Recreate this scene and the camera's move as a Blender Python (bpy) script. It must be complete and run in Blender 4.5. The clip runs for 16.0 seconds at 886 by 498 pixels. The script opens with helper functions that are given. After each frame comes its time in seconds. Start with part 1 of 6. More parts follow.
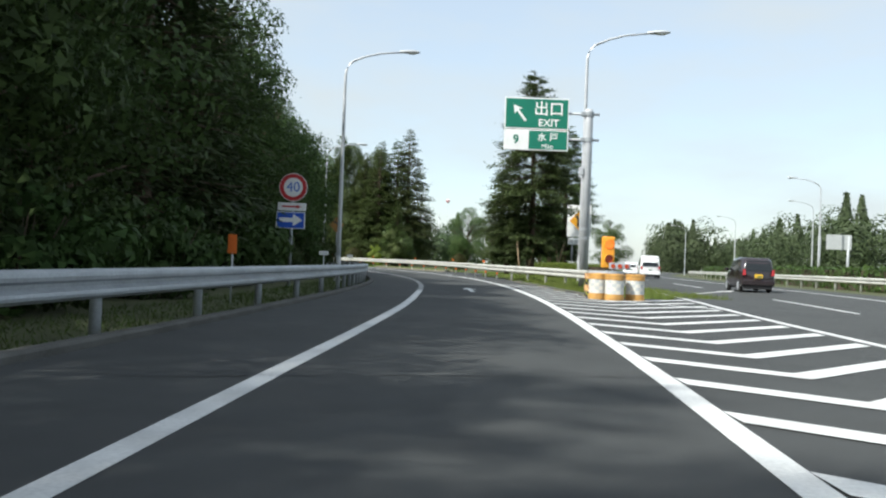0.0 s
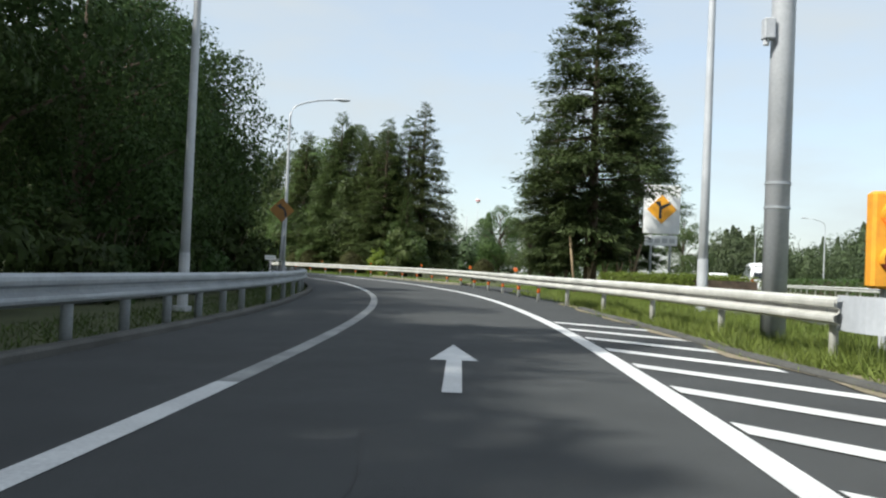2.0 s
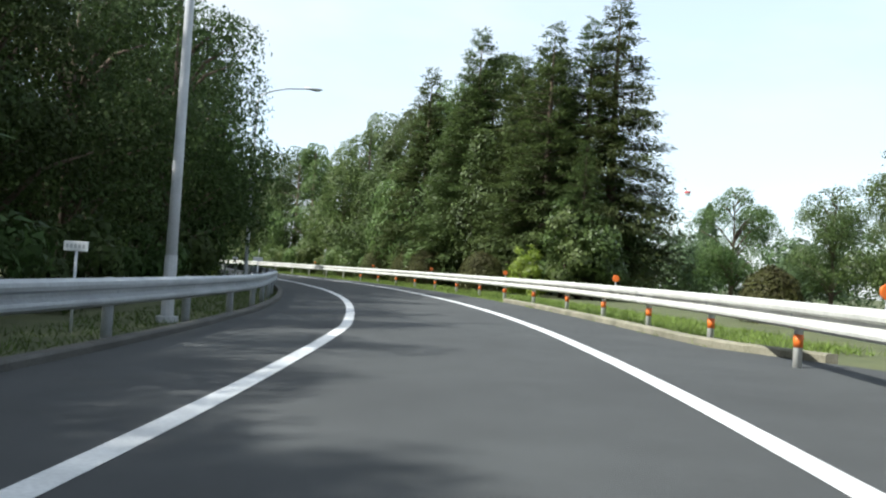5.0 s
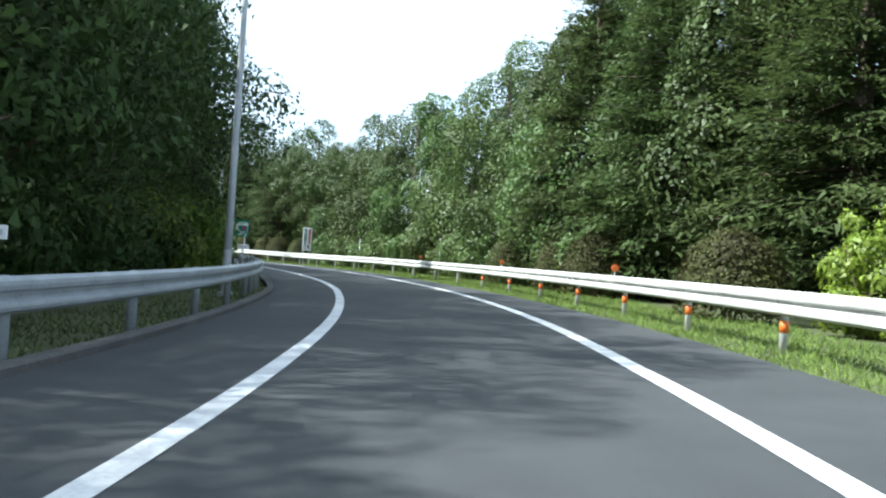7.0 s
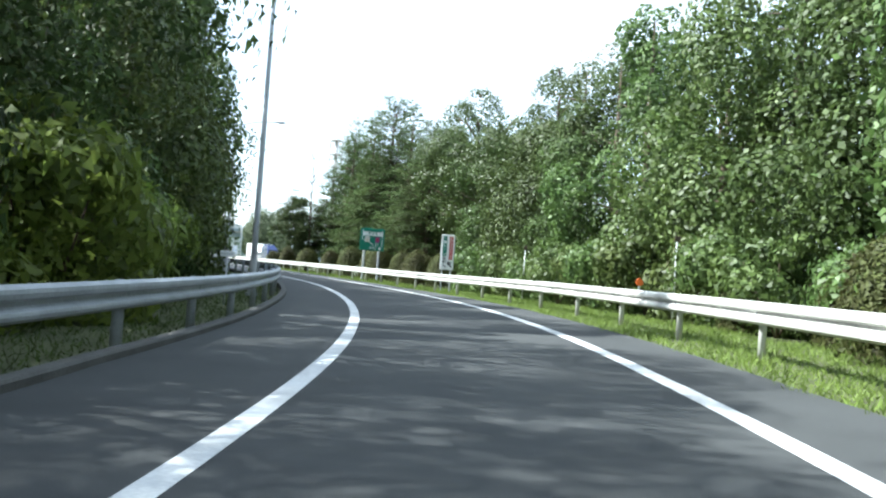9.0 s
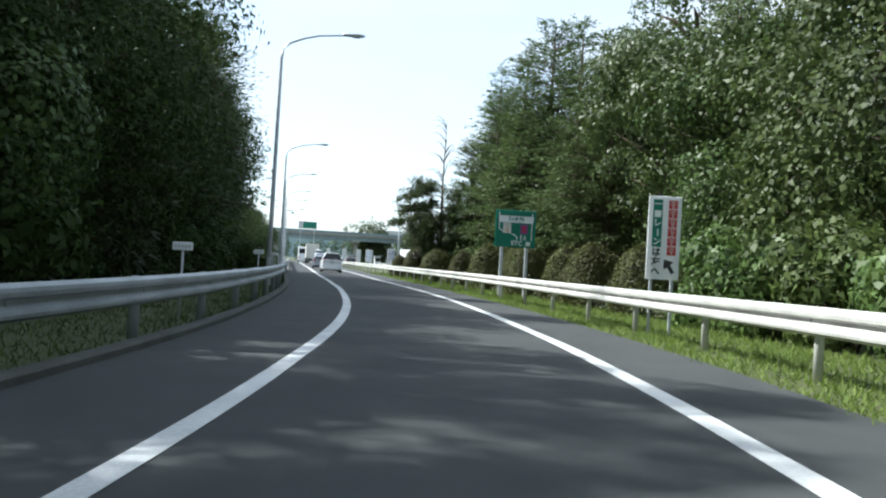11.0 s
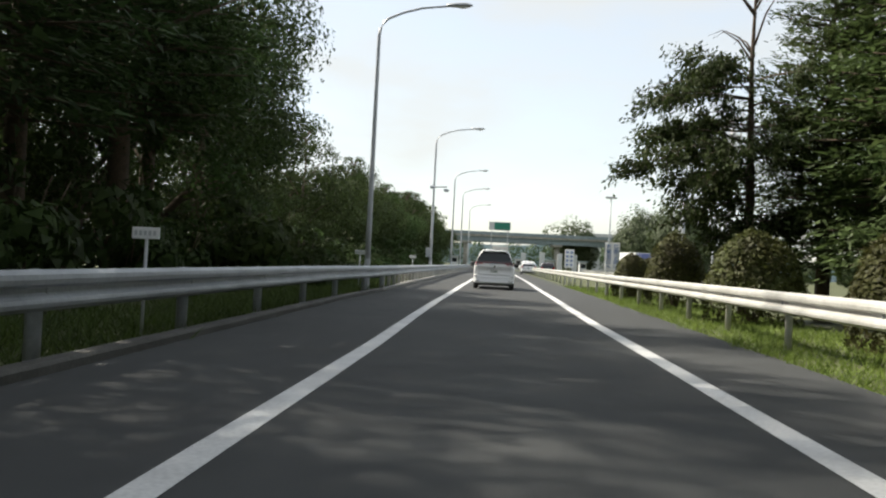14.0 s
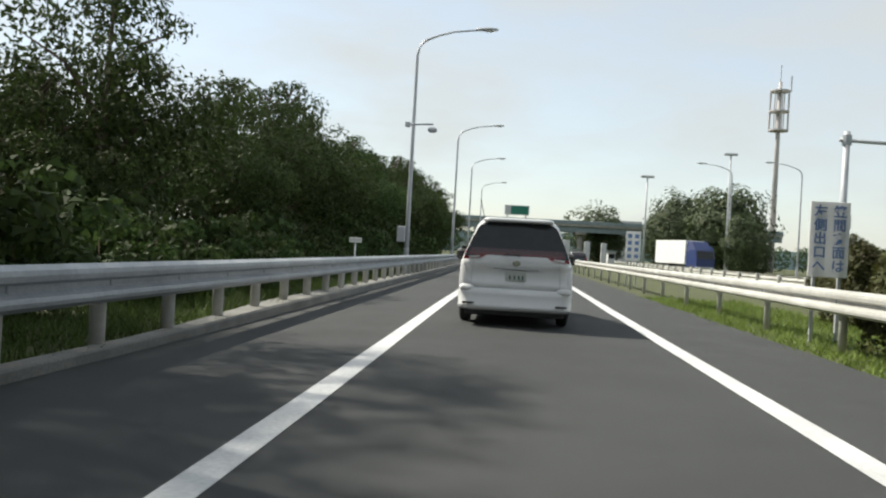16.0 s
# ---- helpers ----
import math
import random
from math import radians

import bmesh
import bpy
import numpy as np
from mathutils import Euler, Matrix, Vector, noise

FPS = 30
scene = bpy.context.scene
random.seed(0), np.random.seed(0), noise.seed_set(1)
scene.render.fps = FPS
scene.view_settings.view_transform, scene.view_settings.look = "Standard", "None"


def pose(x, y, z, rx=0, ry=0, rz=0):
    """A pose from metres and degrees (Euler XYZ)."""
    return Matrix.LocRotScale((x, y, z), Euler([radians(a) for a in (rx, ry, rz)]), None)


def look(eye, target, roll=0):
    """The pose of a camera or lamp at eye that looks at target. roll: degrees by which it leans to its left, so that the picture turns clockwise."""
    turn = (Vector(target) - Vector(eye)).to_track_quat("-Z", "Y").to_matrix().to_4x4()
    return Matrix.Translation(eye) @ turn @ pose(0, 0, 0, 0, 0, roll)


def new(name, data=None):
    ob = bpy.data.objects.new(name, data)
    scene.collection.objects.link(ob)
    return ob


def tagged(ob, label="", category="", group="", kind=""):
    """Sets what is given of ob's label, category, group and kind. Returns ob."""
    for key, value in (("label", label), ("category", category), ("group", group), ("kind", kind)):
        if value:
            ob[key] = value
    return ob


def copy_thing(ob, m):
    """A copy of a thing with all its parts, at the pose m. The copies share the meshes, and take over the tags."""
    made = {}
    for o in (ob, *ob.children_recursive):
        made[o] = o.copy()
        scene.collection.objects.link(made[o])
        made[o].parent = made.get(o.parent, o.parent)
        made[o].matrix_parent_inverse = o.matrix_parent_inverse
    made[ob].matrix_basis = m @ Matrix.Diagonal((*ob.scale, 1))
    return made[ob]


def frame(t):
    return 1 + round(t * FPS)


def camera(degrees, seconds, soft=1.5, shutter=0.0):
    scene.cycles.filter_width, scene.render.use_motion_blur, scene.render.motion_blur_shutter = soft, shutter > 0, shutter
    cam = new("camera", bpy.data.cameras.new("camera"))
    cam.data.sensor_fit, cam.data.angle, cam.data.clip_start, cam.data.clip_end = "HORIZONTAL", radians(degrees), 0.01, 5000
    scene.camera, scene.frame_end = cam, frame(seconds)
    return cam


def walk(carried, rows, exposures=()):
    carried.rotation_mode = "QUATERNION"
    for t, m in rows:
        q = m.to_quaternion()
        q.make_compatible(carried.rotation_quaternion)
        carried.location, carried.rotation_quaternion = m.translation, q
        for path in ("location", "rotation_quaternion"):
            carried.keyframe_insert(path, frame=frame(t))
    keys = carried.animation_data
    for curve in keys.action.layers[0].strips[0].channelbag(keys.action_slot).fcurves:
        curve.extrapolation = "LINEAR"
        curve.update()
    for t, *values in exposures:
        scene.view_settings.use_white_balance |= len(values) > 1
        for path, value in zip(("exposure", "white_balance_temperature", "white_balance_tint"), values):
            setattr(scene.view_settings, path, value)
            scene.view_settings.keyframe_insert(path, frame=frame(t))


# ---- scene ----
PATH = [
    (0, (0.179, 1.129, 1.066), (0.173, 3.129, 1.093), 2.19),
    (0.5, (0.595, 6.924, 1.029), (0.587, 8.924, 1.063), 2.55),
    (1, (0.956, 12.651, 1.058), (0.934, 14.651, 1.093), 2.41),
    (1.5, (1.246, 18.321, 1.035), (1.198, 20.320, 1.063), 2.29),
    (2, (1.412, 24.002, 1.020), (1.319, 25.999, 1.066), 2.52),
    (2.5, (1.427, 29.684, 1.063), (1.273, 31.677, 1.119), 2.61),
    (3, (1.276, 35.414, 1.066), (1.062, 37.402, 1.115), 3.00),
    (3.5, (0.945, 41.268, 1.100), (0.661, 43.247, 1.154), 2.86),
    (5.8, (-3.672, 68.828, 1.030), (-4.320, 70.719, 1.083), 4.10),
    (6, (-4.379, 71.139, 1.036), (-5.062, 73.018, 1.090), 4.10),
    (6.5, (-6.263, 76.837, 1.057), (-7.036, 78.681, 1.100), 4.08),
    (7, (-8.390, 82.441, 1.097), (-9.253, 84.245, 1.122), 3.79),
    (7.5, (-10.779, 87.900, 1.062), (-11.743, 89.651, 1.100), 4.40),
    (8, (-13.461, 93.169, 1.096), (-14.521, 94.865, 1.139), 4.17),
    (8.5, (-16.421, 98.262, 1.069), (-17.576, 99.894, 1.114), 4.11),
    (9, (-19.631, 103.207, 1.102), (-20.874, 104.773, 1.150), 4.18),
    (9.2, (-20.951, 105.167, 1.099), (-22.225, 106.709, 1.144), 4.08),
    (11.3, (-37.657, 123.943, 1.134), (-39.231, 125.176, 1.163), 3.74),
    (11.5, (-39.449, 125.479, 1.110), (-41.049, 126.680, 1.130), 4.04),
    (12, (-44.059, 129.264, 1.056), (-45.727, 130.367, 1.061), 3.64),
    (12.5, (-48.906, 132.766, 1.031), (-50.627, 133.785, 1.057), 2.85),
    (13, (-53.883, 136.018, 1.118), (-55.641, 136.971, 1.166), 2.59),
    (13.5, (-58.893, 139.043, 1.073), (-60.674, 139.954, 1.074), 3.09),
    (14, (-63.827, 141.952, 1.056), (-65.622, 142.832, 1.085), 2.91),
    (14.5, (-68.726, 144.772, 1.044), (-70.532, 145.629, 1.058), 2.57),
    (15, (-73.629, 147.524, 1.071), (-75.441, 148.370, 1.085), 2.74),
    (15.5, (-78.568, 150.278, 1.076), (-80.380, 151.124, 1.086), 2.66),
    (16, (-83.537, 153.040, 1.105), (-85.348, 153.889, 1.105), 3.26),
]
cam = camera(55.0, 16.0, soft=2.2)
walk(cam, [(t, look(eye, target, roll)) for t, eye, target, roll in PATH],
     exposures=[(0.0, 0.85, 6350, 5), (2.0, 0.78, 6400, 6), (3.5, 1.05, 6550, 7), (6.0, 1.40, 5900, 4), (7.5, 1.84, 5750, 2), (9.2, 2.0, 5850, 3), (11.5, 1.20, 6100, 5), (12.0, 1.32, 6300, 6), (13.0, 1.04, 6650, 9), (14.0, 0.98, 7000, 9), (15.0, 0.96, 7000, 8), (16.0, 0.72, 6850, 7)])

# ---------------------------------------------------------------- light
SUN_TURN, SUN_UP = 125.0, 46.0      # degrees to the left of +y, and above the horizon
world = bpy.data.worlds.new("sky")
scene.world = world
world.use_nodes = True
wn = world.node_tree
sky = wn.nodes.new("ShaderNodeTexSky")
sky.sky_type, sky.sun_disc = "NISHITA", False
sky.sun_elevation, sky.sun_rotation = radians(SUN_UP), radians(-SUN_TURN)
sky.air_density, sky.dust_density, sky.ozone_density = 1.0, 1.0, 1.5
haze = wn.nodes.new("ShaderNodeMix")      # thin bright haze over the whole sky
haze.data_type = "RGBA"
haze.inputs["Factor"].default_value = 0.6
haze.inputs["B"].default_value = (3.0, 3.15, 3.25, 1)
wn.links.new(sky.outputs[0], haze.inputs["A"])
way = wn.nodes.new("ShaderNodeTexCoord")
stretch = wn.nodes.new("ShaderNodeMapping")      # soft streaky cloud
stretch.inputs["Scale"].default_value = (1.6, 1.6, 5.0)
cloud = wn.nodes.new("ShaderNodeTexNoise")
cloud.inputs["Scale"].default_value, cloud.inputs["Detail"].default_value, cloud.inputs["Roughness"].default_value = 1.7, 6, 0.55
amount = wn.nodes.new("ShaderNodeMapRange")
amount.inputs["From Min"].default_value, amount.inputs["From Max"].default_value = 0.40, 0.66
amount.inputs["To Min"].default_value, amount.inputs["To Max"].default_value = 0.60, 0.92
wn.links.new(way.outputs["Generated"], stretch.inputs[0])
wn.links.new(stretch.outputs[0], cloud.inputs["Vector"])
wn.links.new(cloud.outputs[0], amount.inputs[0])
wn.links.new(amount.outputs[0], haze.inputs["Factor"])
wn.links.new(haze.outputs["Result"], wn.nodes["Background"].inputs[0])
wn.nodes["Background"].inputs[1].default_value = 0.14
sun = new("sun", bpy.data.lights.new("sun", "SUN"))
sun.data.energy, sun.data.angle, sun.data.color = 4.0, radians(1.0), (1.0, 0.95, 0.87)
sv = Vector((-math.sin(radians(SUN_TURN)) * math.cos(radians(SUN_UP)),
             math.cos(radians(SUN_TURN)) * math.cos(radians(SUN_UP)), math.sin(radians(SUN_UP))))
sun.matrix_world = look(sv * 200, (0, 0, 0))


# ---------------------------------------------------------------- materials
def material(name, col, rough=0.6, metal=0.0, col2=None, scale=4.0, fine=60.0, bump=0.0, bscale=80.0,
             spots=0.0, emit=0.0, leaf=0.0, island=0.0, spec=0.5, coat=0.0, thin=0.0):
    """Two scales of noise between two colours, relief, and for leaves light that comes through."""
    m = bpy.data.materials.new(name)
    m.use_nodes = True
    nt = m.node_tree
    b = nt.nodes["Principled BSDF"]
    b.inputs["Roughness"].default_value, b.inputs["Metallic"].default_value = rough, metal
    b.inputs["Specular IOR Level"].default_value = spec
    b.inputs["Coat Weight"].default_value = coat
    geo = nt.nodes.new("ShaderNodeNewGeometry")
    tc = nt.nodes.new("ShaderNodeTexCoord")
    if col2 is None:
        col2 = tuple(c * 0.8 for c in col)
    n1 = nt.nodes.new("ShaderNodeTexNoise")
    n1.inputs["Scale"].default_value, n1.inputs["Detail"].default_value = scale, 5
    n2 = nt.nodes.new("ShaderNodeTexNoise")
    n2.inputs["Scale"].default_value, n2.inputs["Detail"].default_value = fine, 3
    src = geo.outputs["Position"] if not leaf else tc.outputs["Object"]
    nt.links.new(src, n1.inputs["Vector"])
    nt.links.new(src, n2.inputs["Vector"])
    add = nt.nodes.new("ShaderNodeMath")
    add.operation = "MULTIPLY_ADD"
    add.inputs[1].default_value = 0.45
    nt.links.new(n2.outputs[0], add.inputs[0])
    mul = nt.nodes.new("ShaderNodeMath")
    mul.operation = "MULTIPLY"
    mul.inputs[1].default_value = 0.55
    nt.links.new(n1.outputs[0], mul.inputs[0])
    nt.links.new(mul.outputs[0], add.inputs[2])
    ramp = nt.nodes.new("ShaderNodeValToRGB")
    ramp.color_ramp.elements[0].position, ramp.color_ramp.elements[1].position = 0.36, 0.64
    ramp.color_ramp.elements[0].color, ramp.color_ramp.elements[1].color = (*col2, 1), (*col, 1)
    nt.links.new(add.outputs[0], ramp.inputs[0])
    out = ramp.outputs[0]
    if leaf or island:
        info = nt.nodes.new("ShaderNodeObjectInfo")
        hsv = nt.nodes.new("ShaderNodeHueSaturation")
        mr = nt.nodes.new("ShaderNodeMapRange")
        mr.inputs["To Min"].default_value, mr.inputs["To Max"].default_value = 0.6, 1.4
        nt.links.new(geo.outputs["Random Per Island"], mr.inputs[0])
        m2 = nt.nodes.new("ShaderNodeMapRange")
        m2.inputs["To Min"].default_value, m2.inputs["To Max"].default_value = 0.8, 1.2
        nt.links.new(info.outputs["Random"], m2.inputs[0])
        mm = nt.nodes.new("ShaderNodeMath")
        mm.operation = "MULTIPLY"
        nt.links.new(mr.outputs[0], mm.inputs[0])
        nt.links.new(m2.outputs[0], mm.inputs[1])
        nt.links.new(mm.outputs[0], hsv.inputs["Value"])
        m3 = nt.nodes.new("ShaderNodeMapRange")
        m3.inputs["To Min"].default_value, m3.inputs["To Max"].default_value = 0.48, 0.515
        nt.links.new(info.outputs["Random"], m3.inputs[0])
        nt.links.new(m3.outputs[0], hsv.inputs["Hue"])
        nt.links.new(out, hsv.inputs["Color"])
        out = hsv.outputs[0]
    if spots:
        v = nt.nodes.new("ShaderNodeTexNoise")
        v.inputs["Scale"].default_value, v.inputs["Detail"].default_value = 1.3, 8
        nt.links.new(geo.outputs["Position"], v.inputs["Vector"])
        r2 = nt.nodes.new("ShaderNodeValToRGB")
        r2.color_ramp.elements[0].position, r2.color_ramp.elements[1].position = 0.4, 0.72
        r2.color_ramp.elements[0].color, r2.color_ramp.elements[1].color = (0, 0, 0, 1), (spots,) * 3 + (1,)
        nt.links.new(v.outputs[0], r2.inputs[0])
        mx = nt.nodes.new("ShaderNodeMix")
        mx.data_type = "RGBA"
        mx.inputs["B"].default_value = (*[c * 0.35 for c in col], 1)
        nt.links.new(r2.outputs[0], mx.inputs["Factor"])
        nt.links.new(out, mx.inputs["A"])
        out = mx.outputs["Result"]
    nt.links.new(out, b.inputs["Base Color"])
    if emit:
        nt.links.new(out, b.inputs["Emission Color"])
        b.inputs["Emission Strength"].default_value = emit
    if bump:
        nb = nt.nodes.new("ShaderNodeTexNoise")
        nb.inputs["Scale"].default_value, nb.inputs["Detail"].default_value = bscale, 4
        nt.links.new(geo.outputs["Position"], nb.inputs["Vector"])
        bp = nt.nodes.new("ShaderNodeBump")
        bp.inputs["Strength"].default_value, bp.inputs["Distance"].default_value = bump, 0.02
        nt.links.new(nb.outputs[0], bp.inputs["Height"])
        nt.links.new(bp.outputs[0], b.inputs["Normal"])
    if leaf or thin:
        tr = nt.nodes.new("ShaderNodeBsdfTranslucent")
        nt.links.new(out, tr.inputs["Color"])
        mix = nt.nodes.new("ShaderNodeMixShader")
        mix.inputs[0].default_value = leaf or thin
        nt.links.new(b.outputs[0], mix.inputs[1])
        nt.links.new(tr.outputs[0], mix.inputs[2])
        nt.links.new(mix.outputs[0], nt.nodes["Material Output"].inputs["Surface"])
    return m


ASPHALT = material("asphalt", (0.062, 0.066, 0.068), 0.85, 0, (0.047, 0.050, 0.052), 0.35, 45, 0.5, 160, 0.25, spec=0.3)
ASPHALT_OLD = material("worn_asphalt", (0.068, 0.072, 0.074), 0.85, 0, (0.050, 0.053, 0.055), 0.5, 40, 0.5, 140, 0.2, spec=0.3)
PAINT_ROAD = material("road_paint", (0.72, 0.73, 0.73), 0.6, 0, (0.5, 0.51, 0.52), 1.2, 30, 0.2, 120, 0.3, spec=0.3)
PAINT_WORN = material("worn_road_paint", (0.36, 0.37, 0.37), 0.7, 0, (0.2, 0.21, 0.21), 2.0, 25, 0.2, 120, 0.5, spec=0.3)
CONCRETE = material("concrete", (0.40, 0.38, 0.34), 0.85, 0, (0.27, 0.26, 0.23), 1.5, 30, 0.4, 60, 0.5)
KERB_DARK = material("dark_kerb", (0.10, 0.10, 0.095), 0.9, 0, (0.055, 0.055, 0.05), 1.5, 30, 0.4, 60, 0.5)
KERB_MOSS = material("mossy_concrete_kerb", (0.27, 0.25, 0.19), 0.9, 0, (0.14, 0.135, 0.09), 2.5, 30, 0.4, 60, 0.6)
DIRT = material("sandy_dirt", (0.30, 0.25, 0.18), 0.95, 0, (0.13, 0.12, 0.07), 1.6, 18, 0.5, 40, 0.4)
KERB_PALE = material("grey_kerb", (0.26, 0.26, 0.245), 0.9, 0, (0.16, 0.16, 0.15), 1.5, 30, 0.4, 60, 0.5)
# Grass green darkened, so the left verge's shade sits in the colour
GRASS_SHADED = material("shaded_grass_blades", (0.085, 0.14, 0.035), 0.6, 0, (0.045, 0.08, 0.02), 1.2, 9, leaf=0.35, spec=0.28)
STAKE_WOOD = material("weathered_stake_wood", (0.30, 0.22, 0.13), 0.8, 0, (0.18, 0.13, 0.08), 5, 40, 0.3, 60)
HEDGE_GREEN = material("bright_hedge_leaves", (0.17, 0.25, 0.045), 0.5, 0, (0.10, 0.16, 0.03), 0.8, 7, leaf=0.4, spec=0.28)
SOIL = material("verge_ground", (0.085, 0.095, 0.036), 0.95, 0, (0.045, 0.055, 0.02), 0.8, 14, 0.6, 25)
GRASS = material("grass_blades", (0.19, 0.25, 0.055), 0.6, 0, (0.11, 0.16, 0.035), 1.2, 9, leaf=0.35, spec=0.28)
GALV = material("galvanised_steel", (0.42, 0.45, 0.48), 0.55, 0.3, (0.31, 0.335, 0.36), 1.5, 20, 0.05, 30, 0.35)
GALV_WHITE = material("weathered_white_steel", (0.60, 0.60, 0.57), 0.5, 0.0, (0.46, 0.46, 0.43), 1.2, 16, 0.05, 30, 0.4)
WRAP_GREY = material("pale_grey_plate", (0.52, 0.55, 0.60), 0.5, 0.1, (0.44, 0.47, 0.52), 1.5, 14, 0.05, 30, 0.25)
POLE_GREY = material("grey_pole_paint", (0.52, 0.54, 0.57), 0.5, 0.1, (0.42, 0.44, 0.47), 2, 20, 0.03, 30, 0.2)
WHITE_PAINT = material("white_board", (0.82, 0.83, 0.83), 0.45, 0, (0.72, 0.73, 0.74), 2, 20)
BOARD_PLASTIC = material("thin_white_plastic_board", (0.86, 0.86, 0.86), 0.45, 0, (0.79, 0.80, 0.81), 2, 20, thin=0.33)
SIGN_GREEN = material("sign_green", (0.005, 0.17, 0.11), 0.4, 0, (0.004, 0.145, 0.095), 1.5, 15)
SIGN_BLUE = material("sign_blue", (0.02, 0.10, 0.55), 0.4, 0, (0.018, 0.085, 0.47), 1.5, 15)
SIGN_DIGIT = material("faded_blue_digits", (0.06, 0.17, 0.55), 0.45, 0, (0.05, 0.14, 0.48), 1.5, 15)
SIGN_RED = material("sign_red", (0.48, 0.03, 0.035), 0.4, 0, (0.4, 0.025, 0.03), 1.5, 15)
SIGN_YELLOW = material("sign_yellow", (0.80, 0.38, 0.02), 0.4, 0, (0.68, 0.31, 0.02), 1.5, 15)
# Dull tone puts the tree shade into the bend sign's yellow; blotches are random
SIGN_YELLOW_SHADED = material("shaded_yellow_sign", (0.36, 0.17, 0.03), 0.6, 0, (0.25, 0.12, 0.025), 2.5, 15, 0, 80, 0.4)
SIGN_ORANGE = material("orange_plastic", (0.75, 0.17, 0.02), 0.5, 0, (0.6, 0.13, 0.02), 3, 25)
BARREL_YELLOW = material("amber_plastic", (0.62, 0.34, 0.09), 0.6, 0, (0.42, 0.22, 0.06), 3, 14, 0.05, 40, 0.5)
AMBER_BRIGHT = material("bright_amber_plastic", (0.80, 0.36, 0.03), 0.5, 0, (0.66, 0.28, 0.03), 3, 14)
BARREL_CREAM = material("faded_cream_amber_plastic", (0.72, 0.47, 0.22), 0.6, 0, (0.60, 0.36, 0.16), 3, 14, 0.05, 40, 0.3)
STRIPE_LIME = material("yellow_green_stripe", (0.42, 0.40, 0.06), 0.5, 0, (0.33, 0.31, 0.05), 4, 20)
STRIPE_RED = material("dull_red_stripe", (0.26, 0.06, 0.035), 0.5, 0, (0.20, 0.045, 0.03), 4, 20)
BARREL_PALE = material("pale_reflector", (0.72, 0.70, 0.64), 0.5, 0, (0.6, 0.57, 0.52), 4, 25, 0, 40, 0.25)
BARREL_GREY = material("grey_reflector", (0.50, 0.52, 0.53), 0.45, 0, (0.42, 0.44, 0.45), 4, 25)
BLACK = material("black_paint", (0.02, 0.02, 0.021), 0.5, 0, (0.03, 0.03, 0.03), 3, 20)
RUBBER = material("tyre_rubber", (0.02, 0.02, 0.02), 0.9, 0, (0.03, 0.03, 0.03), 8, 60, 0.2, 90)
LAMP_GLOW = material("lit_orange_lamp", (1.0, 0.20, 0.03), 0.4, 0, (0.95, 0.17, 0.02), 3, 20, emit=0.7)
LAMP_OFF = material("red_amber_lens", (0.45, 0.07, 0.02), 0.25, 0, (0.38, 0.05, 0.02), 3, 20)
LAMP_GLASS = material("milky_diffuser", (0.75, 0.76, 0.75), 0.25, 0, (0.68, 0.69, 0.69), 3, 20)
CAR_WHITE = material("pearl_white_paint", (0.78, 0.79, 0.80), 0.25, 0, (0.75, 0.76, 0.77), 2, 10, coat=0.6)
CAR_SILVER = material("silver_paint", (0.42, 0.45, 0.5), 0.3, 0.5, (0.39, 0.42, 0.47), 2, 10, coat=0.6)
CAR_BLACK = material("dark_plum_paint", (0.022, 0.014, 0.018), 0.25, 0, (0.018, 0.012, 0.015), 2, 10, coat=0.8)
CAR_GLASS = material("tinted_car_glass", (0.02, 0.024, 0.027), 0.08, 0, (0.015, 0.018, 0.021), 2, 10, spec=0.4)
TAIL_RED = material("red_tail_lens", (0.42, 0.012, 0.02), 0.12, 0, (0.34, 0.01, 0.015), 8, 60, coat=0.7)
CHROME = material("chrome", (0.75, 0.76, 0.78), 0.12, 1.0, (0.7, 0.7, 0.72), 8, 60)
PLATE_WHITE = material("number_plate_white", (0.55, 0.58, 0.56), 0.4, 0, (0.46, 0.49, 0.47), 6, 30)
PLATE_YELLOW = material("plate_yellow", (0.8, 0.5, 0.04), 0.45, 0, (0.7, 0.43, 0.03), 8, 60)
PLATE_GREEN = material("plate_ink", (0.02, 0.10, 0.06), 0.5, 0, (0.02, 0.08, 0.05), 8, 60)
TRUCK_BLUE = material("blue_cab_paint", (0.014, 0.034, 0.15), 0.3, 0, (0.012, 0.028, 0.12), 2, 10, coat=0.5)
TAR = material("tar_seam", (0.020, 0.020, 0.021), 0.75, 0, (0.032, 0.032, 0.032), 2, 30)
BRIDGE_PAINT = material("bridge_girder_paint", (0.25, 0.31, 0.33), 0.6, 0, (0.19, 0.24, 0.26), 0.6, 8, 0.1, 20, 0.3)
TOWER_PINK = material("faded_red_white_tower", (0.52, 0.50, 0.50), 0.6, 0, (0.42, 0.40, 0.40), 0.6, 8)
BUILD_WHITE = material("far_building_wall", (0.55, 0.56, 0.57), 0.8, 0, (0.45, 0.46, 0.47), 0.6, 8)
BARK = material("bark", (0.12, 0.085, 0.06), 0.95, 0, (0.055, 0.042, 0.03), 3, 22, 0.8, 30)
CEDAR = material("cedar_needles", (0.085, 0.115, 0.036), 0.6, 0, (0.046, 0.070, 0.022), 0.5, 5, leaf=0.38, spec=0.28)
FIR = material("dark_fir_needles", (0.092, 0.132, 0.046), 0.6, 0, (0.052, 0.080, 0.029), 0.5, 5, leaf=0.33, spec=0.28)
BROAD = material("broad_leaves", (0.080, 0.125, 0.034), 0.45, 0, (0.044, 0.080, 0.021), 0.6, 5, leaf=0.30, spec=0.28)
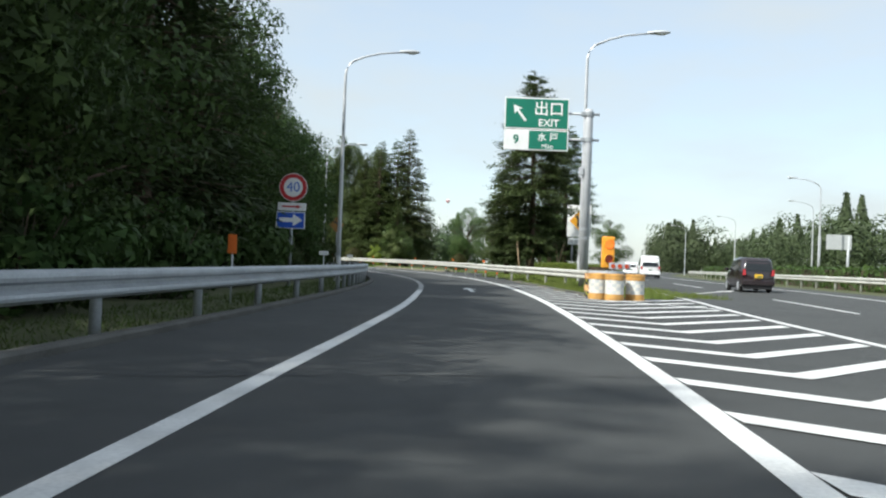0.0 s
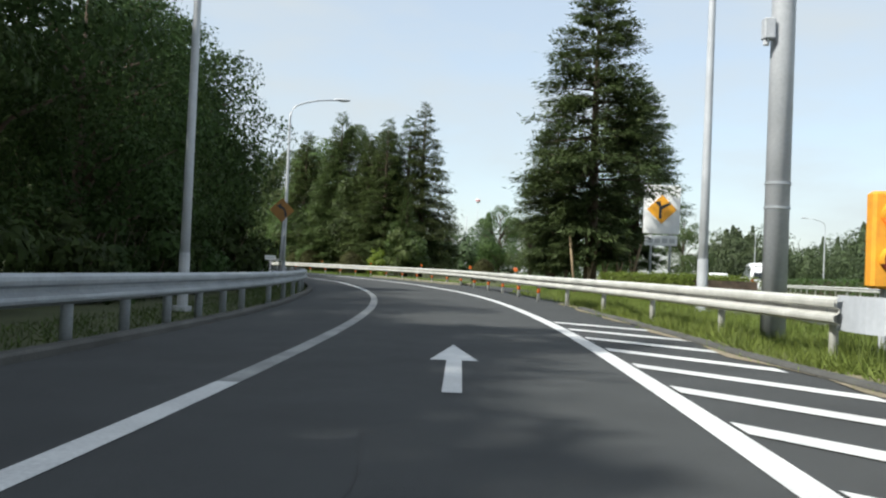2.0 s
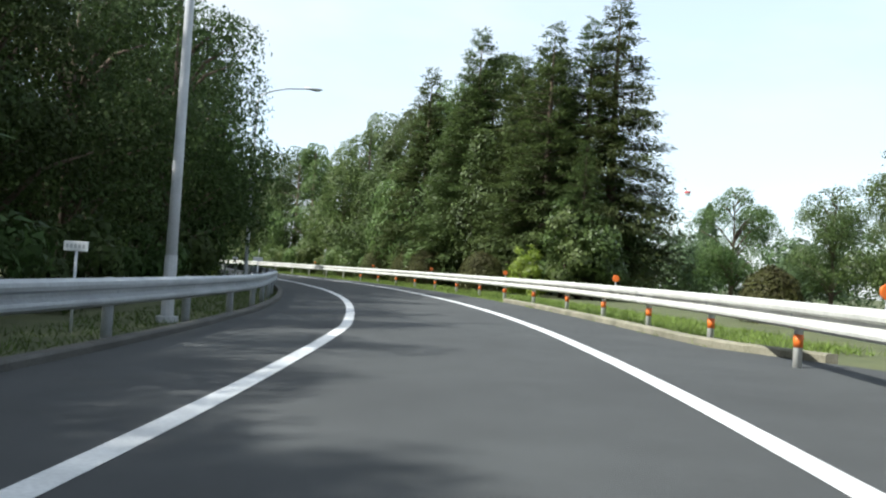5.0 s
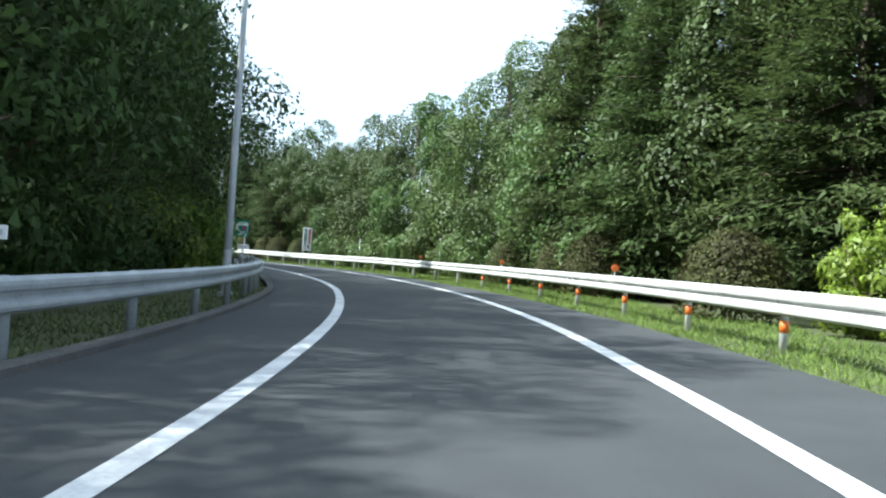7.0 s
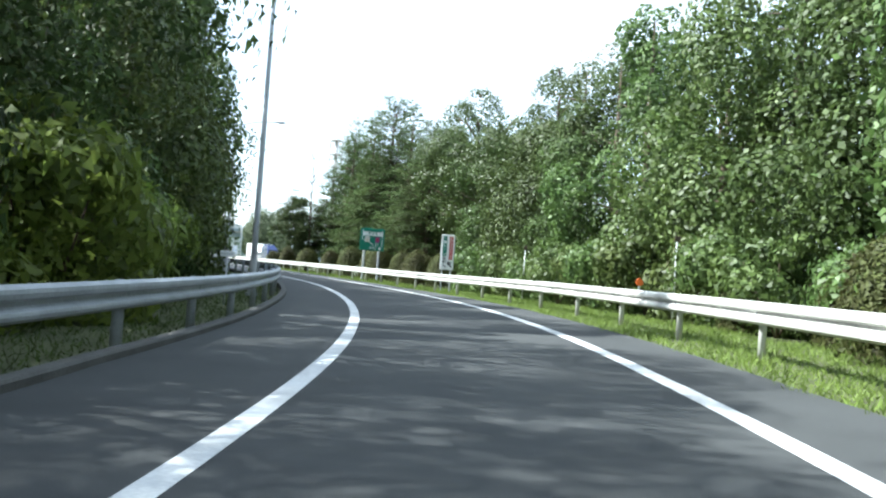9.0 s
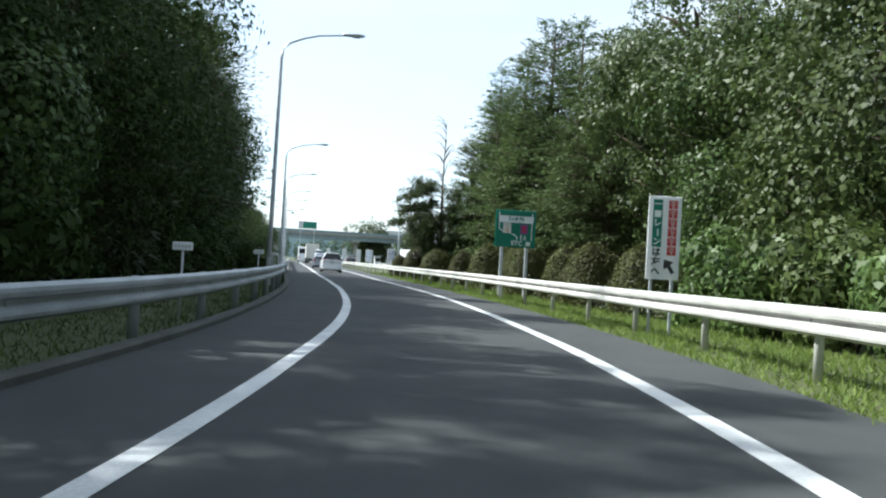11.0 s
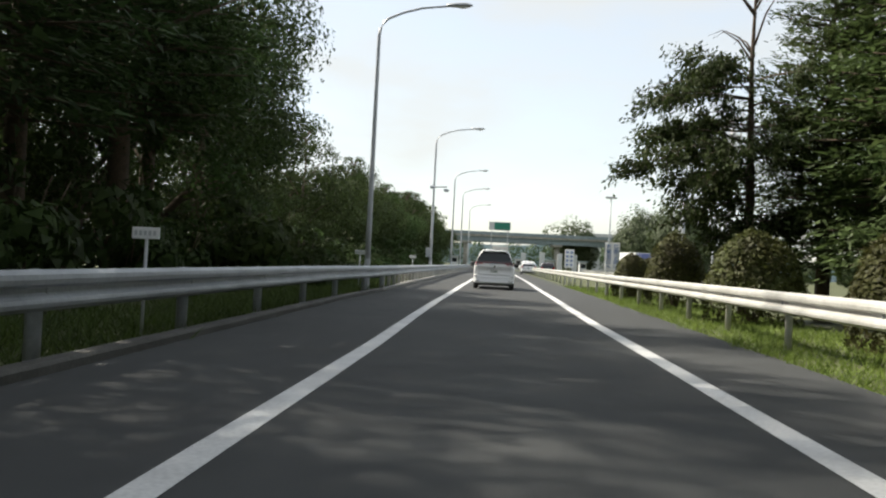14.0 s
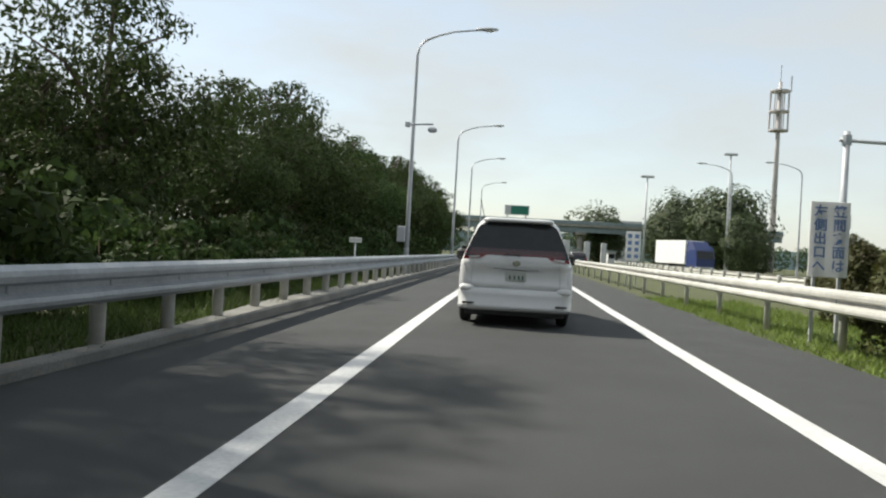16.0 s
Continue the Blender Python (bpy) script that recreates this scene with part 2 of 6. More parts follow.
CREEPER = material("creeper_leaves", (0.115, 0.160, 0.044), 0.50, 0, (0.056, 0.092, 0.025), 0.9, 5, leaf=0.32, spec=0.32)
CREEPER_DEEP = material("deep_green_creeper_leaves", (0.080, 0.116, 0.032), 0.52, 0, (0.042, 0.068, 0.019), 0.9, 5, leaf=0.30, spec=0.28)
# Yellow-green creeper made brighter: sun through the gaps is put into its colour
SUNLIT_CREEPER = material("sunlit_yellow_green_creeper", (0.19, 0.26, 0.05), 0.45, 0, (0.11, 0.17, 0.035), 0.7, 5, leaf=0.5, spec=0.3)
LIME = material("lime_leaves", (0.24, 0.31, 0.035), 0.5, 0, (0.15, 0.22, 0.025), 0.7, 5, leaf=0.4)
SHRUB = material("clipped_shrub_leaves", (0.082, 0.100, 0.027), 0.6, 0, (0.048, 0.045, 0.017), 0.8, 7, leaf=0.3, spec=0.2)
# Darker copies of the leaf greens: the left wood's shade is in the colour
BROAD_SHADED = material("shaded_broad_leaves", (0.052, 0.083, 0.025), 0.65, 0, (0.030, 0.052, 0.016), 0.6, 5, leaf=0.30, spec=0.15)
CEDAR_SHADED = material("shaded_cedar_needles", (0.056, 0.088, 0.030), 0.6, 0, (0.032, 0.056, 0.020), 0.5, 5, leaf=0.32, spec=0.28)
PALE_BLUE = material("faded_blue_lettering", (0.16, 0.26, 0.50), 0.5, 0, (0.13, 0.22, 0.44), 3, 20)
RED_TRIM = material("dark_red_trim", (0.12, 0.008, 0.012), 0.15, 0, (0.09, 0.006, 0.01), 8, 60, coat=0.5)
RED_GLASS = material("red_tinted_glass", (0.055, 0.008, 0.010), 0.12, 0, (0.045, 0.006, 0.008), 8, 60, coat=0.5)
FAR_LEAF = material("distant_leaves", (0.070, 0.104, 0.040), 0.7, 0, (0.042, 0.068, 0.027), 0.15, 2, leaf=0.25)
# Pale blue in place of leaf green: distance haze is mixed into this colour
HILL = material("haze_tinted_hill", (0.33, 0.42, 0.46), 0.95, 0, (0.27, 0.36, 0.40), 0.01, 0.1)


# ---------------------------------------------------------------- mesh helpers
class Mesh:
    """Gathers vertices and faces for one part."""

    def __init__(self):
        self.v, self.f = [], []

    def add(self, verts, faces):
        o = len(self.v)
        self.v.extend(tuple(p) for p in verts)
        self.f.extend(tuple(i + o for i in f) for f in faces)
        return self

    def box(self, x0, x1, y0, y1, z0, z1, c=0.0):
        """A box with its upright and level edges cut by c."""
        if c <= 0:
            p = [(x, y, z) for z in (z0, z1) for x, y in ((x0, y0), (x1, y0), (x1, y1), (x0, y1))]
            return self.add(p, [(3, 2, 1, 0), (4, 5, 6, 7), (0, 1, 5, 4), (1, 2, 6, 5), (2, 3, 7, 6), (3, 0, 4, 7)])
        rings = []
        for z, k in ((z0, c), (z0 + c, 0), (z1 - c, 0), (z1, c)):
            a, b, d, e = x0 + k, x1 - k, y0 + k, y1 - k
            rings.append([(a + c, d, z), (b - c, d, z), (b, d + c, z), (b, e - c, z), (b - c, e, z), (a + c, e, z), (a, e - c, z), (a, d + c, z)])
        return self.rings(rings)

    def rings(self, rings, caps=True, closed=True):
        n, o = len(rings[0]), []
        v = [p for r in rings for p in r]
        f = []
        for i in range(len(rings) - 1):
            for j in range(n if closed else n - 1):
                k = (j + 1) % n
                f.append((i * n + j, i * n + k, (i + 1) * n + k, (i + 1) * n + j))
        if caps and closed:
            f.append(tuple(range(n - 1, -1, -1)))
            f.append(tuple((len(rings) - 1) * n + j for j in range(n)))
        return self.add(v, f)

    def tube(self, points, radii, n=10):
        """A round bar along points."""
        pts = [Vector(p) for p in points]
        rings = []
        for i, p in enumerate(pts):
            d = (pts[min(i + 1, len(pts) - 1)] - pts[max(i - 1, 0)]).normalized()
            a = d.cross(Vector((0, 0, 1)) if abs(d.z) < 0.9 else Vector((1, 0, 0))).normalized()
            b = d.cross(a)
            r = radii[i] if isinstance(radii, (list, tuple)) else radii
            rings.append([p + r * (math.cos(2 * math.pi * k / n) * a + math.sin(2 * math.pi * k / n) * b) for k in range(n)])
        return self.rings(rings)

    def disc(self, x, z, r, y0, y1, n=32):
        """An upright disc that faces -y."""
        ring = lambda y, q: [(x + q * math.cos(2 * math.pi * k / n), y, z + q * math.sin(2 * math.pi * k / n)) for k in range(n)]
        return self.rings([ring(y0, r), ring(y1, r)])

    def plate(self, outline, y0, y1):
        """An upright plate with this outline (x, z), counter-clockwise as seen from -y."""
        return self.rings([[(x, y1, z) for x, z in outline], [(x, y0, z) for x, z in outline]])

    def data(self, name, smooth=False):
        me = bpy.data.meshes.new(name)
        me.from_pydata(self.v, [], self.f)
        me.update()
        if smooth:
            me.polygons.foreach_set("use_smooth", [True] * len(me.polygons))
        return me


def part(name, mesh, mat, parent, label="", smooth=False, at_=None, kind=""):
    """Links one mesh object under a thing."""
    me = mesh.data(name, smooth) if isinstance(mesh, Mesh) else mesh
    if mat is not None and not me.materials:
        me.materials.append(mat)
    ob = new(name, me)
    ob.parent = parent
    if at_ is not None:
        ob.matrix_basis = at_
    return tagged(ob, label, kind=kind)


def thing(name, m, label, category, group="", kind=""):
    ob = new(name)
    ob.matrix_basis = m
    return tagged(ob, label, category, group, kind)


def solo(name, mesh, mat, label, category, m=None, group="", kind="", smooth=False):
    me = mesh.data(name, smooth) if isinstance(mesh, Mesh) else mesh
    me.materials.append(mat)
    ob = new(name, me)
    if m is not None:
        ob.matrix_basis = m
    return tagged(ob, label, category, group, kind)


def letters(text, size, x, z, y, mat, parent, name="lettering", turn=0.0, fat=0.0):
    """Words in the built-in font as a flat mesh on a board that faces -y; x, z: the middle."""
    cu = bpy.data.curves.new(name, "FONT")
    cu.body, cu.size, cu.align_x, cu.align_y, cu.extrude = text, size, "CENTER", "CENTER", 0.004
    cu.offset = fat
    tmp = new(name, cu)
    bpy.context.view_layer.update()
    me = bpy.data.meshes.new_from_object(tmp.evaluated_get(bpy.context.evaluated_depsgraph_get()))
    bpy.data.objects.remove(tmp)
    me.transform(pose(x, y, z, 90, 0, 0) @ pose(0, 0, 0, 0, 0, turn))
    me.materials.clear()
    me.materials.append(mat)
    return part(name, me, None, parent)


# ---------------------------------------------------------------- the ramp's line
CENTRE = [
    (-38.00, -2.46, -36.75),
    (-26.00, -1.62, -24.78),
    (-14.00, -0.77, -12.81),
    (-2.00, 0.07, -0.84),
    (9.78, 0.87, 10.91),
    (22.27, 1.39, 23.39),
    (34.24, 1.26, 35.35),
    (46.02, 0.40, 47.11),
    (58.18, -1.40, 59.12),
    (69.72, -4.20, 70.32),
    (81.81, -8.13, 81.75),
    (93.75, -13.12, 92.59),
    (106.18, -19.54, 103.23),
    (118.19, -26.74, 112.82),
    (129.70, -34.65, 121.19),
    (142.18, -44.16, 129.26),
    (154.06, -53.97, 135.96),
    (166.21, -64.38, 142.20),
    (178.01, -74.62, 148.07),
    (190.15, -85.17, 154.09),
    (202.15, -95.59, 160.04),
    (214.15, -106.02, 165.98),
    (260.15, -145.98, 188.76),
    (300.15, -180.73, 208.58),
    (345.15, -219.82, 230.86),
    (387.15, -256.31, 251.67),
]
CS = np.array([c[0] for c in CENTRE])


def natural(xs, ys):
    """Second derivatives of the smooth curve through the points."""
    n, h = len(xs), np.diff(xs)
    a, b = np.eye(n), np.zeros(n)
    for i in range(1, n - 1):
        a[i, i - 1], a[i, i], a[i, i + 1] = h[i - 1], 2 * (h[i - 1] + h[i]), h[i]
        b[i] = 6 * ((ys[i + 1] - ys[i]) / h[i] - (ys[i] - ys[i - 1]) / h[i - 1])
    return np.linalg.solve(a, b)


CX, CY = np.array([c[1] for c in CENTRE]), np.array([c[2] for c in CENTRE])
MX, MY = natural(CS, CX), natural(CS, CY)


def curve_at(s):
    s = np.clip(np.asarray(s, float), CS[0], CS[-1])
    i = np.clip(np.searchsorted(CS, s) - 1, 0, len(CS) - 2)
    h, a, d = CS[i + 1] - CS[i], CS[i + 1] - s, s - CS[i]
    f = lambda y, m: m[i] * a**3 / 6 / h + m[i + 1] * d**3 / 6 / h + (y[i] / h - m[i] * h / 6) * a + (y[i + 1] / h - m[i + 1] * h / 6) * d
    return f(CX, MX), f(CY, MY)


SD = np.arange(-38, 388, 0.5)
DX, DY = curve_at(SD)
TX, TY = np.gradient(DX), np.gradient(DY)
TL = np.hypot(TX, TY)
TX, TY = TX / TL, TY / TL


def table(rows):
    xs, ys = zip(*rows)
    return lambda s: float(np.interp(s, xs, ys))


bank = table([(0, 0), (23, 0), (40, 0.7), (68, 1.4), (85, 1.7), (105, 1.7), (132, 1.3), (140, 0.7), (147, 0.15), (155, 0)])


def nearest(x, y):
    """Along and across the ramp for arrays of places."""
    x, y = np.atleast_1d(x).astype(float), np.atleast_1d(y).astype(float)
    s, l = np.empty(len(x)), np.empty(len(x))
    for a in range(0, len(x), 4000):
        b = slice(a, a + 4000)
        i = ((x[b, None] - DX) ** 2 + (y[b, None] - DY) ** 2).argmin(1)
        s[b] = SD[i] + (x[b] - DX[i]) * TX[i] + (y[b] - DY[i]) * TY[i]
        l[b] = (x[b] - DX[i]) * TY[i] - (y[b] - DY[i]) * TX[i]
    return s, l


def smooth01(v):
    v = np.clip(v, 0, 1)
    return v * v * (3 - 2 * v)


BANK_S, BANK_V = zip(*[(s, math.tan(radians(bank(s)))) for s in range(-40, 390, 2)])


def height_sl(s, l):
    """The lie of the land."""
    s, l = np.asarray(s, float), np.asarray(l, float)
    z = np.interp(s, BANK_S, BANK_V) * np.clip(l, -7, 7) * (1 - smooth01((np.abs(l) - 8) / 25))
    z = z + 0.14 * smooth01((l - 8) / 9) * (1 - smooth01((s - 75) / 40)) * (1 - smooth01((l - 90) / 60))
    return z


def height(x, y):
    return height_sl(*nearest(x, y))


def at(s, l, z=0.0):
    """A place on the road: metres along, metres to the right, metres above the ground there."""
    i = int(np.clip(round((s + 38) * 2), 0, len(SD) - 1))
    d = s - SD[i]
    return Vector((DX[i] + TX[i] * d + TY[i] * l, DY[i] + TY[i] * d - TX[i] * l, float(height_sl(s, l)) + z))


def heading(s):
    i = int(np.clip(round((s + 38) * 2), 0, len(SD) - 1))
    return math.degrees(math.atan2(-TX[i], TY[i]))


def stand(s, l, z=0.0, turn=0.0):
    """The pose of a thing whose +y looks along the road."""
    p = at(s, l, z)
    return pose(p.x, p.y, p.z, 0, 0, heading(s) + turn)


def ground_pose(x, y, turn=0.0, dz=0.0):
    return pose(x, y, float(height(x, y)[0]) + dz, 0, 0, turn)


# ---------------------------------------------------------------- ground, roads, paint
gx = np.r_[-3000, -1500, -800, -500, -380, np.arange(-330, 141, 3.0), 180, 260, 500, 900, 1600, 3000]
gy = np.r_[-3000, -1500, -700, -300, -150, np.arange(-90, 391, 3.0), 450, 600, 900, 1600, 3000]
GX, GY = np.meshgrid(gx, gy)
gz = height(GX.ravel(), GY.ravel()) - 0.06
nx, ny = len(gx), len(gy)
gm = Mesh()
gm.v = list(zip(GX.ravel(), GY.ravel(), gz))
gm.f = [(j * nx + i, j * nx + i + 1, (j + 1) * nx + i + 1, (j + 1) * nx + i) for j in range(ny - 1) for i in range(nx - 1)]
solo("ground", gm, SOIL, "grassy earth verge and woodland ground beside the road", "ground", kind="structure", smooth=True)

left_line = table([(-38, -2.03), (-4, -1.93), (2, -1.98), (8, -2.06), (14, -2.08), (20, -2.07), (26, -2.10), (32, -2.04), (38, -1.95), (44, -1.89), (50, -1.89), (56, -1.90), (62, -1.88), (68, -1.77), (74, -1.60), (80, -1.68), (86, -1.71), (92, -1.75), (98, -1.73), (104, -1.71), (110, -1.66), (116, -1.71), (122, -1.78), (128, -1.81), (134, -1.82), (140, -1.78), (146, -1.64), (152, -1.55), (158, -1.49), (164, -1.41), (170, -1.43), (176, -1.41), (182, -1.46), (188, -1.48), (194, -1.45), (200, -1.46), (206, -1.46), (212, -1.42), (218, -1.40), (224, -1.39), (230, -1.39), (236, -1.39), (242, -1.39), (248, -1.40), (254, -1.40), (270, -1.40), (388, -1.40)])
right_line = table([(-38, 1.55), (-4, 1.47), (2, 1.51), (8, 1.56), (14, 1.55), (20, 1.58), (26, 1.64), (32, 1.71), (38, 1.82), (44, 1.90), (50, 2.01), (56, 2.09), (62, 2.13), (68, 2.14), (74, 2.13), (80, 2.08), (86, 2.01), (92, 2.00), (98, 2.09), (104, 2.13), (110, 2.13), (116, 2.07), (122, 2.07), (128, 2.05), (134, 1.99), (140, 1.91), (146, 1.87), (152, 1.91), (158, 2.02), (164, 2.10), (170, 2.07), (176, 2.03), (182, 1.97), (188, 1.98), (194, 2.01), (200, 2.01), (206, 2.03), (212, 2.07), (218, 2.11), (224, 2.13), (230, 2.13), (236, 2.12), (242, 2.11), (248, 2.10), (254, 2.10), (270, 2.10), (388, 2.10)])
edge_left = table([(-38, -4.45), (20, -4.35), (42, -4.08), (50, -4.2), (62, -4.1), (78, -3.75), (90, -3.75), (107, -3.5), (115, -3.85), (128, -3.8), (145, -3.5), (165, -3.4), (186, -3.65), (198, -3.5), (388, -3.7)])
edge_right = table([(-38, 5.3), (0, 5.35), (13.5, 5.75), (27.2, 6.95), (28.4, 7.1), (29.6, 4.0), (34, 3.6), (44, 3.65), (49, 4.0), (54, 5.2), (67, 6.8), (72, 4.3), (80, 4.06), (98, 3.85), (110, 3.68), (115, 3.5), (145, 3.5), (163, 3.61), (170, 3.74), (200, 3.9), (388, 3.9)])
rail_left = table([(-38, -4.85), (12, -4.82), (21, -4.7), (45, -4.52), (50, -4.6), (62, -4.5), (78, -4.05), (85, -4.2), (98, -4.05), (109, -4.09), (117, -4.3), (130, -4.2), (145, -3.85), (165, -3.75), (186, -3.95), (191, -3.7), (388, -3.85)])
rail_right = table([(28, 4.95), (33, 4.68), (36, 4.48), (45, 3.97), (51, 3.68), (56, 3.75), (62, 4.1), (72, 4.7), (83, 4.85), (90, 4.7), (113, 4.55), (130, 4.5), (146, 4.35), (168, 4.6), (191, 4.75), (200, 4.6), (388, 4.6)])


def strip(s0, s1, step, lanes, lift):
    """A ribbon along the ramp; lanes: functions of s, from left to right."""
    m, n = Mesh(), len(lanes)
    ss = np.arange(s0, s1 + 1e-6, step)
    for s in ss:
        for f in lanes:
            m.v.append(tuple(at(s, f(s), lift)))
    for i in range(len(ss) - 1):
        for j in range(n - 1):
            m.f.append((i * n + j, i * n + j + 1, (i + 1) * n + j + 1, (i + 1) * n + j))
    return m


mid = lambda s: 0.0
solo("road", strip(-38, 386, 1.0, [edge_left, left_line, mid, right_line, edge_right], 0.0), ASPHALT,
     "dark grey asphalt exit ramp with faint stains", "road", kind="structure", smooth=True)
LINE = 0.20


def painted(name, f, s0, s1, mat, label, width=LINE):
    return solo(name, strip(s0, s1, 1.0, [lambda s: f(s) - width / 2, lambda s: f(s) + width / 2], 0.006), mat, label, "road marking", kind="structure")


painted("road_line_left", left_line, -38, 30, PAINT_ROAD, "solid white edge line on the asphalt")
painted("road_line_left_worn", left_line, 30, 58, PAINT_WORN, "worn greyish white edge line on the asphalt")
painted("road_line_left_far", left_line, 58, 380, PAINT_ROAD, "solid white edge line on the asphalt")
painted("road_line_right", right_line, -38, 380, PAINT_ROAD, "solid white edge line on the asphalt", 0.22)


# the main carriageway: its left line as (y, x)
main_left = table([(-40, 2.1), (0, 5.7), (14.4, 6.95), (19.4, 7.38), (28.2, 8.35), (40, 9.35), (60, 11.0), (82, 14.2), (115, 20), (150, 28), (220, 50), (300, 84)])
MAIN_Y = np.r_[np.arange(-38, 120, 3.0), np.arange(120, 300, 10.0)]


def main_at(y, off):
    """A place off metres to the right of the main carriageway's left line."""
    d = (main_left(y + 1) - main_left(y - 1)) / 2
    k = math.hypot(1, d)
    return main_left(y) + off / k, y - off * d / k


def main_strip(offs, lift, ys=MAIN_Y):
    m, n = Mesh(), len(offs)
    for y in ys:
        px = [main_at(y, o) for o in offs]
        hz = height(np.array([p[0] for p in px]), np.array([p[1] for p in px]))
        m.v.extend((p[0], p[1], float(h) + lift) for p, h in zip(px, hz))
    m.f = [(i * n + j, i * n + j + 1, (i + 1) * n + j + 1, (i + 1) * n + j) for i in range(len(ys) - 1) for j in range(n - 1)]
    return m


solo("road_main", main_strip([-0.35, 1.5, 3.6, 7.2, 9.2, 10.9], 0.004), ASPHALT_OLD, "grey asphalt main carriageway beyond the painted gore", "road", kind="structure", smooth=True)
solo("road_line_main", main_strip([-0.1, 0.1], 0.012), PAINT_ROAD, "solid white line along the main carriageway", "road marking", kind="structure")
solo("road_line_median", main_strip([7.75, 7.95], 0.012), PAINT_ROAD, "solid white line beside the median", "road marking", kind="structure")
for y in np.arange(-35, 250, 20.0):
    solo("lane_dash", main_strip([3.55, 3.7], 0.012, [y, y + 4, y + 8]), PAINT_ROAD, "white lane dash on the main carriageway", "road marking", kind="structure")


# painted gore: chevrons that point at the traffic
def gore_point(s, k):
    """k = 0 at the ramp's line, 1 at the main carriageway's line."""
    a = at(s, right_line(s) + 0.14)
    x1 = main_left(a.y) - 0.1
    x = a.x + (x1 - a.x) * k
    return x, a.y


gore = thing("road_marking_gore", pose(0, 0, 0), "white chevron stripes painted on the gore", "road marking", kind="structure")
for n in range(27):
    s = -8.9 + 1.875 * n
    m = Mesh()
    wide = 0.46
    row = []
    for k in (0, 0.11, 0.22, 0.34, 0.45, 0.58, 0.72, 0.86, 1.0):
        x, y = gore_point(s, k)
        x_line, x_apex = gore_point(s, 0)[0], gore_point(s, 0.34)[0]
        row.append((x, y - 0.85 * (min(x, x_apex) - x_line) + 0.95 * max(x - x_apex, 0)))
    if s > 27.0:      # beside the grass island the stripes end at its edge
        k1 = (edge_right(s) - right_line(s) - 0.3) / 5.2
        row = []
        for k in np.linspace(0, k1, 9):
            x, y = gore_point(s, k)
            row.append((x, y - 6.0 * k))
    if s > 41.0:
        break
    x0 = [p[0] for p in row]
    hz = height(np.array(x0), np.array([p[1] for p in row]))
    m.v = [(p[0], p[1], float(h) + 0.011) for p, h in zip(row, hz)] + [(p[0], p[1] + wide, float(h) + 0.011) for p, h in zip(row, hz)]
    m.f = [(i, i + 1, i + 10, i + 9) for i in range(8)]
    part("stripe", m, PAINT_ROAD, gore)
m = Mesh()
for s, w in ((29.9, 0.085), (32.4, 0.085), (32.4, 0.27), (34.35, 0.0)):
    m.v += [tuple(at(s, -0.18 - w, 0.008)), tuple(at(s, -0.18 + w, 0.008))]
m.f = [(0, 1, 3, 2), (4, 5, 7, 6)]
solo("road_marking_arrow", m, PAINT_ROAD, "white straight-ahead arrow painted on the asphalt", "road marking", kind="structure")

m = Mesh()
tail, head = Vector((10.5, 36.4)), Vector((13.9, 41.4))
d_ = (head - tail).normalized()
n_ = Vector((d_.y, -d_.x))
neck = head - d_ * 1.9
for p_ in (tail - n_ * 0.09, tail + n_ * 0.09, neck + n_ * 0.12, neck - n_ * 0.12, neck - n_ * 0.36, neck + n_ * 0.36, head):
    m.v.append((p_.x, p_.y, float(height(p_.x, p_.y)[0]) + 0.014))
m.f = [(0, 1, 2, 3), (4, 5, 6)]
solo("road_marking_lane_arrow", m, PAINT_ROAD, "white arrow painted on the main carriageway", "road marking", kind="structure")

# kerbs
def kerb(s0, s1, f, side, mat, name, label, high=0.11, wide=0.18, taper=False):
    prof = [(0, -0.1), (0, high - 0.03), (0.03, high), (wide, high), (wide, -0.1)]
    m, ss = Mesh(), np.arange(s0, s1 + 0.01, 1.5)
    grow = lambda s: min(1.0, max(0.45, (s - s0) / 8)) if taper else 1.0
    rings = [[tuple(at(s, f(s) + side * (p[0] * grow(s) - 0.02), p[1] * (0.4 + 0.6 * grow(s)) if p[1] > 0 else p[1])) for p in prof] for s in ss]
    m.rings(rings)
    return solo(name, m, mat, label, "kerb", kind="structure")


kerb(-38, 193, edge_left, -1, KERB_DARK, "kerb_left", "dark weathered asphalt kerb along the verge", 0.10)
kerb(70, 88.5, edge_right, 1, KERB_MOSS, "kerb_right", "pale mossy concrete kerb along the verge", 0.13)
kerb(193, 330, edge_left, -1, KERB_PALE, "kerb_bridge", "raised weathered kerb under the guardrail posts", 0.15, 0.40, True)
kerb(30, 47, edge_right, 1, KERB_DARK, "kerb_nose", "low earthy kerb round the grass island", 0.06)

# ---------------------------------------------------------------- guardrails
W_BEAM = [(0.0, 0.0), (0.02, 0.015), (0.075, 0.04), (0.083, 0.075), (0.075, 0.11), (0.03, 0.132), (0.008, 0.155), (0.008, 0.20),
          (0.03, 0.214), (0.078, 0.228), (0.085, 0.272), (0.077, 0.312), (0.02, 0.34), (0.0, 0.35)]


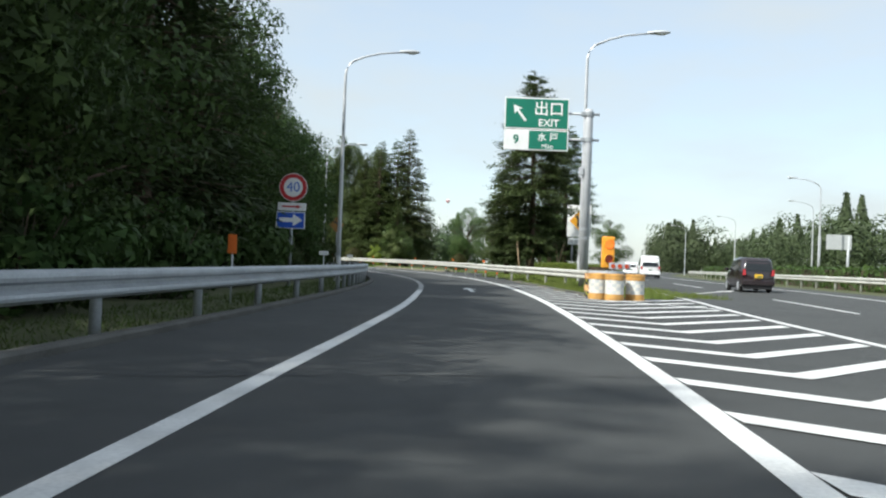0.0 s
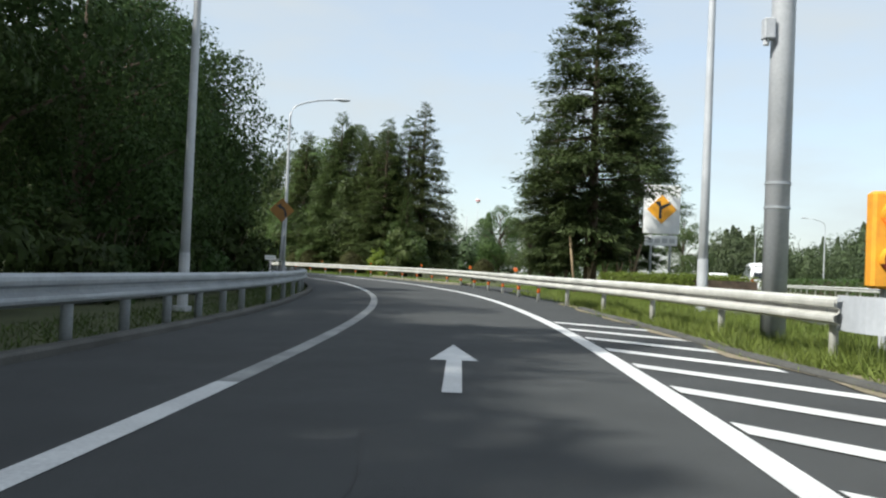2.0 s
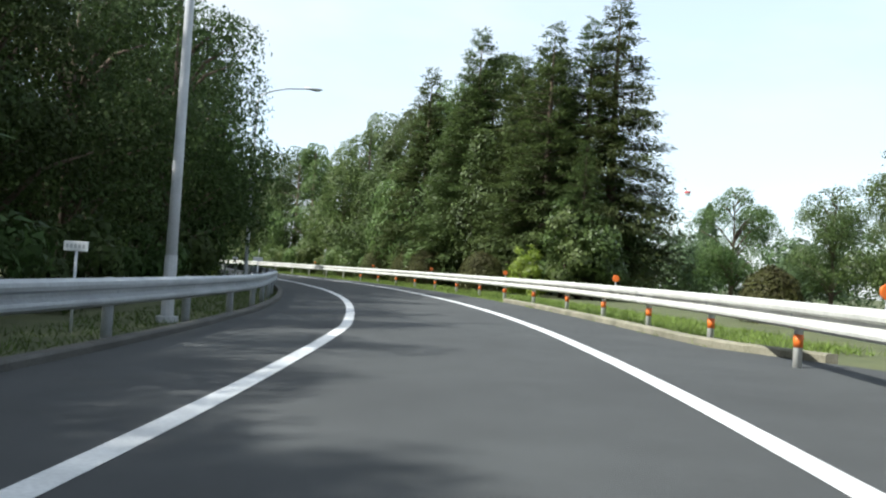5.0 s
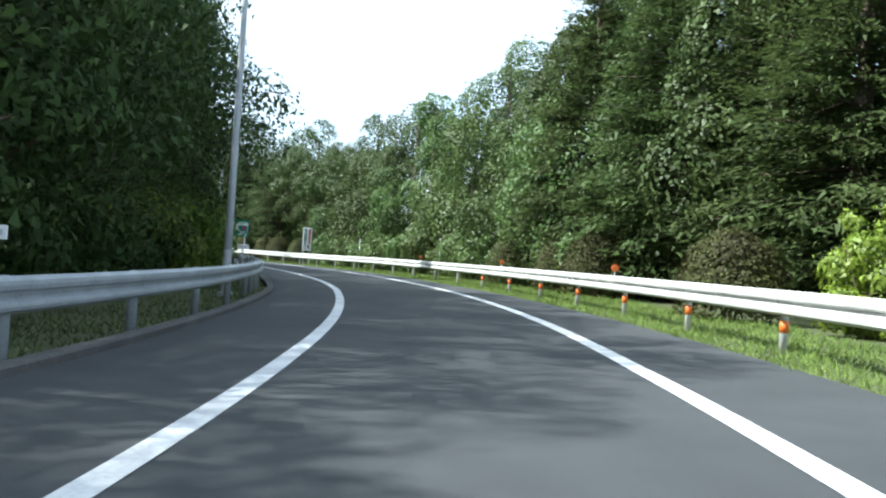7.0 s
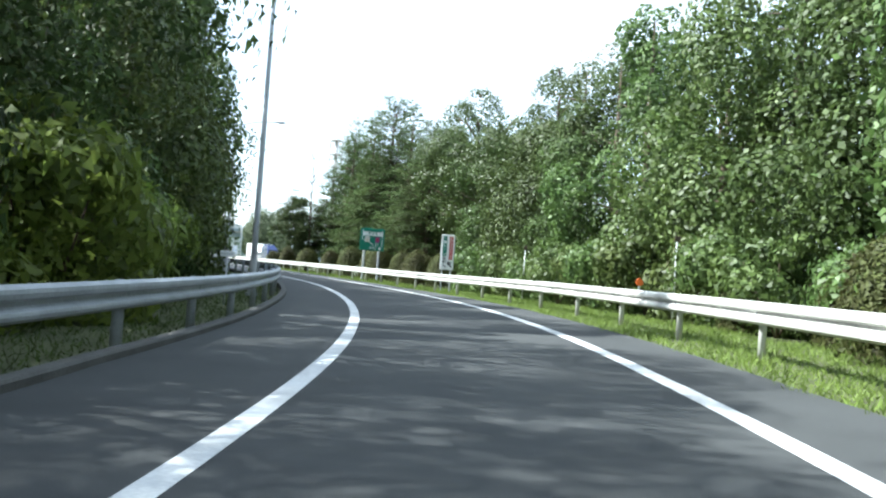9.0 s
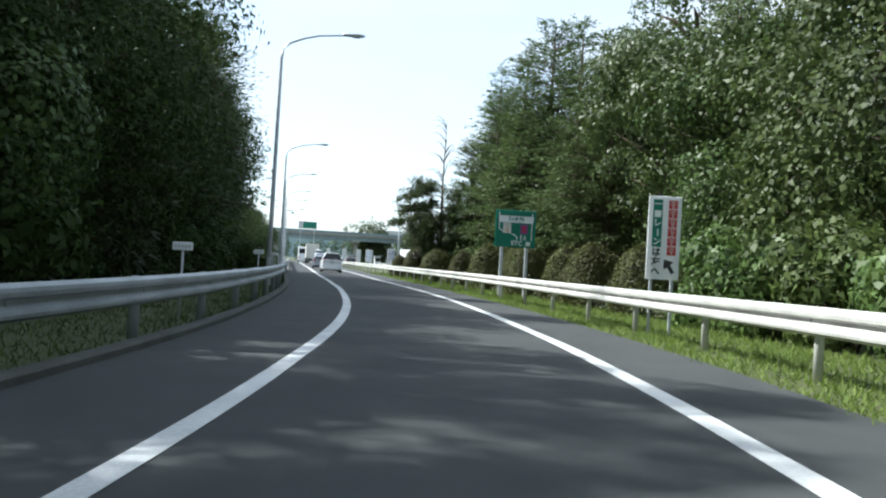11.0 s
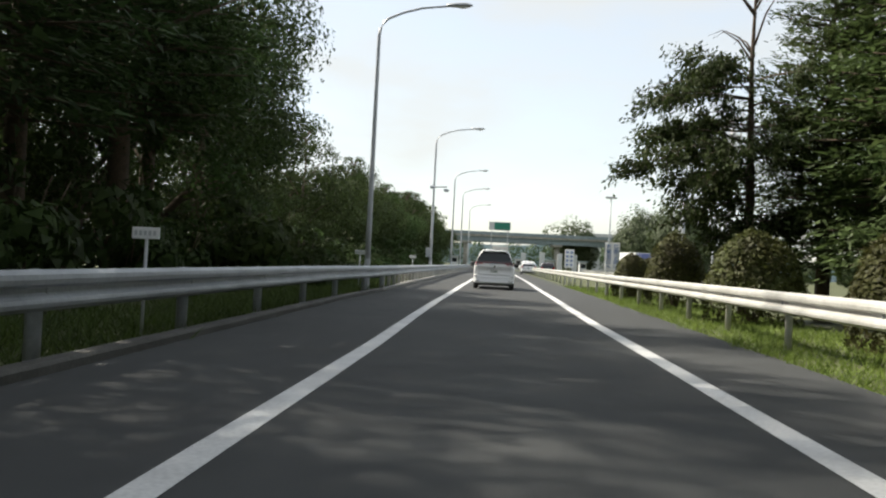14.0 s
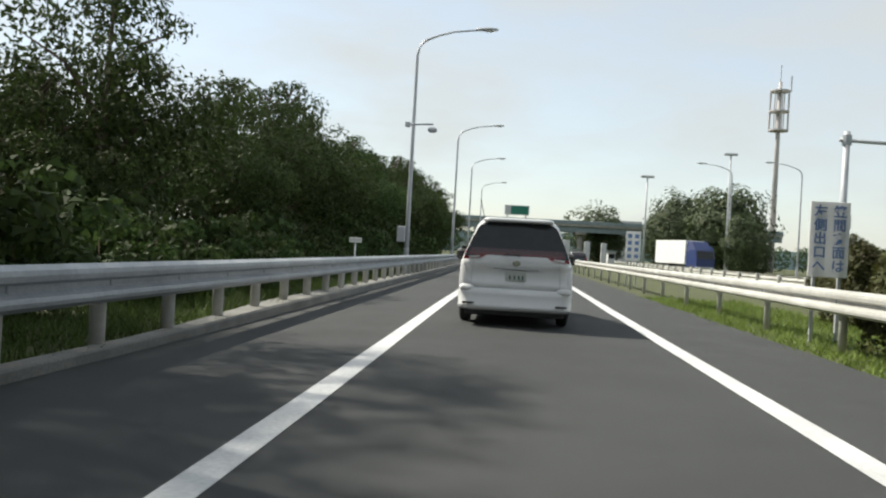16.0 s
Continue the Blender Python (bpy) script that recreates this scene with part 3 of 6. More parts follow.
def guardrail(place, s0, s1, side, low, gap, mat, label, post_mat, posts_from=None, bands=(), tall=0.82, name="guardrail", close=(), thick=0.07):
    """place(s): the post's foot; side: +1 if the traffic is on its right."""
    p0 = place(s0)
    rail = thing(name, Matrix.Translation(p0), label, "guardrail")
    n = 0
    s = s0
    while s < s1 - 0.1:
        e = min(s + gap * 2, s1)
        m = Mesh()
        rings = []
        for q in np.linspace(s, e, 5):
            a, b = place(q), place(q + 0.5)
            d = (b - a).normalized()
            r = Vector((d.y, -d.x, 0)) * side
            outer = [a + r * (0.10 + u) + Vector((0, 0, low + v)) - p0 for u, v in W_BEAM]
            inner = [a + r * (0.096 + u - 0.006) + Vector((0, 0, low + v)) - p0 for u, v in reversed(W_BEAM)]
            rings.append(outer + inner)
        m.rings(rings)
        part("beam", m, mat, rail)
        s = e
    pm = Mesh()
    pm.tube([(0, 0, -0.15), (0, 0, tall - 0.03), (0, 0, tall - 0.005), (0, 0, tall)], [thick, thick, thick - 0.01, 0.02], 12)
    post = pm.data("post", True)
    post.materials.append(post_mat)
    bm_ = Mesh()
    bm_.tube([(0, 0, 0.26), (0, 0, 0.43)], thick + 0.003, 12)
    band = bm_.data("orange_band", True)
    band.materials.append(SIGN_ORANGE)
    brm = Mesh()
    brm.box(-0.05, 0.05, -0.05, 0.05, low + 0.09, low + 0.26, 0.012)
    bracket = brm.data("bracket")
    bracket.materials.append(GALV)
    s = s0 + 0.3
    while s < s1:
        step = gap * 0.5 if any(u < s < v for u, v in close) else gap
        a, b = place(s), place(s + 0.5)
        d = (b - a).normalized()
        r = Vector((d.y, -d.x, 0)) * side
        o = part("post", post, None, rail, at_=Matrix.Translation(a - p0))
        part("bracket", bracket, None, rail, at_=Matrix.Translation(a - p0 + r * 0.06))
        if any(u < s < v for u, v in bands):
            part("orange_band", band, None, o, "orange reflective band")
        s += step
        n += 1
    return rail


guardrail(lambda s: at(s, rail_left(s)), -36, 193.6, 1, 0.47, 3.5, GALV, "galvanised steel W-beam guardrail on round posts", GALV, close=((26, 40), (102, 109)))
guardrail(lambda s: at(s, rail_left(s)), 193.6, 330, 1, 0.47, 1.55, GALV, "galvanised guardrail on a concrete kerb with close posts", GALV_WHITE, tall=0.80)
guardrail(lambda s: at(s, rail_right(s)), 33.45, 330, -1, 0.50, 3.55, GALV_WHITE, "weathered white W-beam guardrail on round posts", GALV_WHITE, bands=((50, 118),), tall=0.84, thick=0.058)
guardrail(lambda y: Vector((*main_at(y, 14.3), float(height(*main_at(y, 14.3))[0]) + 0.02)), -20, 190, -1, 0.45, 4.0, GALV_WHITE, "white guardrail along the grassy median", GALV_WHITE)
for lo in (10.5, ):
    guardrail(lambda s: at(s, 10.5 + (s - 205) * 0.05), 206, 330, 1, 0.45, 4.0, GALV_WHITE, "white guardrail of the opposite ramp", GALV_WHITE)
# rounded terminal of the right-hand rail
nose = thing("rail_terminal", stand(33.1, rail_right(33.1) + 0.56), "pale grey rounded end wrap of the guardrail at the gore", "guardrail end")
m = Mesh()
rings = []
for z in (0.43, 0.45, 0.85, 0.87):
    rings.append([(0.63 * math.cos(a), -0.05 - 0.62 * math.sin(a), z) for a in np.linspace(0, math.pi, 17)] + [(-0.63, 0.55, z), (-0.60, 0.55, z)]
                 + [(0.60 * math.cos(a), -0.05 - 0.59 * math.sin(a), z) for a in np.linspace(math.pi, 0, 17)] + [(0.60, 0.55, z), (0.63, 0.55, z)])
m.rings(rings, caps=False)
part("wrap", m, WRAP_GREY, nose, smooth=False)
pm = Mesh()
pm.tube([(0, 0, -0.1), (0, 0, 0.84)], 0.07)
part("post", pm, GALV, nose, smooth=True)

# ---------------------------------------------------------------- street lamps
def street_lamp(m, label, flip=False):
    lamp = thing("street_lamp", m, label, "street lamp", "lamps along the road")
    k = -1 if flip else 1
    pts = [(0, 0, 0), (0, 0, 3), (0, 0, 6), (0, 0, 9.1)]
    arc = [(k * (0.6 - 0.6 * math.cos(a)), 0, 9.1 + 0.72 * math.sin(a)) for a in np.radians([20, 40, 60, 78])]
    tip = [(k * 0.85, 0, 9.96), (k * 1.5, 0, 10.14), (k * 2.45, 0, 10.24)]
    rr = [0.105, 0.09, 0.075, 0.062, 0.058, 0.054, 0.05, 0.047, 0.044, 0.04, 0.036]
    part("pole", Mesh().tube(pts + arc + tip, rr, 12), POLE_GREY, lamp, smooth=True)
    b = Mesh().tube([(0, 0, -0.1), (0, 0, 0.05)], 0.19, 12).tube([(0, 0, 0.05), (0, 0, 1.1)], 0.11, 12)
    part("base", b, POLE_GREY, lamp, smooth=False)
    h = Mesh()
    rings = []
    for u, w, hh in ((0, 0.05, 0.05), (0.12, 0.10, 0.08), (0.4, 0.16, 0.10), (0.65, 0.17, 0.10), (0.85, 0.11, 0.065), (0.94, 0.03, 0.02)):
        rings.append([(k * (2.38 + u), w * math.cos(a), 10.26 + max(hh * math.sin(a), -0.035) + 0.03 * u) for a in np.linspace(0, 2 * math.pi, 13)[:-1]])
    h.rings(rings)
    part("lamp_head", h, POLE_GREY, lamp, "streamlined aluminium lamp head", smooth=True)
    g = Mesh()
    rings = []
    for u, w, hh in ((0.34, 0.06, 0.02), (0.42, 0.12, 0.06), (0.65, 0.13, 0.08), (0.8, 0.07, 0.04)):
        rings.append([(k * (2.38 + u), w * math.cos(a), 10.235 + 0.03 * u + hh * math.sin(a)) for a in np.linspace(math.pi, 2 * math.pi, 9)])
    g.rings(rings, caps=False, closed=False)
    part("diffuser", g, LAMP_GLASS, lamp, "milky lamp diffuser", smooth=True)
    return lamp


def scaled(m, k):
    return m @ Matrix.Diagonal((k, k, k, 1))


lamp_label = "tall grey steel lamp post with curved arm over the road"
first_lamp = street_lamp(stand(41.3, -5.8), lamp_label)
first_lamp.scale = (1.04, 1.04, 1.045)
for s, l, k in ((74.2, -4.85, 1.012), (104.9, -4.6, 0.977), (133.6, -4.72, 0.951), (164.1, -4.18, 0.929), (193.2, -4.15, 0.877), (222.6, -4.34, 0.936), (250.3, -4.41, 0.958), (276, -4.6, 1.0), (306, -4.6, 1.0)):
    copy_thing(first_lamp, scaled(stand(s, l), k))
copy_thing(first_lamp, scaled(ground_pose(7.7, 48.6, -4), 1.31))
first_lamp.scale = (1.07, 1.07, 1.085)
right_lamp = street_lamp(ground_pose(36.5, 84, 0), lamp_label, True)
for x, y, a in ((47, 110, 0), (49, 145, 0), (50.5, 180, 0), (53, 250, 0)):
    copy_thing(right_lamp, ground_pose(x, y, a))
for s, l, k in ((237.4, 24.7, 0.93), (294.4, 26.2, 1.3), (287.7, 32.3, 1.27)):
    copy_thing(right_lamp, scaled(stand(s, l), k))

# ---------------------------------------------------------------- trees
rng = np.random.default_rng(7)


def leaf_mesh(name, centre, along, normal, length, width, fold=0.15, oval=False):
    """Small pointed leaves: arrays of places, directions and normals; each one a slim tapering blade, or a four-sided oval."""
    n = len(centre)
    along = along / np.linalg.norm(along, axis=1)[:, None]
    side = np.cross(along, normal)
    side /= np.linalg.norm(side, axis=1)[:, None] + 1e-9
    up = np.cross(side, along)
    L, W = length[:, None], width[:, None]
    skew = rng.uniform(-0.35, 0.35, (n, 1))
    k = 4 if oval else 3
    if oval:
        v = np.stack([centre, centre + along * L * 0.45 + side * W * 0.5, centre + along * L - up * fold * L, centre + along * L * 0.45 - side * W * 0.5], 1).reshape(-1, 3)
    else:
        v = np.stack([centre + side * W * 0.5, centre + along * L + side * skew * W - up * fold * L, centre - side * W * 0.5 + along * L * 0.12], 1).reshape(-1, 3)
    me = bpy.data.meshes.new(name)
    me.vertices.add(k * n)
    me.vertices.foreach_set("co", v.ravel())
    me.loops.add(k * n)
    me.loops.foreach_set("vertex_index", np.arange(k * n))
    me.polygons.add(n)
    me.polygons.foreach_set("loop_start", np.arange(0, k * n, k))
    me.update()
    return me


def unit(n):
    a = rng.normal(size=(n, 3))
    return a / np.linalg.norm(a, axis=1)[:, None]


def conifer(name, m, tall, wide, mat, label, bare=0.08, dense=1.0, droop=0.25, ragged=0.35, shape=0.85, spray=0.36, skirt=(0, 1)):
    """A cedar or fir: tapered trunk, whorls of limbs, and flat sprays of needles."""
    tree = thing(name, m, label, "tree")
    t = Mesh().tube([(0, 0, -0.3), (0.03, 0, tall * 0.3), (-0.04, 0.03, tall * 0.7), (0, 0, tall * 0.97)], [0.022 * tall, 0.016 * tall, 0.008 * tall, 0.01], 9)
    cen, alo, nor, lng, wid = [], [], [], [], []
    z = tall * bare
    while z < tall * 0.985:
        u = (z - tall * bare) / (tall * (1 - bare))
        reach = wide * (1 - u) ** shape * (0.55 + 0.45 * min(1, u * 8 + 0.3)) + 0.25
        if z < skirt[0]:
            reach *= skirt[1]
        for k in range(int(6 + 5 * (1 - u))):
            az = rng.uniform(0, 2 * math.pi)
            r = reach * rng.uniform(1 - ragged, 1.08)
            d = np.array([math.cos(az), math.sin(az), -droop * rng.uniform(0.3, 1.3) + 0.5 * u])
            zz = z + rng.uniform(-0.3, 0.3)
            if r > 1.2 and k < 4:
                t.tube([(0, 0, zz), tuple(d * r * 0.85 + (0, 0, zz))], [0.012 * r + 0.015, 0.012], 4)
            n = max(6, int(r * 11.5 * dense))
            w = rng.uniform(0.12, 1, n) ** 0.6
            p = d * (w * r)[:, None] + np.array([0, 0, zz])
            p[:, 2] += 0.06 * r * np.sin(w * 3) 
            p += rng.normal(0, 0.08 + 0.06 * r, (n, 3)) * np.array([1, 1, 0.42])
            a = d + rng.normal(0, 0.55, (n, 3)) * np.array([1, 1, 0.5])
            cen.append(p)
            alo.append(a)
            nor.append(np.array([0, 0, 1]) + rng.normal(0, 0.32, (n, 3)))
            s = spray * rng.uniform(0.6, 1.4, n) * (0.75 + 0.35 * (1 - u))
            lng.append(s)
            wid.append(s * rng.uniform(0.26, 0.44, n))
        z += max(0.16, 0.34 * (1 - 0.4 * u)) * (tall / 14) ** 0.4
    part("trunk", t, BARK, tree, smooth=True)
    part("crown", leaf_mesh("crown", *map(np.concatenate, (cen, alo, nor, lng, wid))), mat, tree)
    return tree


def broadleaf(name, m, tall, wide, mat, label, base=0.15, leaves=9000, size=0.26, lumps=26, column=False, hang=0.3, category="tree", deep=0.75):
    """A leafy crown of many lumps over a forking trunk."""
    tree = thing(name, m, label, category)
    t = Mesh()
    if base > 0:
        t.tube([(0, 0, -0.3), (0.05, 0.02, tall * 0.25), (-0.05, 0.05, tall * 0.55), (0.05, 0, tall * 0.85)], [0.02 * tall, 0.016 * tall, 0.01 * tall, 0.02], 9)
    cs, rs = [], []
    for i in range(lumps):
        u = rng.uniform(0, 1)
        z = tall * (base + (1 - base) * u)
        prof = (1 - (2 * u - 0.85) ** 2 * 0.62) if not column else (1 - 0.75 * u ** 2.5)
        r = wide * max(prof, 0.25)
        az = rng.uniform(0, 2 * math.pi)
        q = r * rng.uniform(0.3, 0.88)
        rad = r * rng.uniform(0.24, 0.5)
        c = np.array([q * math.cos(az), q * math.sin(az), min(z, tall - rad * 0.7)])
        cs.append(c)
        rs.append(rad)
        if base > 0 and i % 2 == 0:
            t.tube([(0, 0, max(c[2] - q * 0.9, tall * 0.12)), tuple(c * np.array([0.5, 0.5, 1]) - (0, 0, 0.25 * q)), tuple(c)], [0.008 * tall, 0.006 * tall, 0.015], 5)
    rs = np.array(rs)
    share = rng.choice(lumps, leaves, p=rs**2 / (rs**2).sum())
    d = unit(leaves)
    under = (d[:, 2] < -0.15) & (rng.uniform(size=leaves) < 0.6)
    d[under, 2] *= -1
    rad = rs[share] * rng.uniform(deep, 1.08, leaves) 
    p = np.array(cs)[share] + d * rad[:, None] * np.array([1, 1, 0.85])
    p += rng.normal(0, 0.07, (leaves, 3))
    p[:, 2] = np.maximum(p[:, 2], 0.06)
    a = np.cross(d, unit(leaves)) + np.array([0, 0, -hang])
    s = size * rng.uniform(0.6, 1.4, leaves)
    if base <= 0:
        for k in range(5):
            t.tube([(0.06 * k - 0.12, 0.04, -0.15), (0.5 * wide * math.cos(k * 1.3), 0.5 * wide * math.sin(k * 1.3), 0.7 * tall)], [0.03, 0.008], 5)
    part("trunk" if base > 0 else "stem", t, BARK, tree, smooth=True)
    part("crown", leaf_mesh("crown", p, a, d + rng.normal(0, 0.38, (leaves, 3)), s, s * rng.uniform(0.5, 0.8, leaves)), mat, tree)
    return tree


def creeper_column(name, m, tall, wide, mat, label, leaves=24000, size=0.17, bumps=46, round_top=2.2):
    """A tree overgrown by creeper down to the ground: heaped clumps of leaves with dark creases, and loose shoots."""
    tree = thing(name, m, label, "tree")
    t = Mesh().tube([(0, 0, -0.3), (0.05, 0.02, tall * 0.4), (0, 0, tall * 0.9)], [0.018 * tall, 0.013 * tall, 0.03], 9)
    for k in range(14):
        z, az, r = tall * rng.uniform(0.15, 0.8), rng.uniform(0, 2 * math.pi), wide * rng.uniform(0.4, 0.7)
        t.tube([(0, 0, z), (r * math.cos(az), r * math.sin(az), z + 0.3 * r)], [0.05, 0.012], 5)
    bu = np.linspace(0.03, 0.97, bumps) + rng.uniform(-0.03, 0.03, bumps)
    ba = rng.uniform(0, 2 * math.pi, bumps)
    rim = wide * (0.42 + 0.40 * np.sin(np.pi * np.clip(0.18 + 0.62 * bu, 0, 1))) * np.sqrt(np.clip(1 - bu ** round_top, 0.02, 1))
    off = rim * rng.uniform(0.6, 1.25, bumps)
    sway = 0.3 * wide * np.sin(4.0 * bu + wide)
    bc = np.c_[off * np.cos(ba) + sway, off * np.sin(ba), bu * tall * 0.93 + 0.3]
    br = wide * rng.uniform(0.20, 0.50, bumps) * (1 - 0.35 * bu)
    pick = rng.choice(bumps, leaves, p=br ** 2 / (br ** 2).sum())
    d = unit(leaves)
    out = np.c_[np.cos(ba), np.sin(ba), np.full(bumps, 0.35)][pick]
    back = (d * out).sum(1) < -0.1
    d[back] *= -1
    stretch_ = np.array([1, 1, 1.25])
    shell = rng.uniform(0.88, 1.04, leaves)
    loose = rng.uniform(size=leaves) < 0.07
    shell = np.where(loose, shell + rng.uniform(0.05, 0.5, leaves), shell)
    p = bc[pick] + d * (br[pick] * shell)[:, None] * stretch_
    p[:, 2] = np.clip(p[:, 2], 0.05, tall)
    a = np.cross(d, unit(leaves)) + np.array([0, 0, -0.45]) + 0.35 * d
    s = size * rng.uniform(0.5, 1.4, leaves)
    part("trunk", t, BARK, tree, smooth=True)
    part("crown", leaf_mesh("crown", p, a, d + rng.normal(0, 0.5, (leaves, 3)), s, s * rng.uniform(0.5, 0.8, leaves), oval=True), mat, tree)
    return tree


def ball_shrub(m, r, h, mat, label, leaves=8000):
    """A clipped dome of small leaves down to the ground."""
    sh = thing("clipped_shrub", m, label, "shrub", "clipped shrubs along the guardrail")
    stems = Mesh()
    for k in range(7):
        a = k * 0.9
        stems.tube([(0.05 * math.cos(a), 0.05 * math.sin(a), -0.1), (0.55 * r * math.cos(a), 0.55 * r * math.sin(a), 0.7 * h)], [0.03, 0.01], 5)
    part("stem", stems, BARK, sh)
    d = unit(leaves)
    d[:, 2] = np.abs(d[:, 2]) - 0.25 * (rng.uniform(size=leaves) < 0.25)
    lump = 1 + 0.05 * np.sin(5 * d[:, 0] + 2) * np.cos(4 * d[:, 1]) + 0.03 * np.sin(11 * d[:, 2])
    rr = (rng.uniform(0.90, 1.02, leaves)) * lump
    p = d * rr[:, None] * np.array([r, r, h * 0.80]) + np.array([0, 0, h * 0.2])
    p[:, 2] = np.maximum(p[:, 2], 0.03)
    s = rng.uniform(0.055, 0.12, leaves) * (0.8 + 0.3 * r)
    part("crown", leaf_mesh("crown", p, np.cross(d, unit(leaves)) + d * 0.35, d + rng.normal(0, 0.4, (leaves, 3)), s, s * 0.7), mat, sh)
    return sh


cedar_label = "tall dark green cedar with drooping needle sprays"
cedars = [conifer("cedar_tree", pose(-13.9, 113.0, 0.15), 16.9, 3.9, CEDAR, cedar_label, dense=3.4, spray=0.28, shape=0.8, ragged=0.22),
          conifer("cedar_tree", pose(-4.75, 107.4, 0.1), 17.2, 4.4, CEDAR, cedar_label, droop=0.36, shape=0.9, dense=3.6, spray=0.28, ragged=0.16),
          conifer("cedar_tree", pose(-8.3, 107.0, 0.15), 15.4, 3.7, CEDAR, cedar_label, ragged=0.22, shape=0.82, dense=3.2, spray=0.28)]
fir_label = "broad dark fir with tiered drooping branches"
firs = [conifer("fir_tree", ground_pose(6.45, 64.0), 15.0, 4.3, FIR, fir_label, skirt=(5.0, 0.52), bare=0.12, droop=0.24, ragged=0.28, shape=0.72, dense=6.4, spray=0.26),
        conifer("fir_tree", stand(178, 11), 15.5, 4.4, FIR, fir_label, bare=0.2, dense=2.0, droop=0.08, ragged=0.4, shape=0.5, spray=0.31)]
pine_label = "conifer with a bare lower trunk, shade put into its needle colour"
pines = [conifer("pine_tree", stand(168.5, -9.6), 13.5, 3.6, CEDAR_SHADED, pine_label, bare=0.26, dense=1.2, droop=0.1, ragged=0.5, shape=0.45, spray=0.25),
         conifer("pine_tree", stand(172, -9.3), 12.5, 3.9, CEDAR_SHADED, pine_label, bare=0.22, dense=1.25, droop=0.05, ragged=0.45, shape=0.4, spray=0.25),
         broadleaf("woodland_tree", stand(184.5, -9.7), 12.8, 4.3, BROAD_SHADED, "tall leafy tree at the end of the wood, shade put into its leaf colour", leaves=26000, size=0.15, lumps=52, base=0.16, deep=0.6)]
left_cedars = [conifer("cedar_tree", stand(30, -11), 14.5, 3.8, CEDAR_SHADED, cedar_label, dense=1.0, spray=0.32, shape=0.7)]
broad_label = "leafy broadleaf tree with dense rounded crown"
broads = [broadleaf("broadleaf_tree", stand(151.2, 12.2), 13, 4.0, BROAD, broad_label, leaves=22000, size=0.165, lumps=44),
          broadleaf("broadleaf_tree", stand(156.5, 11.4), 11, 4.2, BROAD, broad_label, leaves=22000, size=0.165, lumps=48)]
left_label = "leafy woodland tree with a heavy crown, shade put into its leaf colour"
left_broads = [broadleaf("woodland_tree", stand(15, -11), 13, 4.0, BROAD_SHADED, left_label, leaves=21000, size=0.155, lumps=48, base=0.08),
               broadleaf("woodland_tree", stand(58, -11), 11.5, 4.2, BROAD_SHADED, left_label, leaves=21000, size=0.155, lumps=54, base=0.08),
               broadleaf("woodland_tree", stand(267, -11), 9.0, 3.8, BROAD_SHADED, left_label, leaves=17000, size=0.165, lumps=44, base=0.06)]
back_label = "woodland tree behind the front row, shade put into its leaf colour"
backs = [broadleaf("woodland_tree", stand(0, -16), 14.5, 4.2, BROAD_SHADED, back_label, leaves=6000, size=0.31, lumps=34, base=0.06)]
creep_label = "tree smothered in bright climbing creeper leaves"
creepers = [creeper_column("creeper_tree", stand(139.4, 10.8), 13.4, 2.9, CREEPER, creep_label),
            creeper_column("creeper_tree", stand(131.6, 12.0), 15.0, 4.0, CREEPER, creep_label, leaves=32000, bumps=60),
            creeper_column("creeper_tree", stand(125.2, 12.2), 14.6, 3.8, CREEPER_DEEP, creep_label, leaves=30000, bumps=56)]
deep_label = "dark tree with a domed crown overgrown by creeper"
deep_dome = creeper_column("overgrown_tree", stand(147.8, 12.0), 13.4, 4.2, CREEPER_DEEP, deep_label, leaves=30000, size=0.16, bumps=64, round_top=1.4)
spruces = [conifer("spruce_tree", stand(171.8, 10.6), 14.2, 3.1, FIR, "pointed spruce with thin ragged branches", bare=0.1, dense=2.3, droop=0.12, ragged=0.5, shape=0.75, spray=0.27),
           conifer("spruce_tree", stand(180.8, 10.2), 14.8, 3.4, FIR, "pointed spruce with thin ragged branches", bare=0.12, dense=2.1, droop=0.05, ragged=0.5, shape=0.8, spray=0.27)]
bush_label = "wild leafy undergrowth bush at the wood's edge"
bushes = [broadleaf("bush", stand(20, -7.8), 2.4, 1.6, BROAD_SHADED, bush_label, base=0, leaves=1700, size=0.21, lumps=14, category="bush"),
          broadleaf("bush", stand(112, 8.3), 2.4, 1.7, CREEPER, bush_label, base=0, leaves=3700, size=0.165, lumps=16, category="bush"),
          broadleaf("bush", stand(109.4, -7.2), 2.6, 1.7, SUNLIT_CREEPER, "yellow-green creeper heaped over a bush, sunlight put into its bright colour", base=0, leaves=4200, size=0.165, lumps=16, category="bush")]


def plant(ob, s, l, k, turn=None, tall=1.0):
    if turn is None:
        turn = rng.uniform(0, 360)
    return copy_thing(ob, stand(s, l, 0, turn) @ Matrix.Diagonal((k, k, k * tall * rng.uniform(0.94, 1.06), 1)))


# wood on the left
s = -33.0
while s < 187:
    if 120 < s < 143:
        pool, l, k = creepers, -9.3, 0.86
    elif s < 121:
        pool, l, k = left_broads[:2] + left_cedars, (-11.2 if 18 < s < 44 else -10.2 if s < 92 else -8.7), (1.0 if s > 92 else 0.86 if s > 46 else 1.12)
    elif s < 167:
        pool, l, k = left_broads[:2] + left_cedars, -9.2, 1.04
    else:
        pool, l, k = pines[:2], -8.7, 1.0
    plant(pool[rng.integers(len(pool))], s, l + rng.uniform(-0.8, 0.5), k * rng.uniform(0.9, 1.06), tall=rng.uniform(0.92, 1.12))
    s += rng.uniform(3.6, 4.8)
s = -33.0
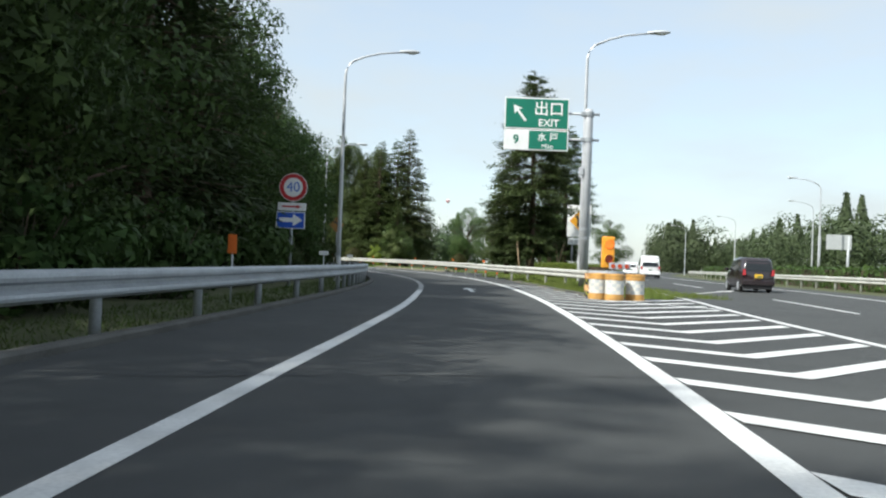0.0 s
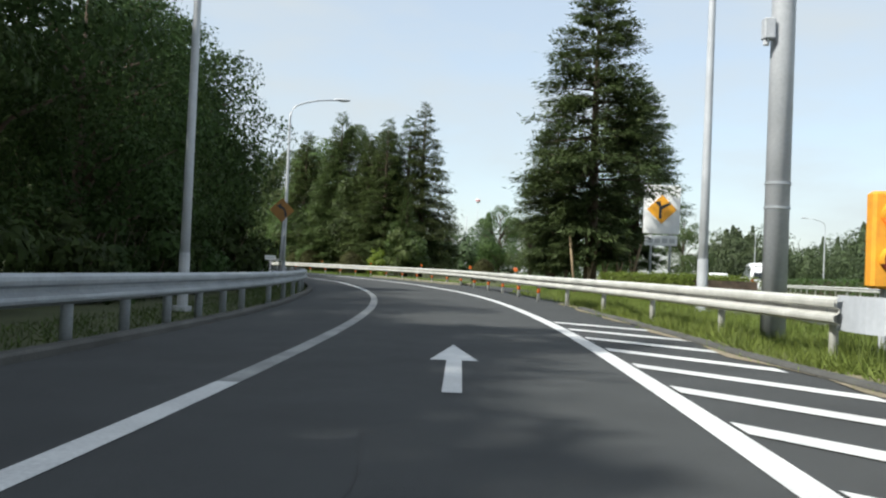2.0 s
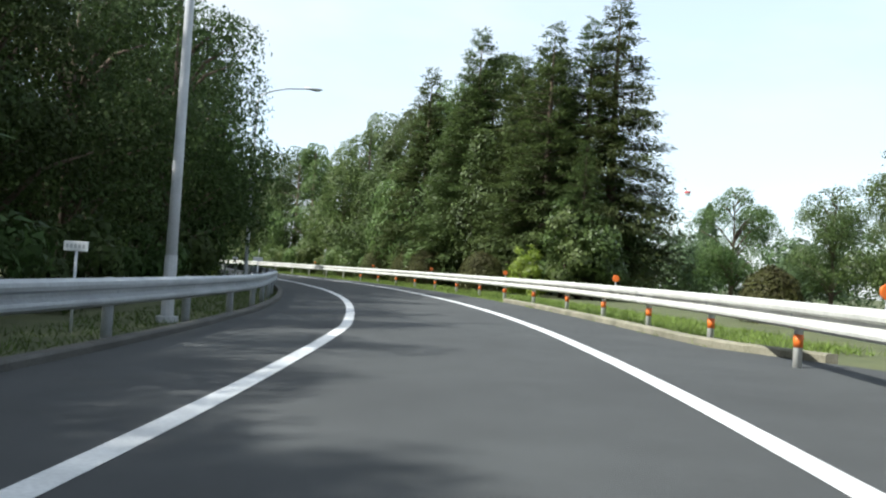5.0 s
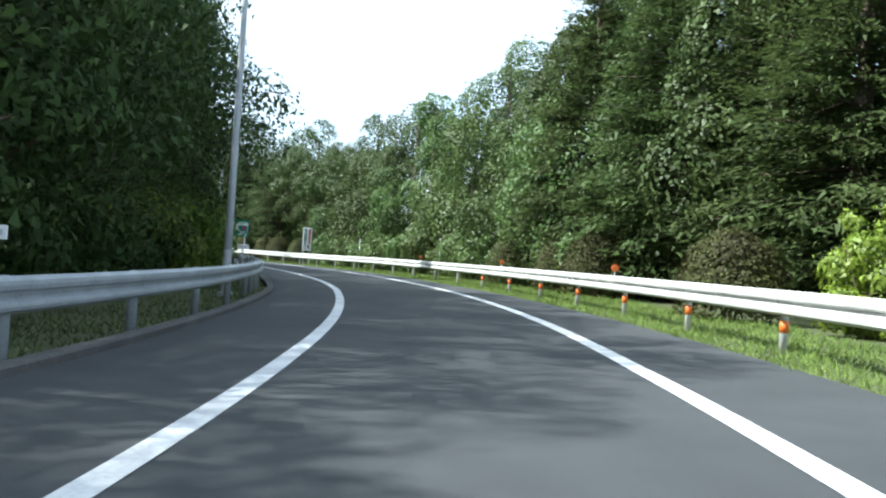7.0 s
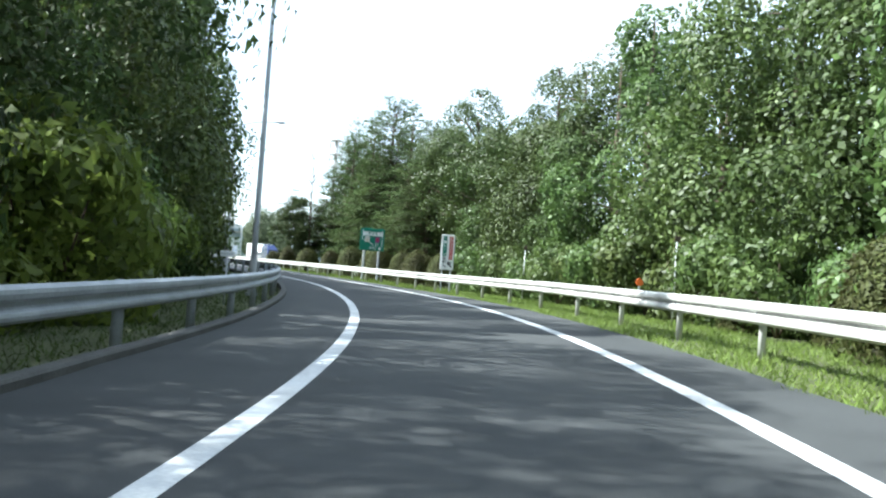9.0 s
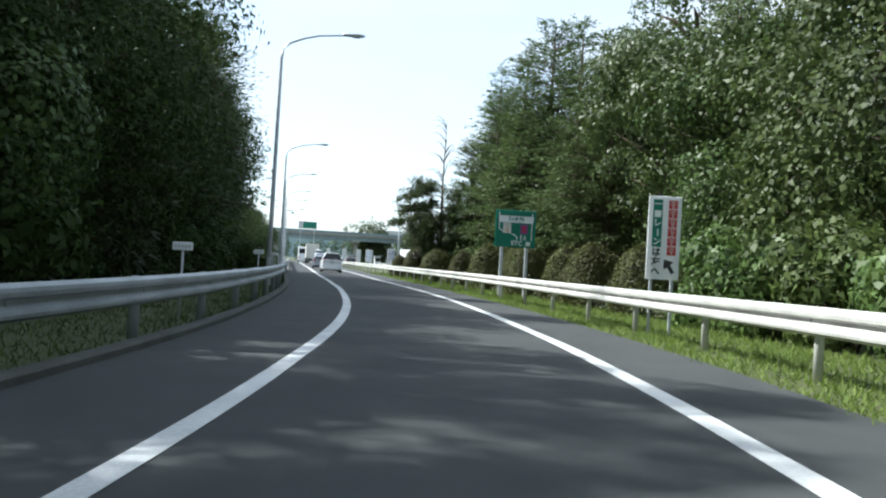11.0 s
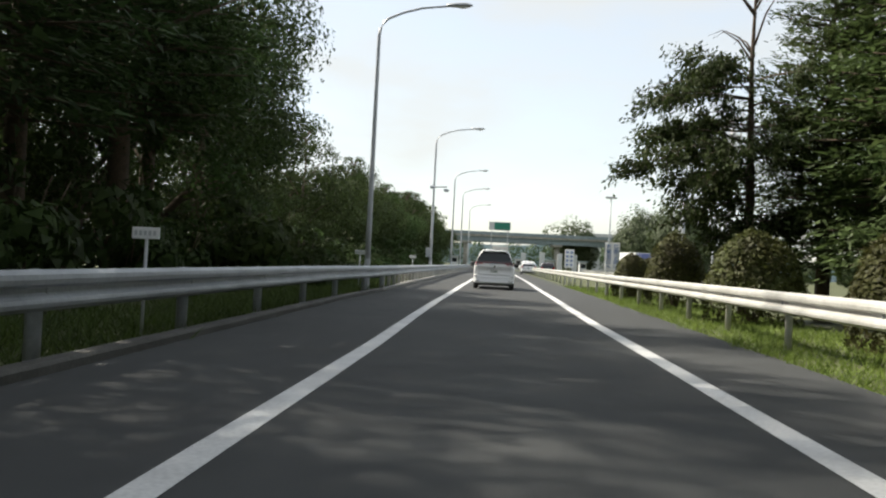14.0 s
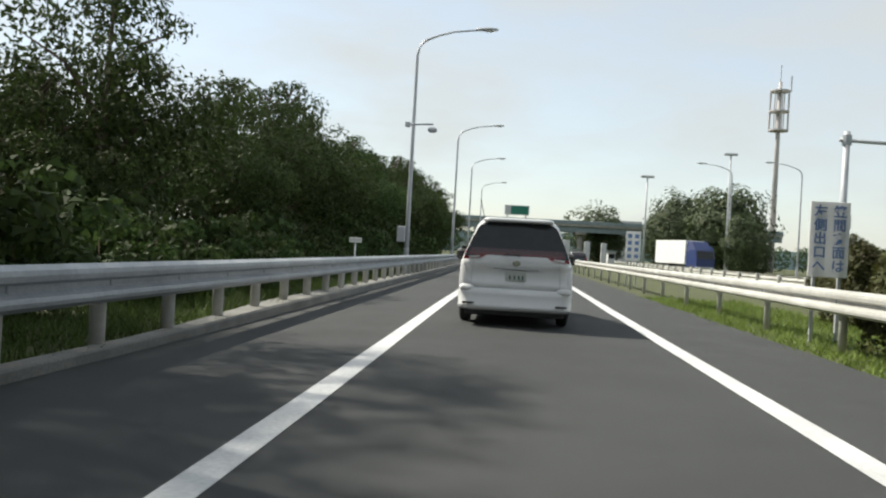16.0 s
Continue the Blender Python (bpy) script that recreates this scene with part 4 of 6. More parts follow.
while s < 187:
    if not 90 < s < 126 and s < 167:
        plant(backs[0] if rng.uniform() < 0.6 else left_cedars[0], s, -15.0 + rng.uniform(-1.2, 1.2), rng.uniform(0.7, 0.86))
    s += rng.uniform(5.4, 7.0)
# Hidden rows added behind the wood to keep light off the undergrowth
for l in (-20.5, -26.0):
    for s in np.r_[np.arange(46, 92, 6.5), np.arange(126, 165, 6.5)]:
        plant(backs[0] if rng.uniform() < 0.7 else left_cedars[0], s + rng.uniform(-1.5, 1.5), l + rng.uniform(-1, 1), rng.uniform(0.75, 0.95))
for s in np.arange(-30, 190, 3.0):
    plant(bushes[0], s + rng.uniform(-1, 1), (-8.6 if 15 < s < 45 else -7.8) + rng.uniform(-0.7, 0.3), rng.uniform(0.8, 1.3))
for s in np.arange(111, 128, 1.9):
    plant(bushes[2], s, -7.0 + rng.uniform(-0.6, 0.2), rng.uniform(0.9, 1.35))
for s in np.arange(167, 192, 3.6):
    plant(backs[0], s, -13.6 + rng.uniform(-0.6, 0.6), rng.uniform(0.62, 0.72) if s < 181 else rng.uniform(0.40, 0.46))
    plant(left_broads[2], s + 1.5, -10.6, rng.uniform(0.42, 0.50))
# Oversized row added out of view to cast its shadow across the ramp
for s in np.arange(12, 33, 4.2):
    plant(backs[0], s, -14.2, rng.uniform(1.18, 1.30))
for s in np.arange(140, 168, 4.4):
    plant(backs[0], s, -12.0, rng.uniform(0.84, 0.98))
# Extra tree added so that its shade falls on the bend sign
plant(left_broads[1], 58.3, -9.5, 0.92)
plant(pines[0], 178.6, -8.5, 1.0)
plant(pines[2], 188.4, -9.6, 0.95)
for s in (166, 171, 177, 183, 189, 194):
    plant(backs[0], s, 17.5, 0.85)
plant(left_broads[2], 204.5, -9.6, 0.46)
plant(pines[2], 198.4, -10.4, 0.86, 200)
plant(left_broads[2], 207.2, -9.6, 0.80, 60)
plant(pines[2], 194.0, -10.2, 0.96, 40)
plant(left_broads[2], 195.5, -10.6, 0.54)
for s in np.arange(206, 300, 3.9):
    plant(left_broads[2], s, -10.2 + rng.uniform(-1.0, 0.8), rng.uniform(0.94, 1.06) * float(np.interp(s, (206, 211, 216, 222, 240, 260), (0.44, 0.50, 0.70, 0.80, 0.88, 0.94))))
    plant(backs[0], s + 2, -15.5 + rng.uniform(-1.5, 1.5), rng.uniform(0.5, 0.6) * (0.78 if s < 226 else 1.0))
# Bushes added to stand in for the dark, sparsely leafy void behind the rail
for s in np.arange(193.5, 250, 1.7):
    plant(bushes[0], s, -5.95 + rng.uniform(-0.3, 0.15), rng.uniform(0.5, 0.62))
for s in np.arange(190, 262, 3.0):
    plant(bushes[0], s + rng.uniform(-1, 1), -7.6 + rng.uniform(-0.7, 0.3), rng.uniform(0.8, 1.2))
# conifer stand and creeper wood on the right
for x, y, k, i in ((-6.2, 107.6, 0.93, 0), (-18.6, 118.0, 0.92, 0), (-10.6, 110.5, 0.93, 2), (-9.3, 114, 0.9, 1), (-12.0, 116.5, 0.85, 2), (-5.6, 101.5, 0.5, 2)):
    copy_thing(cedars[i], scaled(ground_pose(x, y, 37 * x), k))
for s, l, k, i in ((108.6, 12.6, 1.0, 2), (112.6, 12.2, 1.04, 2), (118.8, 12.2, 1.06, 1), (122.0, 14.8, 1.06, 2), (128.4, 14.6, 1.02, 2), (135.6, 12.0, 0.80, 0), (134.0, 15.2, 0.95, 2), (143.6, 11.6, 0.86, 2), (115.5, 15.4, 1.1, 2)):
    plant(creepers[i], s, l, k)
for s, l, k in ((153.6, 13.4, 0.85), (141.5, 15.6, 0.9)):
    plant(deep_dome, s, l, k)
for s, l, k, i in ((154.8, 10.9, 0.86, 1), (161.2, 11.6, 1.02, 0), (158.0, 14.5, 0.95, 1), (165.6, 12.6, 0.92, 0)):
    plant(broads[i], s, l, k)
for s, l, k, i in ((168.6, 12.2, 0.84, 1), (176.3, 10.9, 0.90, 0), (185.8, 9.8, 1.0, 0), (188.6, 10.6, 0.92, 1), (173.5, 14.5, 0.95, 1), (181, 14.5, 0.95, 1)):
    plant(spruces[i], s, l, k)
for s, l, k in ((166.2, 10.2, 0.72), (183.4, 11.4, 0.80), (189.5, 11.2, 0.92), (192, 14, 0.8), (189.3, 8.9, 0.62)):
    plant(firs[1], s, l, k)
for x, y, k, i in ((10.6, 76.0, 0.86, 0), (5.0, 67.4, 0.62, 0)):
    copy_thing(firs[i], ground_pose(x, y, 40 * x) @ Matrix.Diagonal((k, k, k, 1)))
for x, y, k in ((4.8, 84, 0.45), (7.6, 87, 0.55), (10.5, 81, 0.4), (3.5, 131, 0.85), (8.5, 117, 0.72), (14, 110, 0.72), (20, 104, 0.6), (17, 135, 0.85)):
    copy_thing(broads[1], ground_pose(x, y, 50 * x) @ Matrix.Diagonal((k, k, k, 1)))
for s in np.arange(113, 152, 2.3):
    plant(bushes[1], s, (8.4 if s < 124 else 7.3) + rng.uniform(-0.4, 0.4), rng.uniform(0.8, 1.1))
broadleaf("young_tree", stand(96.6, 9.6), 4.2, 1.3, CREEPER, "young tree with upright light green shoots", base=0.06, leaves=6500, size=0.17, lumps=24, hang=-0.7)
for s, l, k in ((97.6, 8.1, 0.82), (98.8, 8.7, 0.66)):
    broadleaf("bush", stand(s, l), 2.9 * k, 1.25 * k, LIME, "bright lime green leafy bush", base=0, leaves=8500, size=0.11, lumps=18, category="bush")
for x, y, k in ((-6.5, 101.4, 1.12), (-4.9, 101.0, 0.92)):
    broadleaf("young_tree", ground_pose(x, y), 4.3 * k, 2.1, BROAD, "small spreading young tree with green leaves", base=0.1, leaves=5200, size=0.19, lumps=22, category="tree", hang=-0.4)

# clipped shrubs
for s, l, r, h in ((186.0, 6.1, 1.15, 2.15), (179.4, 6.6, 0.95, 2.05), (173.8, 6.8, 1.15, 2.4), (170.2, 7.6, 1.15, 2.5), (193.1, 5.75, 0.97, 2.35), (200.1, 5.5, 0.8, 1.75), (166.8, 7.0, 1.1, 2.3), (162.6, 7.4, 1.05, 2.2),
                   (158.5, 7.0, 1.15, 2.2), (154.5, 7.2, 1.05, 2.1), (207, 7.4, 0.85, 1.7), (214, 9.8, 1.1, 2.2), (110.6, 7.3, 1.3, 2.3), (101.0, 7.0, 1.25, 2.0), (119, 6.9, 1.1, 2.15), (121.6, 7.7, 0.9, 1.8), (114.2, 7.2, 1.0, 1.9), (125.6, 7.4, 0.7, 1.5), (82, 10.5, 0.9, 1.6)):
    ball_shrub(stand(s, l, -0.02), r, h, SHRUB, "rounded clipped shrub with dense small leaves")

# dark tree with long leafy limbs under a bare spire
spire = thing("thin_tree", stand(189.6, 6.9), "dark leafy tree with long side limbs and a leafless spire", "tree")
t = Mesh().tube([(0, 0, -0.2), (0.06, 0, 3), (-0.04, 0.05, 7), (0, 0, 11.4)], [0.17, 0.13, 0.06, 0.012], 9)
cen, alo, nor = [], [], []
for k in range(74):
    leafy = k < 58
    z = rng.uniform(1.6, 6.7) if leafy else rng.uniform(6.8, 11.0)
    az = rng.uniform(0, 2 * math.pi) if k % 5 > 1 else rng.uniform(2.2, 4.1)
    r = (float(np.interp(z, (1.6, 3.4, 4.2, 6.4, 6.7), (1.5, 2.3, 3.6, 3.3, 2.6))) if leafy else 1.9 * (1 - 0.075 * z) + 0.6) * rng.uniform(0.6, 1.05)
    d = np.array([math.cos(az), math.sin(az), 0.0])
    rise = rng.uniform(-0.15, 0.5) if leafy else 0.7 * r
    limb = lambda w: d * (w * r) + np.array([0, 0, z + rise * math.sin(2.2 * w) - (0.35 * w ** 3 if leafy else 0)])
    t.tube([tuple(limb(w)) for w in (0, 0.35, 0.7, 1.0)], [0.035, 0.025, 0.014, 0.004], 5)
    if not leafy:
        continue
    for j in range(int(3.4 * r) + 2):
        w0 = rng.uniform(0.25, 1.0)
        o = limb(w0)
        e = o + np.array([rng.normal(0, 0.34), rng.normal(0, 0.34), rng.uniform(-0.42, 0.22)]) + d * 0.18
        t.tube([tuple(o), tuple(e)], [0.010, 0.004], 4)
        n = int(rng.uniform(32, 62))
        w = rng.uniform(0.05, 1.1, n)
        cen.append(o + (e - o) * w[:, None] + rng.normal(0, 0.11, (n, 3)))
        alo.append(rng.normal(0, 0.45, (n, 3)) + 0.5 * d - (0, 0, 0.8))
        nor.append(unit(n))
part("trunk", t, BARK, spire, smooth=True)
cen, alo, nor = map(np.concatenate, (cen, alo, nor))
part("crown", leaf_mesh("crown", cen, alo, nor, rng.uniform(0.09, 0.19, len(cen)), rng.uniform(0.04, 0.085, len(cen)), oval=True), BROAD_SHADED, spire)

# stakes that prop the young firs, and the low hedge beside them
for k in range(9):
    x, y = 5.6 + 0.42 * k, 62.2 + 0.55 * k
    g = float(height(x, y)[0])
    solo("tree_stake", Mesh().tube([(0, 0, -0.1), (0.75 * (1 if k % 2 else -0.4), 0.4, 2.75)], [0.065, 0.055], 8), STAKE_WOOD, "leaning wooden prop stake under the firs", "stake", pose(x, y, g), "stakes under the firs", smooth=True)


def hedge(points, wide, high, mat, label, leaves=9000, size=0.12):
    """A clipped hedge along points, as a box of leaves."""
    p0 = Vector(points[0])
    h = thing("hedge", pose(p0.x, p0.y, float(height(p0.x, p0.y)[0])), label, "hedge")
    seg = [(Vector(a) - p0, Vector(b) - p0) for a, b in zip(points, points[1:])]
    lens = np.array([(b - a).length for a, b in seg])
    pick = rng.choice(len(seg), leaves, p=lens / lens.sum())
    u = rng.uniform(0, 1, leaves)
    A = np.array([[*s[0]] for s in seg])[pick]
    B = np.array([[*s[1]] for s in seg])[pick]
    d = (B - A) / np.linalg.norm(B - A, axis=1)[:, None]
    side = np.c_[d[:, 1], -d[:, 0]]
    face = rng.uniform(0, 1, leaves)
    off = np.where(face < 0.45, -0.5, np.where(face < 0.6, 0.5, rng.uniform(-0.5, 0.5, leaves))) * wide
    z = np.where(face < 0.6, rng.uniform(0.03, 1, leaves), rng.uniform(0.92, 1.03, leaves)) * high
    c = A + (B - A) * u[:, None]
    c = np.c_[c[:, 0] + side[:, 0] * off, c[:, 1] + side[:, 1] * off, z] + rng.normal(0, 0.05, (leaves, 3))
    nrm = np.where((face < 0.45)[:, None], -np.c_[side, np.zeros(leaves)], np.where((face < 0.6)[:, None], np.c_[side, np.zeros(leaves)], np.array([0, 0, 1.0])))
    s = size * rng.uniform(0.6, 1.5, leaves)
    m = Mesh()
    for a, b in seg:
        dd = (b - a).normalized()
        sd_ = Vector((dd.y, -dd.x)) * wide * 0.42
        q = [a - sd_, a + sd_, b + sd_, b - sd_]
        m.add([(v.x, v.y, z_) for z_ in (-0.1, high * 0.9) for v in q], [(3, 2, 1, 0), (4, 5, 6, 7), (0, 1, 5, 4), (1, 2, 6, 5), (2, 3, 7, 6), (3, 0, 4, 7)])
    part("twig_core", m, BARK, h)
    part("leaves", leaf_mesh("leaves", c, np.cross(nrm, unit(leaves)), nrm + rng.normal(0, 0.4, (leaves, 3)), s, s * 0.65), mat, h)
    return h


hedge([(9.5, 52.3), (8.7, 57.0), (7.7, 61.5)], 2.4, 1.0, HEDGE_GREEN, "low clipped bright green hedge", 16000, 0.09)
hedge([tuple(main_at(y, 17.2)) for y in (-5, 30, 60, 90, 130, 180)], 1.6, 1.45, BROAD, "long dark clipped hedge on the median", 16000, 0.3)

# ---------------------------------------------------------------- signs
EP = -0.24
ex = thing("exit_sign", ground_pose(6.45, 38.2, 0), "green overhead exit sign on a thick grey steel pole", "road sign")
part("pole", Mesh().tube([(EP, 0, -0.1), (EP, 0, 7.75), (EP, 0, 7.85)], [0.20, 0.185, 0.15], 20), POLE_GREY, ex, smooth=True)
for z in (7.62, 6.5):
    part("arm", Mesh().tube([(-1.2, -0.05, z), (EP + 0.45, -0.05, z)], 0.055, 10), POLE_GREY, ex, smooth=True)
    part("clamp", Mesh().tube([(EP, 0, z - 0.09), (EP, 0, z + 0.09)], 0.225, 16).box(EP - 0.35, EP - 0.15, -0.17, 0.05, z - 0.09, z + 0.09, 0.02), GALV, ex)
part("meter_box", Mesh().box(EP - 0.36, EP - 0.18, -0.2, 0.0, 4.95, 5.3, 0.02).tube([(EP - 0.3, -0.1, 4.86), (EP - 0.3, -0.1, 4.95)], 0.05, 10), POLE_GREY, ex, "small grey equipment box")
for z in (2.6, 2.2):
    part("pole_band", Mesh().tube([(EP, 0, z - 0.02), (EP, 0, z + 0.02)], 0.208, 20), GALV, ex)
x0, x1 = -3.93, -1.14
for za, zb in ((6.86, 8.22), (5.94, 6.83)):
    part("panel", Mesh().box(x0, x1, -0.22, -0.16, za, zb, 0.012), WHITE_PAINT, ex, "white-edged sign panel")
part("upper_field", Mesh().box(x0 + 0.05, x1 - 0.05, -0.226, -0.221, 6.91, 8.17), SIGN_GREEN, ex)
part("lower_field", Mesh().box(x0 + 1.08, x1 - 0.05, -0.226, -0.221, 5.99, 6.79), SIGN_GREEN, ex)
letters("出口", 0.66, x0 + 1.92, 7.72, -0.231, WHITE_PAINT, ex, fat=0.006)
letters("EXIT", 0.44, x0 + 1.92, 7.13, -0.231, WHITE_PAINT, ex, fat=0.008)
letters("9", 0.52, x0 + 0.52, 6.38, -0.231, SIGN_GREEN, ex, "exit_number", fat=0.012)
letters("水 戸", 0.40, x0 + 1.9, 6.50, -0.231, WHITE_PAINT, ex, fat=0.004)
letters("Mito", 0.28, x0 + 1.9, 6.12, -0.231, WHITE_PAINT, ex)
ar = [(-0.05, -0.42), (0.05, -0.42), (0.05, 0.16), (0.22, 0.08), (0.0, 0.46), (-0.22, 0.08), (-0.05, 0.16)]
ca, sa = math.cos(radians(38)), math.sin(radians(38))
part("arrow", Mesh().plate([(x0 + 0.66 + ca * x - sa * z, 7.55 + sa * x + ca * z) for x, z in ar], -0.232, -0.227), WHITE_PAINT, ex)

sp = thing("speed_sign", ground_pose(-5.53, 32.35, 0), "round red-ringed speed limit sign above two arrow plates", "road sign")
part("pole", Mesh().tube([(0.0, 0, -0.1), (0.05, 0, 4.05)], 0.058, 12), GALV, sp, smooth=True)
part("disc", Mesh().disc(0.05, 3.58, 0.515, -0.09, -0.06, 40), WHITE_PAINT, sp)
rg = Mesh()
n = 40
rg.v = [(0.05 + r * math.cos(2 * math.pi * k / n), -0.094, 3.58 + r * math.sin(2 * math.pi * k / n)) for r in (0.495, 0.35) for k in range(n)]
rg.f = [(k, (k + 1) % n, n + (k + 1) % n, n + k) for k in range(n)]
part("red_ring", rg, SIGN_RED, sp)
letters("40", 0.50, 0.05, 3.58, -0.097, SIGN_DIGIT, sp, fat=0.0)
part("white_plate", Mesh().box(-0.5, 0.55, -0.09, -0.06, 2.72, 3.01, 0.012), WHITE_PAINT, sp)
part("red_arrow", Mesh().plate([(-0.34, 2.84), (0.2, 2.84), (0.2, 2.80), (0.38, 2.87), (0.2, 2.94), (0.2, 2.90), (-0.34, 2.90)], -0.096, -0.091), SIGN_RED, sp)
part("blue_plate", Mesh().box(-0.53, 0.52, -0.09, -0.06, 2.06, 2.68, 0.012), WHITE_PAINT, sp)
part("blue_field", Mesh().box(-0.50, 0.49, -0.096, -0.091, 2.09, 2.65), SIGN_BLUE, sp)
part("white_arrow", Mesh().plate([(-0.42, 2.30), (0.08, 2.30), (0.08, 2.16), (0.44, 2.38), (0.08, 2.60), (0.08, 2.46), (-0.42, 2.46)], -0.102, -0.097), WHITE_PAINT, sp)


def marker_post(m, w, h, z, mat, label, name="marker_post", bars=True):
    mp = thing(name, m, label, "marker sign", "small marker plates")
    part("post", Mesh().tube([(0, 0.02, -0.1), (0, 0.02, z)], 0.022, 8), POLE_GREY, mp, smooth=True)
    part("plate", Mesh().box(-w / 2, w / 2, -0.02, 0.0, z - h / 2, z + h / 2, 0.006), mat, mp)
    if bars:
        for k in range(5):
            part("text_bar", Mesh().box(-w * 0.4 + k * w * 0.17, -w * 0.4 + k * w * 0.17 + w * 0.1, -0.024, -0.021, z - h * 0.2, z + h * 0.2), BARREL_GREY if mat is WHITE_PAINT else WHITE_PAINT, mp)
    return mp


first_plate = marker_post(stand(32.9, -5.8), 0.35, 0.145, 1.22, WHITE_PAINT, "small white kilometre plate on a thin post behind the guardrail")
for s, l in ((51.1, -5.3), (91.1, -4.7), (110.2, -4.6), (145.4, -4.4), (160.5, -4.4), (175.9, -4.3), (193.8, -4.5), (212, -4.5), (71, -5.4), (128, -5.0)):
    copy_thing(first_plate, stand(s, l))
marker_post(stand(18.5, -5.8), 0.2, 0.42, 1.25, SIGN_ORANGE, "orange delineator board on a thin post", bars=False)


def warning_sign(m, board, z, size, label, right=True):
    ws = thing("warning_sign", m, label, "road sign")
    if board:
        part("board", Mesh().box(-0.95, 0.95, -0.04, 0.0, z - 1.3, z + 1.3, 0.02), WHITE_PAINT, ws)
        part("lower_plate", Mesh().box(-0.85, 0.85, -0.04, 0.0, z - 1.95, z - 1.4, 0.02), WHITE_PAINT, ws)
        for k in range(4):
            part("text_bar", Mesh().box(-0.7 + 0.38 * k, -0.42 + 0.38 * k, -0.046, -0.041, z - 1.8, z - 1.55), BARREL_GREY, ws)
        for x in (-0.5, 0.5):
            part("post", Mesh().tube([(x, 0.06, -0.1), (x, 0.06, z + 1.2)], 0.06, 10), POLE_GREY, ws, smooth=True)
    else:
        part("post", Mesh().tube([(0, 0.05, -0.1), (0.12, 0.05, z + 0.3)], 0.045, 10), POLE_GREY, ws, smooth=True)
    d = size / 2
    part("diamond", Mesh().plate([(0, z - d), (d, z), (0, z + d), (-d, z)], -0.07, -0.045), SIGN_YELLOW if board else SIGN_YELLOW_SHADED, ws, "yellow diamond plate" if board else "yellow plate with tree shade put into its dull colour")
    if board:
        q = [(-0.1, -0.4), (0.0, -0.4), (0.0, 0.0), (0.28, 0.2), (0.28, 0.34), (-0.02, 0.14), (-0.06, 0.36), (-0.26, 0.3), (-0.1, 0.1)]
        part("black_symbol", Mesh().plate([(x * size, z + y * size * 0.8) for x, y in q], -0.076, -0.071), BLACK, ws)
    else:
        pts = [(0.16, -0.26), (0.15, -0.1), (0.08, 0.06), (-0.06, 0.15)]
        m2 = Mesh()
        for (xa, za), (xb, zb) in zip(pts, pts[1:]):
            e = Vector((zb - za, -(xb - xa))).normalized() * 0.045
            m2.plate([((xa - e.x) * size, z + (za - e.y) * size), ((xa + e.x) * size, z + (za + e.y) * size), ((xb + e.x) * size, z + (zb + e.y) * size), ((xb - e.x) * size, z + (zb - e.y) * size)], -0.076, -0.071)
        m2.plate([(-0.05 * size, z + 0.05 * size), (-0.03 * size, z + 0.27 * size), (-0.24 * size, z + 0.18 * size)], -0.076, -0.071)
        part("black_arrow", m2, BLACK, ws)
    return ws


warning_sign(ground_pose(10.9, 70.0, -6), True, 4.45, 1.55, "yellow diamond warning sign on a white board")
warning_sign(stand(62.4, -5.55, 0, 6), False, 3.45, 1.1, "shaded yellow diamond bend sign with black arrow")

tl = thing("toll_sign", scaled(stand(165.0, 5.8, 0, -4), 0.95), "green toll gate guide sign on two grey posts beside shrubs", "road sign")
for x in (-0.55, 0.55):
    part("post", Mesh().box(x - 0.07, x + 0.07, 0.02, 0.12, -0.1, 3.5, 0.015), POLE_GREY, tl)
part("panel", Mesh().box(-0.9, 0.9, -0.03, 0.02, 2.16, 3.78, 0.015), SIGN_GREEN, tl)
part("white_band", Mesh().box(-0.74, 0.78, -0.036, -0.031, 3.24, 3.54), WHITE_PAINT, tl)
letters("料金所", 0.24, 0.02, 3.39, -0.040, SIGN_GREEN, tl, fat=0.003)
part("white_box", Mesh().box(-0.56, -0.2, -0.036, -0.031, 2.78, 3.22), BARREL_PALE, tl)
letters("一", 0.18, -0.38, 3.10, -0.040, SIGN_GREEN, tl)
letters("般", 0.18, -0.38, 2.90, -0.040, BARREL_YELLOW, tl)
part("purple_box", Mesh().box(0.22, 0.54, -0.036, -0.031, 2.76, 3.18), material("sign_purple", (0.25, 0.05, 0.22), 0.4), tl)
part("purple_mark", Mesh().plate([(0.32, 2.86), (0.44, 2.86), (0.44, 3.1), (0.32, 3.1)], -0.040, -0.037), SIGN_RED, tl)
for q in ([(-0.76, 3.68), (-0.72, 3.68), (-0.72, 2.98), (-0.58, 2.88), (-0.58, 2.84), (-0.76, 2.96)], [(0.70, 3.66), (0.74, 3.66), (0.74, 2.48), (0.70, 2.48)],
          [(-0.2, 2.78), (-0.02, 2.72), (0.10, 2.62), (0.10, 2.5), (0.06, 2.5), (0.06, 2.6), (-0.04, 2.68), (-0.2, 2.74)], [(0.24, 2.72), (0.28, 2.72), (0.28, 2.5), (0.22, 2.5)], [(0.38, 2.68), (0.46, 2.68), (0.48, 2.5), (0.44, 2.5), (0.43, 2.64), (0.40, 2.64), (0.39, 2.5), (0.36, 2.5)]):
    part("route_line", Mesh().plate(q[::-1] if sum((b[0] - a[0]) * (b[1] + a[1]) for a, b in zip(q, q[1:] + q[:1])) > 0 else q, -0.038, -0.033), WHITE_PAINT, tl)
letters("ETC", 0.28, 0.08, 2.34, -0.038, WHITE_PAINT, tl, fat=0.004)
